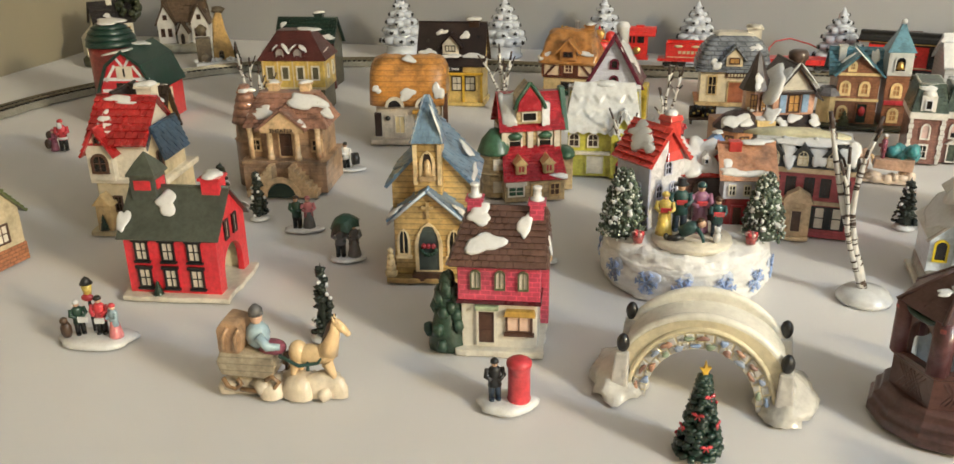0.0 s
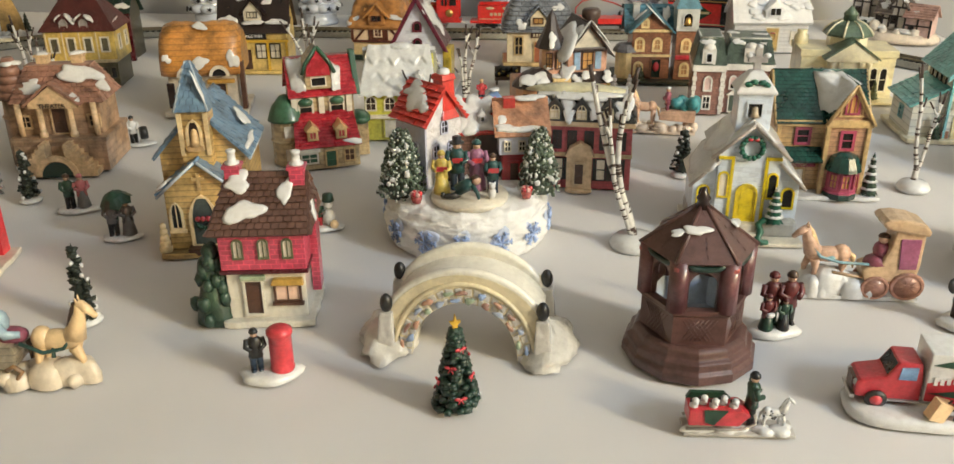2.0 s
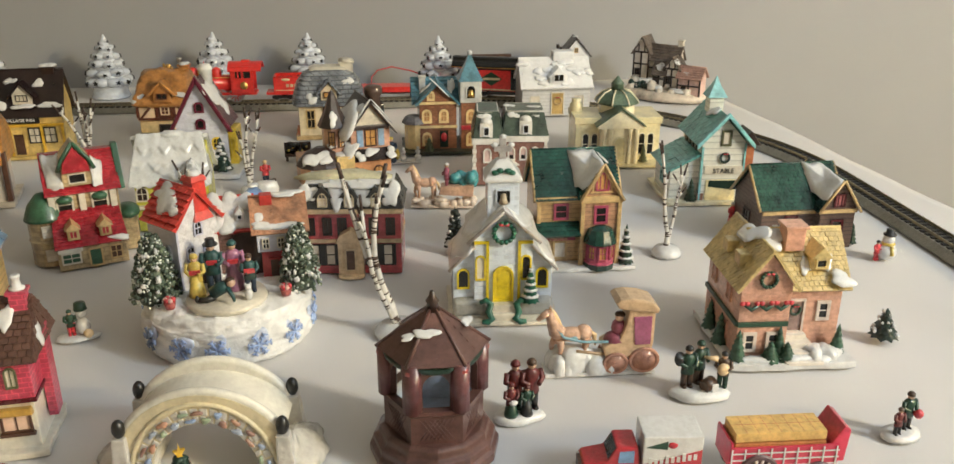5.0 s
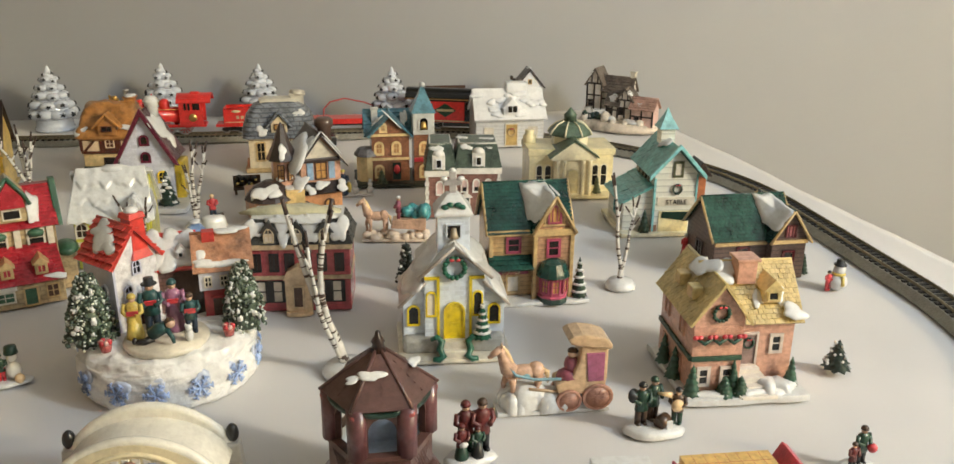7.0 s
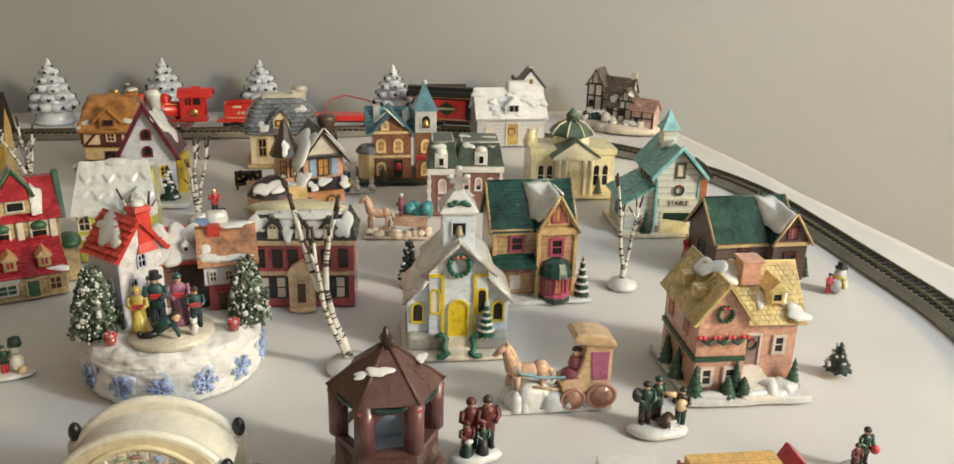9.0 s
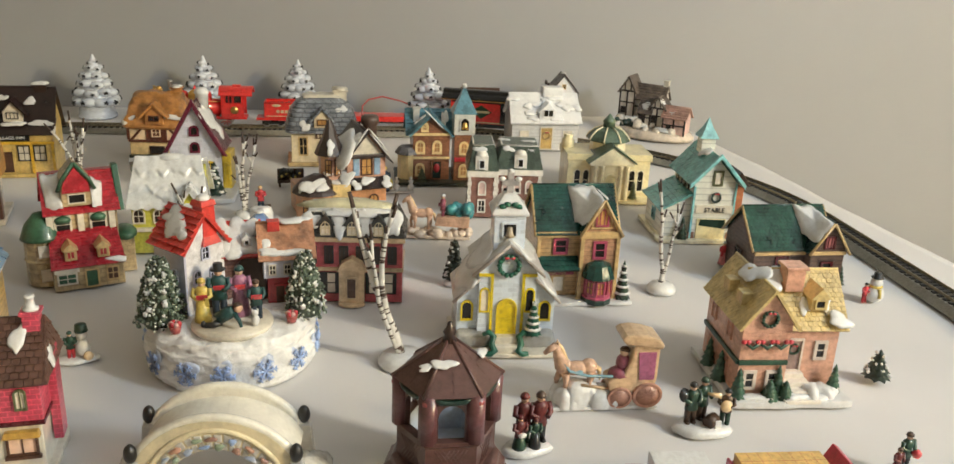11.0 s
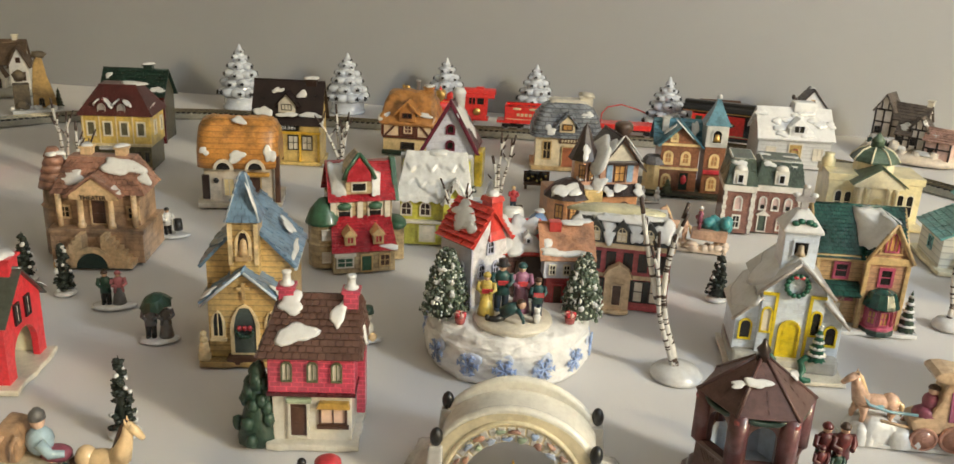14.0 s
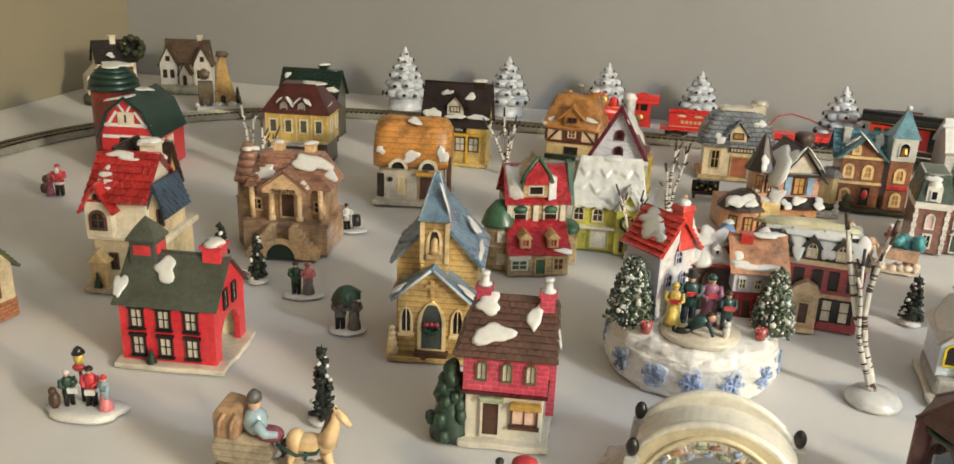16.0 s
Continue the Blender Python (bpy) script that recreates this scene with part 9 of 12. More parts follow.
def back_left_cottages():
    t, w = site("white_farmhouse", (-73.74, 161.32), (-67.17, 165.94), "white cast cottage with black roof and a round tree", "cottage")
    x = w / 2
    roof = paint("black_roof", (0.025, 0.02, 0.02), 0.45)
    ground = paint("mossy_ground", (0.1, 0.1, 0.05), 0.7, 0.4, 0.9)
    g = G()
    g.lathe([(x + 1.5, 0), (x + 1.6, 1.2), (x + 0.6, 2.2), (0, 2.4)], 22, 0, 2.6, squash=0.7)
    part("mound", g, ground, t)
    wl = gable_walls(t, -x + 1.2, x, 1, 5.5, 8.0, 11.2, IVORY, "x", 1.8)
    gable_roof(t, -x + 1.2, x, 1, 5.5, 8.0, 11.3, roof, "x", 0.4, 7, 10, 0.12)
    lw = G()
    lw.prism([(-x - 0.8, 1.8), (-x + 1.3, 1.8), (-x + 1.3, 7.2), (-x - 0.8, 5.0)], 1.2, 5.2)
    part("lean_to", lw.bevel(0.06), IVORY, t)
    for u in (-0.6, 1.2, 3.0):
        window(wl, face(0, 1), u, 5.4, 1.0, 1.4, TAN, PANE)
        window(wl, face(0, 1), u, 2.6, 1.0, 1.4, TAN, PANE)
    chimney(t, 0.6, 3.2, 10.4, 12.4, 1.0, IVORY)
    g = G()
    rnd = random.Random(8)
    g.tube([(x - 0.4, 1.6, 2), (x - 0.2, 1.6, 8)], [0.5, 0.3], 7)
    for i in range(60):
        a, b = rnd.uniform(0, 6.28), rnd.uniform(-1, 1)
        r = 1.9 * (1 - b * b) ** 0.5
        g.ball(x - 0.2 + r * math.cos(a), 1.8 + r * math.sin(a), 10 + 2.0 * b, 0.6, n=6, rough=0.4, seed=i)
    part("tree", g, paint("dusty_leaf", (0.06, 0.075, 0.03), 0.7, 0.4), t)
    snow(t, ((-0.4, 0.9, 9.0), (1, 0, 0), (0, 1, 1.4), 0.7, 0.5, 0.25, 5))

    t, w = site("twin_gable_cottage", (-67.06, 176.60), (-57.28, 177.40), "white twin-gabled cast cottage with thatched roof and garden", "cottage")
    x = w / 2
    t.scale.z = 1.12
    thatch = paint("brown_thatch", (0.16, 0.1, 0.06), 0.6, 0.3, 0.6)
    g = G()
    g.lathe([(x + 1.2, 0), (x + 1.2, 0.8), (x, 1.4), (0, 1.5)], 22, 0, 1.6, squash=0.6)
    part("mound", g, paint("garden_grey", (0.3, 0.29, 0.24), 0.7, 0.3, 0.8), t)
    white = paint("cottage_white", (0.74, 0.72, 0.68), 0.5, 0.2)
    wl = gable_walls(t, -x + 1, x - 0.6, 1.5, 5.5, 5.6, 8.8, white, "x", 1.0)
    gable_roof(t, -x + 1, x - 0.6, 1.5, 5.5, 5.6, 9.0, thatch, "x", 0.4, 6, 9, 0.12)
    for u in (-3.2, 3.5):
        gw = gable_walls(t, u - 1.7, u + 1.7, 0.4, 3.5, 5.2, 8.0, white, "y", 1.0, "gable_wall")
        gable_roof(t, u - 1.7, u + 1.7, 0.4, 3.5, 5.2, 8.2, thatch, "y", 0.35, 5, 5, 0.12)
        window(gw, face(u, 0.4), 0, 5.6, 0.8, 0.9, BROWN, PANE)
        for du in (-0.7, 0.7):
            window(gw, face(u, 0.4), du, 2.6, 0.8, 1.5, BROWN, PANE)
    pw = gable_walls(t, -0.9, 1.1, -0.4, 2, 3.6, 5.2, white, "y", 1.0, "porch_wall")
    gable_roof(t, -0.9, 1.1, -0.4, 2, 3.6, 5.3, thatch, "y", 0.3, 3, 3, 0.1)
    door(pw, face(0.1, -0.4), 0, 1.1, 1.1, 2.3, DARK_BROWN, IVORY, "arch")
    chimney(t, 2.6, 3.8, 8.4, 10.0, 0.9, IVORY)
    g = G()
    for i in range(12):
        g.ball(-x + 0.4 + 0.2 * math.sin(i * 3), 1.0 + 0.2 * (i % 3), 1.2 + 0.4 * i, 0.7 - 0.03 * i, n=7, rough=0.4, seed=i)
    part("hedge", g, DARK_GREEN, t)

    t, w = site("ruined_chapel", (-54.56, 160.42), (-47.12, 163.01), "orange cast stone chapel ruin with a gable tower on snow", "chapel")
    x = w / 2
    ochre = paint("ochre_stone", (0.4, 0.25, 0.08), 0.6, 0.35, 0.8)
    dark = paint("weathered_stone", (0.2, 0.15, 0.09), 0.6, 0.4, 0.8)
    slab(t, -x, x, -1.0, 5, 0.8, SNOW, 20)
    g = G()
    g.prism([(-0.6, 0.6), (3.2, 0.6), (3.0, 3.0), (2.0, 6.4), (1.6, 9.4), (0.6, 9.6), (0.0, 8.2), (-0.5, 4.0)], 1.0, 3.6)
    wl = part("gable_tower", g.bevel(0.25), ochre, t)
    window(wl, face(0.8, 1.0), 0, 1.0, 1.0, 1.6, dark, PANE, "arch")
    g = G()
    g.ball(1.0, 2.2, 9.8, 1.3, 1.3, 0.7, 8, 0.5, 3)
    g.ball(-2.4, 1.6, 6.4, 1.1, 1.1, 1.0, 8, 0.4, 4)
    part("stone_cap", g, dark, t)
    g = G()
    g.box(-x + 0.4, -0.9, 0.6, 3.2, 0.6, 5.0)
    g.ball(-2.2, 0.4, 1.4, 1.2, 0.8, 0.9, 8, 0.5, 5)
    part("side_wall", g.bevel(0.3), dark, t)
    shrub(t, x - 0.4, 2.6, 0.5, 0.9, 3.6, PAINTS["dusty_leaf"], 5, 3)
    g = G()
    rnd = random.Random(6)
    for i in range(12):
        g.ball(rnd.uniform(-x, x), rnd.uniform(-0.6, 1), 0.9, 0.5, n=6, rough=0.4, seed=i)
    part("snow_lumps", g, SNOW, t)


def rear_cottage():
    t, w = site("brown_roof_cottage", (80.46, 144.05), (87.04, 142.39), "white ceramic cottage with brown snowy roof against the wall", "cottage")
    t.scale = (0.72, 0.7, 0.92)
    x = w / 2
    wl = gable_walls(t, -x, x, 0, 5, 7.6, 10.6, WHITE, "y")
    gable_roof(t, -x, x, 0, 5, 7.6, 10.8, DARK_BROWN, "y", 0.5, 6, 6, 0.13)
    window(wl, FRONT, 0, 5.2, 2.6, 1.6, TAN, PANE, bars=(2, 0))
    window(wl, FRONT, 0, 8.0, 1.0, 1.0, TAN, PANE)
    door(wl, FRONT, 0, 0.2, 1.6, 3.2, BROWN, TAN)
    snow(t, ((0.9, 0.6, 10.0), (1, 0, -0.9), (0, 1, 0), 0.9, 0.9, 0.3, 3), ((0, 2.4, 10.9), (1, 0, 0), (0, 1, 0), 0.6, 0.6, 0.3, 4))
    g = G()
    for i in range(14):
        g.ball(-x - 0.8 + 0.5 * math.sin(i * 2.3), 1.0 + 0.5 * math.cos(i * 1.7), 0.8 + 0.65 * i, 0.9 - 0.03 * i, n=7, rough=0.4, seed=i)
    part("hedge", g, DARK_BROWN, t)


firehouse()
red_roof_house()
barn()
theatre()
yellow_house()
green_house()
thatched_cottage()
village_inn()
toy_shop()
yellow_cottage()
white_house()
tudor_cottage()
bank()
turret_house()
victorian()
mansard_house()
courthouse()
white_cottage()
tudor_cluster()
wooden_box()
stable()
cabin()
pink_house()
tan_house()
town_house()
white_church()
blue_church()
brick_shop()
green_cottage()
back_left_cottages()
rear_cottage()


# ---- large ornaments ----
def music_box():
    t = spot("music_box", 16.09, 67.77, -4, "round white snow-covered musical ornament with carol singers and houses", "music box")
    R = 6.8
    g = G()
    rows = []
    n = 150
    prof = [(0.97, 0.0), (1.0, 0.3), (1.01, 0.7), (1.02, 1.2), (1.02, 1.7), (1.01, 2.2), (1.0, 2.7), (0.99, 3.1), (0.97, 3.4), (0.94, 3.75), (0.88, 4.05), (0.8, 4.2), (0.68, 4.27), (0.5, 4.3), (0.2, 4.35)]
    prof = [(a[0] + (b[0] - a[0]) * f / 3, a[1] + (b[1] - a[1]) * f / 3) for a, b in zip(prof, prof[1:]) for f in range(3)] + [prof[-1]]
    for k, z in prof:
        row = []
        for i in range(n):
            a = 2 * math.pi * i / n
            p = Vector((math.cos(a), math.sin(a), z * 0.5))
            d = 1 + 0.035 * noise.noise(p * 3.1) + 0.025 * noise.noise(p * 8.0) + 0.012 * noise.noise(p * 19.0)
            zz = z + (0.34 * noise.noise(p * 4.0) + 0.16 * noise.noise(p * 11.0) if z > 3 else 0)
            row.append(g.v((R * k * d * math.cos(a), R * k * d * math.sin(a), zz)))
        rows.append(row)
    for a, b in zip(rows, rows[1:]):
        for i in range(n):
            g.f([a[i], a[(i + 1) % n], b[(i + 1) % n], b[i]], True)
    g.f(rows[0][::-1])
    g.f(rows[-1])
    drum = part("drum", g, paint("drum_snow", (0.8, 0.79, 0.77), 0.55, 0.12, 1.4, 190, coat=0.25), t)
    ice = paint("ice_blue", (0.6, 0.66, 0.8), 0.4, 0.4)
    deep = paint("flake_blue", (0.27, 0.36, 0.58), 0.4, 0.5)
    for a in (-150, -122, -98, -72, -46, -18, 12, 165):
        g = G()
        rr = math.radians(a)
        g.m = pose(R * 1.045 * math.cos(rr), R * 1.045 * math.sin(rr), 1.75, 90, 0, a + 90)
        for i in range(6):
            b = math.pi * i / 3
            c, s = math.cos(b), math.sin(b)
            g.tube([(0, 0, 0.0), (0.95 * c, 0.95 * s, 0.0)], 0.1, 5)
            for f in (0.45, 0.75):
                for side in (-1, 1):
                    e = b + side * 0.9
                    g.tube([(f * c, f * s, 0.0), (f * c + 0.3 * math.cos(e), f * s + 0.3 * math.sin(e), 0.0)], 0.07, 5)
        flake = part("snowflake", g, deep, drum)
        g = G(pose(R * 1.01 * math.cos(rr), R * 1.01 * math.sin(rr), 1.75, 90, 0, a + 90))
        g.patch((0, 0, -0.1), (1, 0, 0), (0, 1, 0), 0.95, 0.95, 0.22, int(a) + 300, 20)
        part("blue_ground", g, ice, flake)
    g = G()
    g.lathe([(3.1, 4.1), (3.2, 4.35), (3.1, 4.6), (0, 4.6)], 32, 0.0, -2.9)
    part("turntable", g, IVORY, t)
    grey = paint("stucco_grey", (0.5, 0.49, 0.5), 0.6, 0.6, 1.5, 200)
    lilac = paint("stucco_lilac", (0.36, 0.37, 0.46), 0.5, 0.15)
    redt = paint("coral_tile", (0.46, 0.035, 0.025), 0.35, 0.25)
    brick = paint("little_brick", (0.22, 0.12, 0.1), 0.5, 0.25, 0.4, pattern="bricks", size=0.3)
    tw = gable_walls(t, -1.9, 1.9, -1.9, 1.9, 10.2, 12.2, grey, "y", 4.0, "tower_wall")
    tw.matrix_basis = pose(-3.0 * U, 1.6 * U, 0, 0, 0, 38)
    g = G(face(-1.9, 0, -90))
    g.box(-1.9, 1.9, -0.1, 0.1, 4.2, 10.0)
    part("lilac_wall", g, lilac, tw)
    gable_roof(tw, -1.9, 1.9, -1.9, 1.9, 10.1, 12.5, redt, "y", 0.4, 7, 7, 0.2)
    g = G()
    g.lathe([(1.3, 9.9), (0.95, 10.6), (0.85, 13.0), (1.05, 13.1), (0.9, 13.5), (0, 13.6)], 4, 0.6, -1.3, False, math.pi / 4)
    part("chimney_tower", g.bevel(0.05), redt, tw)
    for u, z in ((-0.9, 6.8), (0.7, 6.8), (0.0, 8.7)):
        window(tw, face(0, -1.9), u, z, 0.8, 1.25, lilac, PANE, "arch", 0.12)
    for u in (-0.8, 0.7):
        window(tw, face(-2.0, 0, -90), u, 7.0, 0.8, 1.2, lilac, PANE, "arch", 0.12)
    door(tw, face(0, -1.9), 0.2, 4.2, 1.1, 2.0, BROWN, grey, "arch")
    g = G()
    for q, (a, b, r) in enumerate(((-0.9, 0.2, 1.35), (-1.25, -0.8, 0.75), (-0.7, 1.0, 0.7))):
        g.patch((a - 0.1, b, 12.5 + 1.26 * a + 0.2), (0, 1, 0), (-1, 0, -1.26), r, 0.85 * r, 0.22, 211 + q, 26)
    part("tower_snow", g, SNOW, tw)
    g = G()
    g.ball(0.6, -1.3, 13.6, 0.55, 0.55, 0.4, 9, 0.2)
    part("tower_snow", g, SNOW, tw)
    b = gable_walls(t, -0.8, 2.6, 1.6, 5.0, 8.2, 9.4, brick, "x", 4.0, "rear_wall")
    g = G()
    g.slope((-1.0, 1.2, 8.2), (3.0, 1.2, 8.2), (2.8, 3.6, 10.7), (-0.8, 3.6, 10.7), 5, 7, 0.12, 0.25)
    rr = part("rear_roof", g, redt, t)
    for q in range(6):
        g = G()
        g.patch((-0.3 + 0.95 * (q % 3), 1.85 + 1.05 * (q // 3), 8.95 + 1.09 * (q // 3)), (1, 0, 0), (0, 1, 1.04), 1.0, 1.0, 0.34, 330 + q)
        part("roof_snow", g, SNOW, rr)
    g = G()
    g.prism([(1.1, 9.0), (1.9, 9.0), (1.9, 9.7), (1.5, 10.15), (1.1, 9.7)], 1.5, 2.8)
    dm = part("dormer", g.bevel(0.05), SNOW, rr)
    window(dm, face(1.5, 1.5), 0, 9.2, 0.42, 0.5, grey, PANE, fw=0.08, bars=(0, 0))
    window(b, face(0, 1.6), 1.0, 6.2, 0.9, 1.4, BROWN, PANE)
    g = G()
    g.prism([(2.0 + 1.5 * math.cos(math.pi * i / 10), 4.2 + 2.6 + 1.5 * math.sin(math.pi * i / 10)) for i in range(11)] + [(0.5, 4.2), (3.5, 4.2)], 1.3, 1.55)
    part("dark_arch", g, paint("passage_brown", (0.06, 0.035, 0.025), 0.6), t)
    g = G()
    g.prism([(3.0, 4.0), (6.4, 4.0), (6.4, 7.0), (3.0, 7.0)], 0.0, 4.0)
    lw = part("red_shop", g.bevel(0.08), paint("shop_red", (0.33, 0.03, 0.035), 0.4), t)
    uw = gable_walls(t, 2.7, 6.6, -0.3, 4.0, 8.8, 10.2, paint("upper_lilac", (0.46, 0.47, 0.54), 0.5, 0.35), "x", 6.8, "upper_wall")
    gable_roof(t, 2.7, 6.6, -0.3, 4.0, 8.8, 10.9, paint("copper_glitter", (0.4, 0.19, 0.1), 0.3, 0.6, 1.6, 330), "x", 0.4, 1, 1, 0.06)
    for u in (3.4, 4.6, 5.8):
        window(uw, face(0, -0.3), u, 7.1, 0.6, 0.95, IVORY, PANE, fw=0.1)
    door(lw, FRONT, 4.0, 4.2, 1.0, 2.0, BROWN, PAINTS["shop_red"])
    g = G()
    g.box(3.2, 4.2, 1.2, 2.2, 10.0, 11.2)
    part("chimney", g.bevel(0.06), redt, t)
    g = G()
    g.box(2.2, 3.4, 4.2, 5.2, 8.6, 10.0)
    bh = part("bird_house", g.bevel(0.05), paint("mustard", (0.5, 0.33, 0.05), 0.4), t)
    g = G()
    g.lathe([(1.25, 9.9), (1.1, 10.2), (0, 11.3)], 4, 2.8, 4.7, False, math.pi / 4)
    part("bird_house_roof", g, paint("sky_blue_tile", (0.15, 0.25, 0.45), 0.35), bh)
    snow(t, ((3.4, -0.1, 9.0), (1, 0, 0), (0, 1, 0.75), 1.1, 0.4, 0.45, 214), ((5.2, -0.2, 8.95), (1, 0, 0), (0, 1, 0.75), 1.2, 0.3, 0.4, 217), ((3.0, 0.8, 9.7), (1, 0, 0), (0, 1, 0.75), 0.5, 0.9, 0.4, 218), ((5.4, 1.7, 11.05), (1, 0, 0), (0, 1, 0.2), 1.2, 0.5, 0.35, 215), ((2.8, 4.5, 11.1), (1, 0, 0), (0, 1, 0), 0.5, 0.5, 0.3, 216))
    frost = paint("frosted_fir", (0.13, 0.18, 0.12), 0.55, 0.5)
    for cx, cy, r, h, seed in ((-5.4, -1.2, 1.95, 5.4, 1), (5.9, -1.4, 1.7, 5.2, 2)):
        rnd = random.Random(seed)
        g = G()
        g.lathe([(r * 0.7, 4.0), (r * 0.75, 6.0), (r * 0.2, 4 + h * 0.9)], 10, cx, cy)
        for i in range(640):
            v = rnd.random()
            a = rnd.uniform(0, 6.283)
            rr = r * (1 - 0.75 * v ** 1.6) * rnd.uniform(0.85, 1.05)
            p = (cx + rr * math.cos(a), cy + rr * math.sin(a), 4.1 + h * v)
            g.k = 1 if rnd.random() < 0.55 else 0
            g.ball(*p, rnd.uniform(0.09, 0.17) * (0.75 if g.k else 1.3), n=5, rough=0.6, seed=i)
        for i in range(11):
            a = rnd.uniform(3.6, 5.8)
            v = rnd.uniform(0.15, 0.85)
            rr = r * (1 - 0.75 * v ** 1.6)
            g.k = 2
            g.ball(cx + rr * math.cos(a), cy + rr * math.sin(a), 4.1 + h * v, rnd.uniform(0.12, 0.26), 0.2, rnd.uniform(0.16, 0.3), 9, 0.9, i)
        part("frosted_tree", g, [frost, paint("frost_white", (0.5, 0.53, 0.48), 0.5), SNOW], t)
    skin = paint("doll_skin", (0.5, 0.32, 0.22), 0.5)
    cols = {"doll_yellow": (0.5, 0.4, 0.14), "doll_teal": (0.02, 0.1, 0.1), "doll_plum": (0.22, 0.09, 0.15), "doll_navy": (0.025, 0.05, 0.09), "doll_black": (0.015, 0.015, 0.015), "doll_brown": (0.1, 0.05, 0.025)}
    P = {k: paint(k, c, 0.45) for k, c in cols.items()}
    for x, y, h, coat, legs, hat, skirt, th in (
        (-2.2, -2.6, 3.7, "doll_yellow", "doll_yellow", "doll_yellow", True, False),
        (-0.9, -1.9, 4.4, "doll_teal", "doll_navy", "doll_black", False, True),
        (0.7, -1.9, 4.3, "doll_plum", "doll_plum", "doll_teal", True, False),
        (1.9, -2.9, 3.4, "doll_teal", "doll_navy", "doll_brown", False, False),
    ):
        g = G()
        figure(g, x, y, 4.6, h, 0, 1, 2, 3, skirt, x * 6, tall_hat=th)
        g.k = 4
        g.m = pose(x, y - 0.62, 4.6 + h * 0.6, 25, 0, 0)
        g.box(-0.42, 0.42, -0.05, 0.05, -0.22, 0.22)
        part("singer_figurine", g, [P[coat], P[legs], P[hat], skin, BOW], t)
    g = G()
    g.tube([(-1.0, -3.9, 5.25), (-0.3, -4.1, 5.75), (0.2, -4.3, 6.0)], [0.5, 0.55, 0.42], 10)
    g.tube([(0.1, -4.5, 5.9), (0.5, -4.9, 5.3), (0.6, -5.0, 4.85)], [0.2, 0.17, 0.12], 7)
    g.k = 1
    g.ball(0.45, -4.5, 6.25, 0.36, n=9)
    g.k = 2
    g.ball(0.4, -4.4, 6.42, 0.38, 0.38, 0.28, 9)
    g.k = 3
    g.tube([(-0.9, -4.0, 5.0), (-1.5, -4.2, 4.85), (-2.1, -4.1, 4.85)], [0.34, 0.26, 0.22], 7)
    g.ball(-2.2, -4.1, 4.95, 0.22, 0.2, 0.3, 7)
    part("kneeling_figurine", g, [P["doll_teal"], skin, P["doll_brown"], P["doll_black"]], t)
    g = G()
    g.ball(1.7, -4.4, 5.1, 0.34, 0.34, 0.55, 8)
    g.ball(1.7, -4.55, 5.75, 0.27, n=8)
    for s in (-1, 1):
        g.ball(1.7 + s * 0.2, -4.5, 5.95, 0.09, 0.09, 0.16, 6)
    part("dog_figurine", g, SNOW, t)
    for x, y in ((-4.3, -3.6), (4.6, -3.4)):
        g = G()
        g.lathe([(0.36, 4.2), (0.48, 4.8)], 10, x, y)
        pl = part("red_planter", g, paint("planter_red", (0.26, 0.05, 0.045), 0.5), t)
        for i in range(6):
            g = G()
            g.ball(x + 0.3 * math.cos(i), y + 0.3 * math.sin(i), 4.95, 0.22, n=6, rough=0.4, seed=i)
            part("flower", g, paint("pale_flower", (0.5, 0.3, 0.27), 0.5) if i % 2 else BOW, pl)


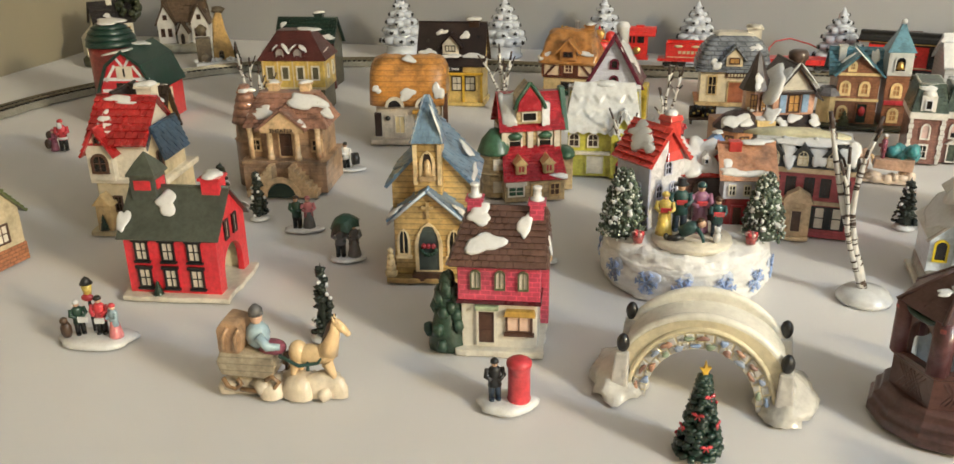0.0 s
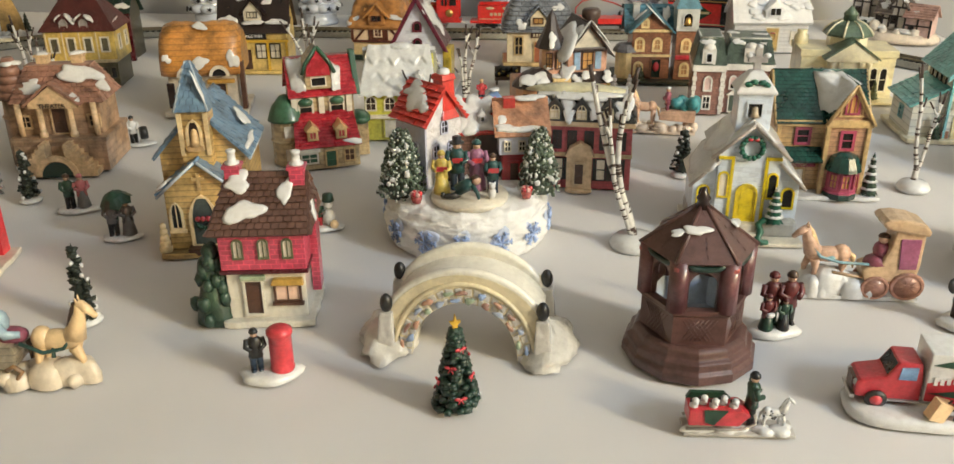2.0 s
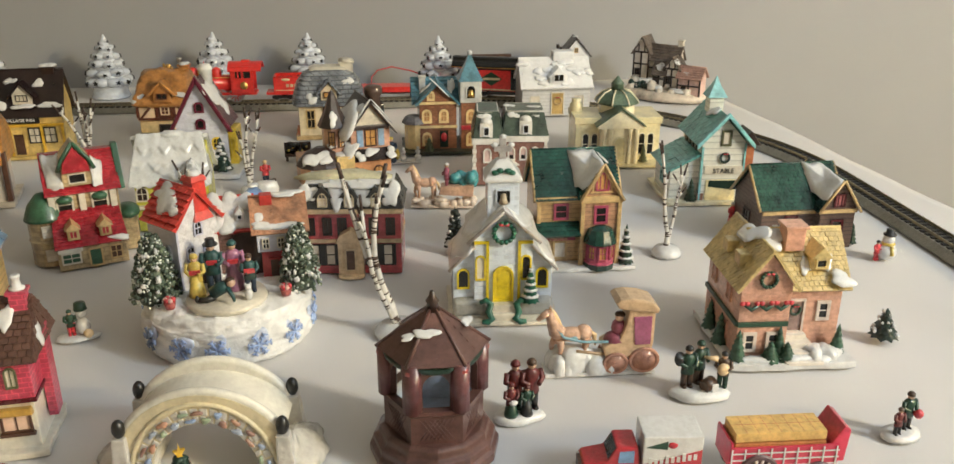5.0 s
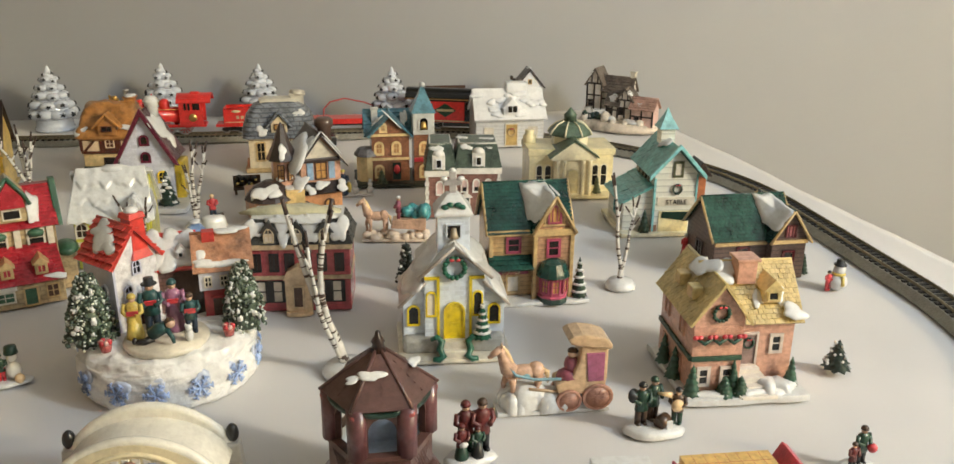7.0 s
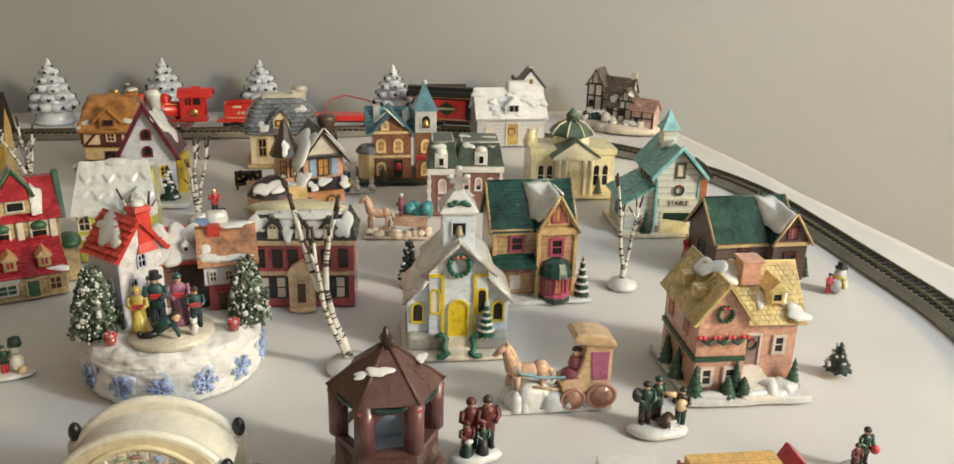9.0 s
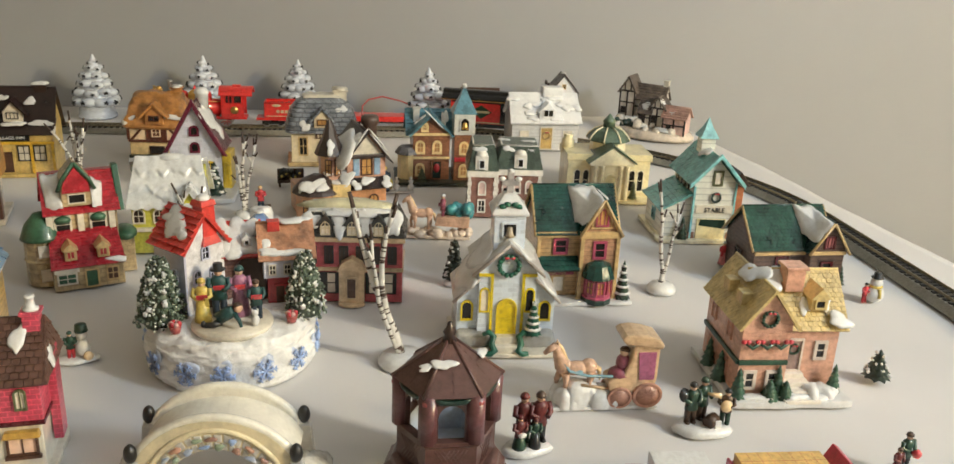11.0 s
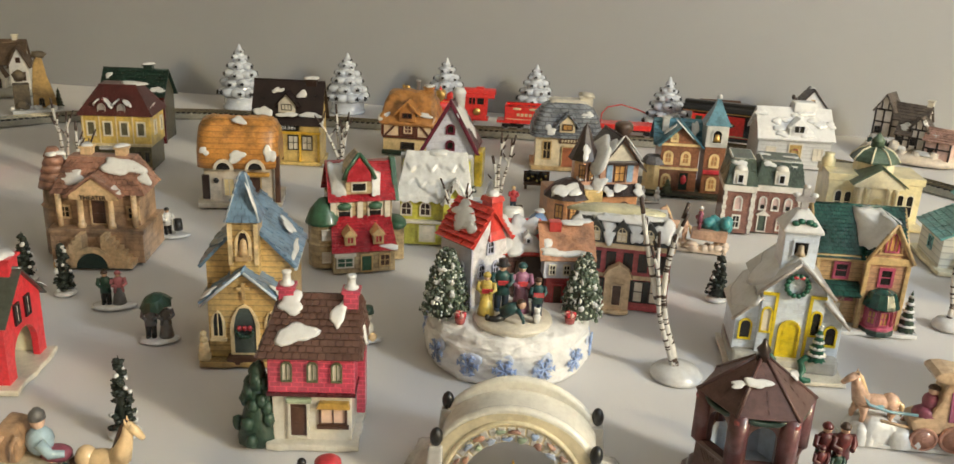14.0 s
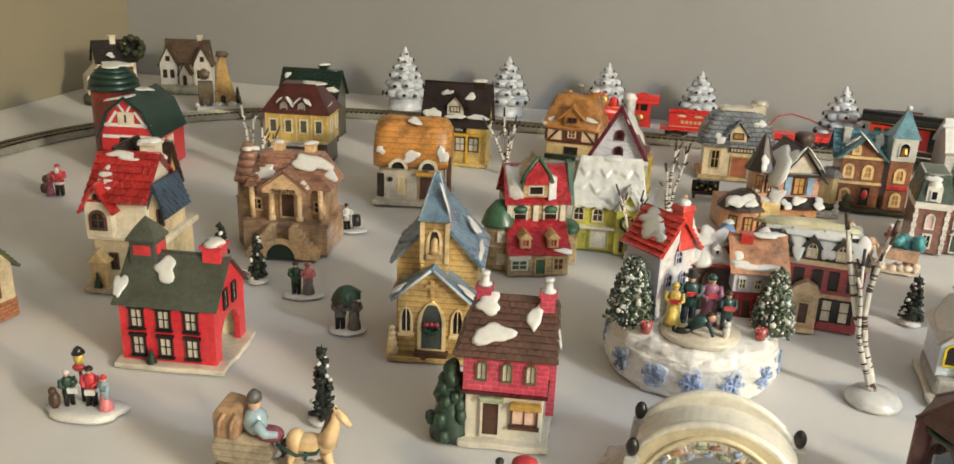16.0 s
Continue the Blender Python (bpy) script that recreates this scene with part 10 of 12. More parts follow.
def bridge():
    t, span = site("stone_bridge", (8.18, 49.15), (17.76, 46.32), "cream ceramic arched footbridge with coloured stones and black lamps", "bridge")
    cream = paint("bridge_cream", (0.76, 0.73, 0.64), 0.5, 0.15)
    yellow = paint("bridge_yellow", (0.72, 0.63, 0.42), 0.5, 0.25)
    white = paint("bridge_stone_white", (0.4, 0.385, 0.36), 0.55, 0.25, 1.0)
    x = span / 2
    n = 28
    top = lambda u, z0, z1: z0 + (z1 - z0) * max(0.0, 1 - (u / (x + 0.2)) ** 2) ** 0.62
    inner = lambda i: (3.45 * math.cos(math.pi * i / n), 4.05 * math.sin(math.pi * i / n))

    def rib(y0, y1, z0, z1, mat, name, low=None):
        g = G()
        outer = [(x * math.cos(math.pi * i / n), top(x * math.cos(math.pi * i / n), z0, z1)) for i in range(n + 1)]
        inn = [inner(i) if low is None else (outer[i][0], low(outer[i][0])) for i in range(n + 1)]
        for i in range(n):
            g.prism([outer[i], outer[i + 1], inn[i + 1], inn[i]], y0, y1)
        bmesh.ops.remove_doubles(g.bm, verts=g.bm.verts, dist=1e-5)
        return part(name, g, mat, t)

    rib(0.5, 3.9, 2.2, 5.5, cream, "deck")
    fr = rib(-0.1, 0.6, 2.0, 6.0, yellow, "front_wall")
    rib(3.8, 4.4, 2.0, 6.0, cream, "rear_wall")
    g = G()
    for y, z0, z1 in ((0.25, 2.1, 6.05), (4.1, 2.0, 6.05)):
        g.tube([(x * math.cos(math.pi * i / n), y, top(x * math.cos(math.pi * i / n), z0, z1)) for i in range(n + 1)], 0.33, 8)
    part("coping", g, cream, t)
    tints = [paint(nm, c, 0.45) for nm, c in (("stone_blue", (0.2, 0.27, 0.42)), ("stone_slate", (0.24, 0.28, 0.36)), ("stone_brown", (0.22, 0.12, 0.09)), ("stone_green", (0.2, 0.25, 0.17)), ("stone_rust", (0.33, 0.18, 0.12)))]
    rnd = random.Random(7)
    for r0, r1, m in ((1.0, 1.12, 26), (1.13, 1.26, 22)):
        for i in range(m):
            e = 0.06 + 0.05 * rnd.random()
            a0, a1 = math.pi * (i + e) / m, math.pi * (i + 1 - e) / m
            k = rnd.uniform(-0.012, 0.012)
            q = [(3.45 * r * math.cos(a), 4.05 * r * math.sin(a)) for r, a in ((r0 + 0.005, a0), (r1 + k, a0 + 0.01), (r1 - k, a1), (r0 + 0.005, a1 - 0.01))]
            g = G()
            g.prism(q, -0.14 - 0.03 * rnd.random(), 0.0)
            part("voussoir", g.bevel(0.04, 1), white, fr)
    for i in range(21):
        a = math.pi * (0.06 + 0.88 * i / 20 + rnd.uniform(-0.012, 0.012))
        r = 1.06 if i % 2 else 1.19
        px, pz = 3.45 * r * math.cos(a), 4.05 * r * math.sin(a)
        g = G()
        g.patch((px, -0.2, pz), (-math.sin(a), 0, math.cos(a)), (-math.cos(a), 0, -math.sin(a)), rnd.uniform(0.26, 0.36), rnd.uniform(0.15, 0.21), 0.16, 400 + i, 12)
        part("cobble", g, tints[(i * 3 + i // 5) % 5], fr)
    g = G()
    g.tube([(3.45 * 1.33 * math.cos(math.pi * (0.05 + 0.9 * i / 24)), -0.12, 4.05 * 1.33 * math.sin(math.pi * (0.05 + 0.9 * i / 24))) for i in range(25)], 0.17, 7)
    part("arch_moulding", g, yellow, fr)
    for sx in (-1, 1):
        for y, zt in ((-0.1, 3.2), (4.1, 3.4)):
            g = G()
            g.prism([(sx * (x + 0.1) - 0.6, 0.6), (sx * (x + 0.1) + 0.6, 0.6), (sx * (x + 0.0) + 0.42, zt), (sx * (x + 0.0) - 0.42, zt)], y - 0.45, y + 0.45)
            pier = part("pier", g.bevel(0.15), white, t)
            g = G()
            g.ball(sx * x, y, zt + 0.55, 0.42, 0.42, 0.66, 12)
            part("lamp_globe", g, BLACK, pier)
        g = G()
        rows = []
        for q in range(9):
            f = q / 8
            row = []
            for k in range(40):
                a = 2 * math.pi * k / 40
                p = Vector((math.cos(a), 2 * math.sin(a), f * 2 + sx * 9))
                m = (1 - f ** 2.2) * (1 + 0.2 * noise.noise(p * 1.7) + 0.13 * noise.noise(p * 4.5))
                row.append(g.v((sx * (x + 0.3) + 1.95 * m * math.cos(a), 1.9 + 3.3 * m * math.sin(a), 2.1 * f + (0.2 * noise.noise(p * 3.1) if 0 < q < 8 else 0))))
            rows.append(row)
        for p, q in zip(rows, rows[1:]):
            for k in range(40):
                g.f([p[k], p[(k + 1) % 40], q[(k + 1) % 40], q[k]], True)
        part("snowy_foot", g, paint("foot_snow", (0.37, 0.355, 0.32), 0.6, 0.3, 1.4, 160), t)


def gazebo():
    t = spot("gazebo", 27.52, 46.19, -13, "brown glazed six-sided ceramic gazebo with snow on its roof", "gazebo")
    t.scale.z = 0.92
    brown = paint("gazebo_brown", (0.165, 0.08, 0.068), 0.32, 0.3, 0.25, coat=0.5)
    rail = paint("gazebo_rose", (0.19, 0.07, 0.075), 0.32, 0.3)
    hexa = 0.0
    g = G()
    g.lathe([(4.3, 0), (4.3, 0.7), (4.05, 0.9), (4.05, 1.4), (3.7, 1.6), (3.6, 2.1), (3.3, 2.3)], 12, 0, 0, False, hexa)
    part("plinth", g.bevel(0.12), brown, t)
    g = G()
    g.lathe([(3.35, 2.0), (3.25, 2.3), (3.25, 4.4), (3.45, 4.6), (3.45, 4.9), (2.75, 4.9)], 6, 0, 0, False, hexa, cap=False)
    wall = part("parapet", g, brown, t)
    g = G()
    g.lathe([(2.74, 4.88), (2.7, 4.8), (2.6, 2.5), (0, 2.45)], 6, 0, 0, False, hexa, cap=False)
    part("lining", g, paint("lining_blue_white", (0.55, 0.62, 0.72), 0.4), t, "pale blue glazed inside")
    for i in range(6):
        a = 60 * i + 30
        rr = math.radians(a)
        ap = 3.25 * math.cos(math.pi / 6)
        F = face(ap * math.cos(rr), ap * math.sin(rr), a + 90)
        g = G(F)
        for j in range(-4, 5):
            for s in (-1, 1):
                u0, u1 = j * 0.28 - s * 0.5, j * 0.28 + s * 0.5
                if abs(u0) < 1.1 and abs(u1) < 1.1:
                    g.tube([(u0, -0.01, 2.6), (u1, -0.01, 4.2)], 0.028, 4)
        part("lattice", g, brown, wall)
        ap = 2.95 * math.cos(math.pi / 6)
        F = face(ap * math.cos(rr), ap * math.sin(rr), a + 90)
        g = G(F)
        arch = [(0.85 * math.cos(math.pi * q / 10), 6.6 + 1.0 * math.sin(math.pi * q / 10)) for q in range(11)]
        g.prism([(1.45, 4.8), (1.45, 8.6), (-1.45, 8.6), (-1.45, 4.8), (-0.85, 4.8)] + arch[::-1] + [(0.85, 4.8)], -0.15, 0.25)
        part("arch_panel", g, brown, t)
        g = G(F)
        g.tube([(-1.3, -0.25, 8.4), (-0.7, -0.32, 8.0), (0, -0.35, 7.95), (0.7, -0.32, 8.0), (1.3, -0.25, 8.4)], 0.22, 7)
        part("garland", g, DARK_GREEN, t)
        b = math.radians(60 * i)
        g = G()
        g.tube([(2.98 * math.cos(b), 2.98 * math.sin(b), 4.8), (2.98 * math.cos(b), 2.98 * math.sin(b), 8.5)], 0.62, 10)
        post = part("post", g, rail, t)
        g = G()
        g.ball(3.3 * math.cos(b), 3.3 * math.sin(b), 8.0, 0.35, n=8)
        part("bow", g, paint("dull_bow", (0.27, 0.05, 0.045), 0.45), post)
    g = G()
    g.lathe([(3.3, 8.3), (3.3, 8.5), (0.3, 11.0), (0, 11.05)], 6, 0, 0, False, 0.0)
    roof = part("roof", g, brown, t)
    for i in range(6):
        a, b = math.radians(60 * i), math.radians(60 * i + 60)
        g = G()
        g.slope((3.6 * math.cos(a), 3.6 * math.sin(a), 8.4), (3.6 * math.cos(b), 3.6 * math.sin(b), 8.4), (0.35 * math.cos(b), 0.35 * math.sin(b), 11.1), (0.35 * math.cos(a), 0.35 * math.sin(a), 11.1), 13, 1, 0.035, 0.2)
        part("roof_panel", g, brown, roof)
        g = G()
        g.tube([(3.65 * math.cos(a), 3.65 * math.sin(a), 8.45), (0.3 * math.cos(a), 0.3 * math.sin(a), 11.2)], 0.12, 6)
        part("hip_roll", g, brown, roof)
    g = G()
    g.lathe([(0.5, 11.0), (0.35, 11.5), (0.45, 11.7), (0.2, 12.1), (0.15, 12.4), (0, 12.5)], 10)
    part("finial", g, DARK_BROWN, roof)
    snow(t, ((-0.5, -1.6, 10.1), (1, 0, 0), (0, 1, 0.68), 0.7, 0.4, 0.25, 221), ((-1.6, -1.6, 9.9), (1, 0, 0.2), (0, 1, 0.5), 0.5, 0.25, 0.2, 222), ((2.2, 0.5, 9.75), (0.3, 1, -0.2), (-1, 0.2, 0.6), 0.8, 0.4, 0.25, 223))


def white_tree():
    """One ceramic fir: tiers of rounded boughs with dark stars set on for the shaded star-shaped openings."""
    t = spot("ceramic_tree", -17.0, 169.5, 0, "glossy white ceramic Christmas tree with star cut-outs", "Christmas tree", "white ceramic trees along the wall")
    glaze = paint("tree_glaze", (0.66, 0.7, 0.77), 0.15, 0.08, 0.1, coat=0.8)
    g = G()
    g.lathe([(2.3, 0), (2.4, 0.25), (2.3, 0.55), (2.2, 0.65), (2.15, 1.9), (2.25, 2.1), (1.6, 2.3)], 28)
    part("foot", g, glaze, t)
    g = G()
    g.lathe([(2.1, 2.0), (2.2, 2.6), (1.85, 4.2), (1.45, 5.8), (1.05, 7.4), (0.72, 8.8), (0.5, 9.6), (0.24, 10.6), (0.1, 11.0), (0, 11.08)], 20)
    STAR_SHADE = paint("star_shadow", (0.03, 0.03, 0.035), 0.7, coat=0.0)
    holes = []
    for tier, (z, r, n, k) in enumerate(((3.0, 1.95, 8, 1.2), (4.5, 1.65, 7, 1.12), (6.0, 1.3, 7, 1.0), (7.4, 0.95, 6, 0.86), (8.7, 0.55, 5, 0.68), (9.7, 0.22, 3, 0.46))):
        for i in range(n):
            a = 2 * math.pi * (i + 0.5 * (tier % 2)) / n + 0.1 * math.sin(i * 5.1 + tier)
            dz = 0.16 * math.sin(i * 2.6 + tier * 1.7)
            c, e = math.cos(a), math.sin(a)
            k2 = 0.84 * k
            g.ball((r + 0.08) * c, (r + 0.08) * e, z + dz, k2, k2, 0.84 * k2, 14, 0.03, i + tier * 11)
            b = a + 0.16 * math.sin(i * 3.3 + tier)
            holes.append((b, r + 0.08 + 1.03 * k2, z + dz + 0.08 * k2, 0.42 - 0.035 * tier))
    crown = part("crown", g, glaze, t)
    # solid near-black stars: the shade inside the cut-outs put into colour
    for a, r, z, s in holes:
        h = G()
        h.m = pose(r * math.cos(a), r * math.sin(a), z, 80, 0, math.degrees(a) + 90)
        pts = []
        for j in range(10):
            q = math.pi * j / 5 + 0.3 + a
            k = s if j % 2 == 0 else s * 0.42
            pts.append((k * math.cos(q), k * math.sin(q)))
        h.prism(pts, -0.25, 0.04, "z")
        part("star_shade_inlay", h, STAR_SHADE, crown)
    for x, y, s in ((2.9, 167.2, 0.99), (21.3, 164.1, 0.99), (37.7, 160.3, 0.96), (58.9, 147.9, 0.98)):
        c = copy_thing(t, pose(x * U, y * U, 0, 0, 0, x * 7))
        c.scale = (s * 1.42, s * 1.42, s * 1.02)
    t.scale = (1.42, 1.42, 1.08)


# ---- trees and bushes ----
BARK = paint("birch_white", (0.66, 0.64, 0.6), 0.55, 0.1)
TWIG = paint("birch_brown", (0.09, 0.05, 0.035), 0.6)


def birch(x, y, h, stems, base_r, seed, label):
    """Birch stems: (lean x, lean y, height share, radius, bow) each; dark rings up the bark, brown twig ends."""
    t = spot("birch_tree", x, y, 0, label, "tree", "bare birch trees")
    rnd = random.Random(seed)
    if base_r:
        g = G()
        g.lathe([(base_r, 0), (base_r * 1.02, 0.3), (base_r * 0.8, 0.8), (base_r * 0.3, 1.0), (0, 1.0)], 22)
        part("snowy_base", g, SNOW, t)
    g, b, w = G(), G(), G()
    for lx, ly, k, r, *bow in stems:
        pts = [Vector((0.12 * lx * rnd.random(), 0.1 * ly, 0.5))]
        for i in range(1, 7):
            f = i / 6
            pts.append(Vector((lx * f ** 1.25 + sum(bow) * math.sin(math.pi * f) + rnd.uniform(-0.12, 0.12), ly * f, 0.5 + (h * k - 0.5) * f)))
        rad = [r * (1 - 0.5 * i / 6) for i in range(7)]
        g.tube(pts, rad, 8)
        for i in range(int(h * k * 1.6)):
            f = rnd.uniform(0.03, 0.85)
            j = min(5, int(f * 6))
            p = pts[j].lerp(pts[j + 1], f * 6 - j)
            d = (pts[j + 1] - pts[j]).normalized()
            rr = r * (1 - 0.5 * f) * 1.06
            b.tube([p, p + d * rnd.uniform(0.08, 0.2)], rr, 8, False)
        for _ in range(3):
            f = rnd.uniform(0.6, 0.95)
            j = min(5, int(f * 6))
            p = pts[j].lerp(pts[j + 1], f * 6 - j)
            e = p + Vector((rnd.uniform(-1.0, 1.0), rnd.uniform(-0.6, 0.6), rnd.uniform(1.0, 2.2)))
            g.tube([p, p.lerp(e, 0.55)], [r * 0.5, r * 0.4], 6)
            w.tube([p.lerp(e, 0.5), e], [r * 0.42, r * 0.36], 6)
        w.tube([pts[-1], pts[-1] + (pts[-1] - pts[-2]).normalized() * 1.3], [r * 0.52, r * 0.45], 6)
    trunk = part("trunk", g, BARK, t)
    part("bark_mark", b, TWIG, trunk)
    part("twig", w, TWIG, t)


def fir(x, y, h, r, label, mat, seed=0, base_r=1.0, dabs=14, tufts=60):
    t = spot("model_fir_tree", x, y, seed * 40, label, "fir tree", "small fir trees")
    if base_r:
        g = G()
        g.lathe([(base_r, 0), (base_r * 1.02, 0.15), (base_r * 0.7, 0.4), (0, 0.5)], 18)
        part("snowy_base", g, SNOW, t)
    g = G()
    bush(g, 0, 0, 0.3, r * (0.72 if tufts else 1.0), h - 0.3, 8 if tufts else 5, seed)
    tuft = random.Random(seed + 50)
    for i in range(tufts):
        v = tuft.random()
        a = tuft.uniform(0, 6.28)
        rr = r * (0.85 - 0.72 * v)
        g.ball(rr * math.cos(a), rr * math.sin(a), 0.45 + (h - 0.7) * v, 0.28 * r, 0.28 * r, 0.16 * r, 5, 0.5, i)
    g.tube([(0, 0, 0.2), (0, 0, h * 0.9)], 0.12, 6)
    crown = part("crown", g, mat, t)
    g = G()
    rnd = random.Random(seed)
    for i in range(dabs):
        v = rnd.random()
        a = rnd.uniform(0, 6.28)
        rr = r * (0.95 - 0.75 * v)
        g.ball(rr * math.cos(a), rr * math.sin(a), 0.5 + (h - 0.6) * 0.92 * v, (0.16 if tufts else 0.11) + 0.08 * rnd.random(), n=6, rough=0.3, seed=i)
    part("snow_dab", g, SNOW, crown)


def christmas_tree():
    t = spot("christmas_tree", 11.75, 42.68, 0, "small dark green Christmas tree with red bows and a gold star", "Christmas tree")
    g = G()
    rnd = random.Random(21)
    h, r = 5.2, 1.25
    g.lathe([(r * 0.75, 0), (r * 0.7, 0.6), (0.1, h)], 12)
    for i in range(230):
        v = rnd.random() ** 1.2
        a = rnd.uniform(0, 6.283)
        rr = r * (1 - 0.9 * v)
        g.ball(rr * math.cos(a), rr * math.sin(a), 0.2 + h * 0.95 * v, 0.3, 0.3, 0.2, 5, 0.5, i)
    crown = part("crown", g, paint("tree_deep_green", (0.012, 0.05, 0.03), 0.4, 0.4), t)
    for i in range(12):
        v = (i + 0.5) / 13
        a = i * 2.4
        rr = r * (1 - 0.9 * v) + 0.25
        g = G()
        g.m = pose(rr * math.cos(a), rr * math.sin(a), 0.35 + h * 0.9 * v, 90, 0, math.degrees(a) + 90)
        for s in (-1, 1):
            g.ball(s * 0.2, 0, 0, 0.2, 0.12, 0.08, 7)
            g.tube([(0, 0, 0), (s * 0.15, -0.35, 0)], 0.05, 5)
        part("bow", g, BOW if i % 3 else SNOW, crown)
    g = G()
    g.m = pose(0, 0, h + 0.3, 90, 0, 10)
    pts = []
    for j in range(10):
        k = 0.5 if j % 2 == 0 else 0.2
        pts.append((k * 0.7 * math.sin(math.pi * j / 5), k * 1.3 * math.cos(math.pi * j / 5)))
    g.prism(pts, -0.1, 0.1, "z")
    part("star", g, paint("star_gold", (0.7, 0.42, 0.03), 0.35), t)


# ---- figurines ----
SKIN = paint("doll_skin", (0.5, 0.32, 0.22), 0.5)
C = {
    "red": BOW,
    "claret": paint("coat_claret", (0.19, 0.022, 0.02), 0.5, 0.4),
    "green": paint("coat_green", (0.02, 0.08, 0.045), 0.45),
    "black": paint("doll_black", (0.015, 0.015, 0.015), 0.45),
    "navy": paint("doll_navy", (0.025, 0.05, 0.09), 0.45),
    "brown": paint("doll_brown", (0.1, 0.05, 0.025), 0.45),
    "grey": paint("coat_grey", (0.2, 0.19, 0.18), 0.5),
    "blue": paint("coat_blue", (0.22, 0.3, 0.34), 0.5),
    "white": SNOW,
    "pink": paint("coat_pink", (0.45, 0.14, 0.15), 0.5),
    "yellow": paint("doll_yellow", (0.5, 0.38, 0.08), 0.45),
    "plum": paint("dusty_plum", (0.22, 0.05, 0.08), 0.5),
    "buff": paint("horse_buff", (0.56, 0.4, 0.22), 0.45, 0.2),
    "peach": paint("horse_peach", (0.46, 0.29, 0.2), 0.5, 0.3),
    "teal": paint("teal_goods", (0.04, 0.24, 0.26), 0.3),
    "skin": SKIN,
}
SLOT = list(C)
MATS = [C[k] for k in SLOT]
K = {k: i for i, k in enumerate(SLOT)}


def mound(g, rx, ry, h=0.5, seed=0):
    rnd = random.Random(seed)
    k0 = g.k
    g.k = K["white"]
    n = 22
    ph = rnd.random() * 6
    rows = []
    for k, z in ((1.0, 0), (1.03, h * 0.4), (0.92, h * 0.85), (0.6, h), (0.0, h)):
        if k == 0:
            rows.append([g.v((0, 0, z))])
        else:
            rows.append([g.v((k * rx * (1 + 0.1 * math.sin(3 * 6.283 * i / n + ph) + 0.05 * math.sin(7 * 6.283 * i / n)) * math.cos(6.283 * i / n), k * ry * (1 + 0.07 * math.sin(4 * 6.283 * i / n + ph)) * math.sin(6.283 * i / n), z)) for i in range(n)])
    for a, b in zip(rows, rows[1:]):
        for i in range(n):
            if len(b) == 1:
                g.f([a[i], a[(i + 1) % n], b[0]], True)
            else:
                g.f([a[i], a[(i + 1) % n], b[(i + 1) % n], b[i]], True)
    g.k = k0


def people(g, *rows):
    for x, y, z, h, coat, legs, hat, skirt, turn in rows:
        figure(g, x, y, z, h, K[coat], K[legs], K[hat], K["skin"], skirt, turn)


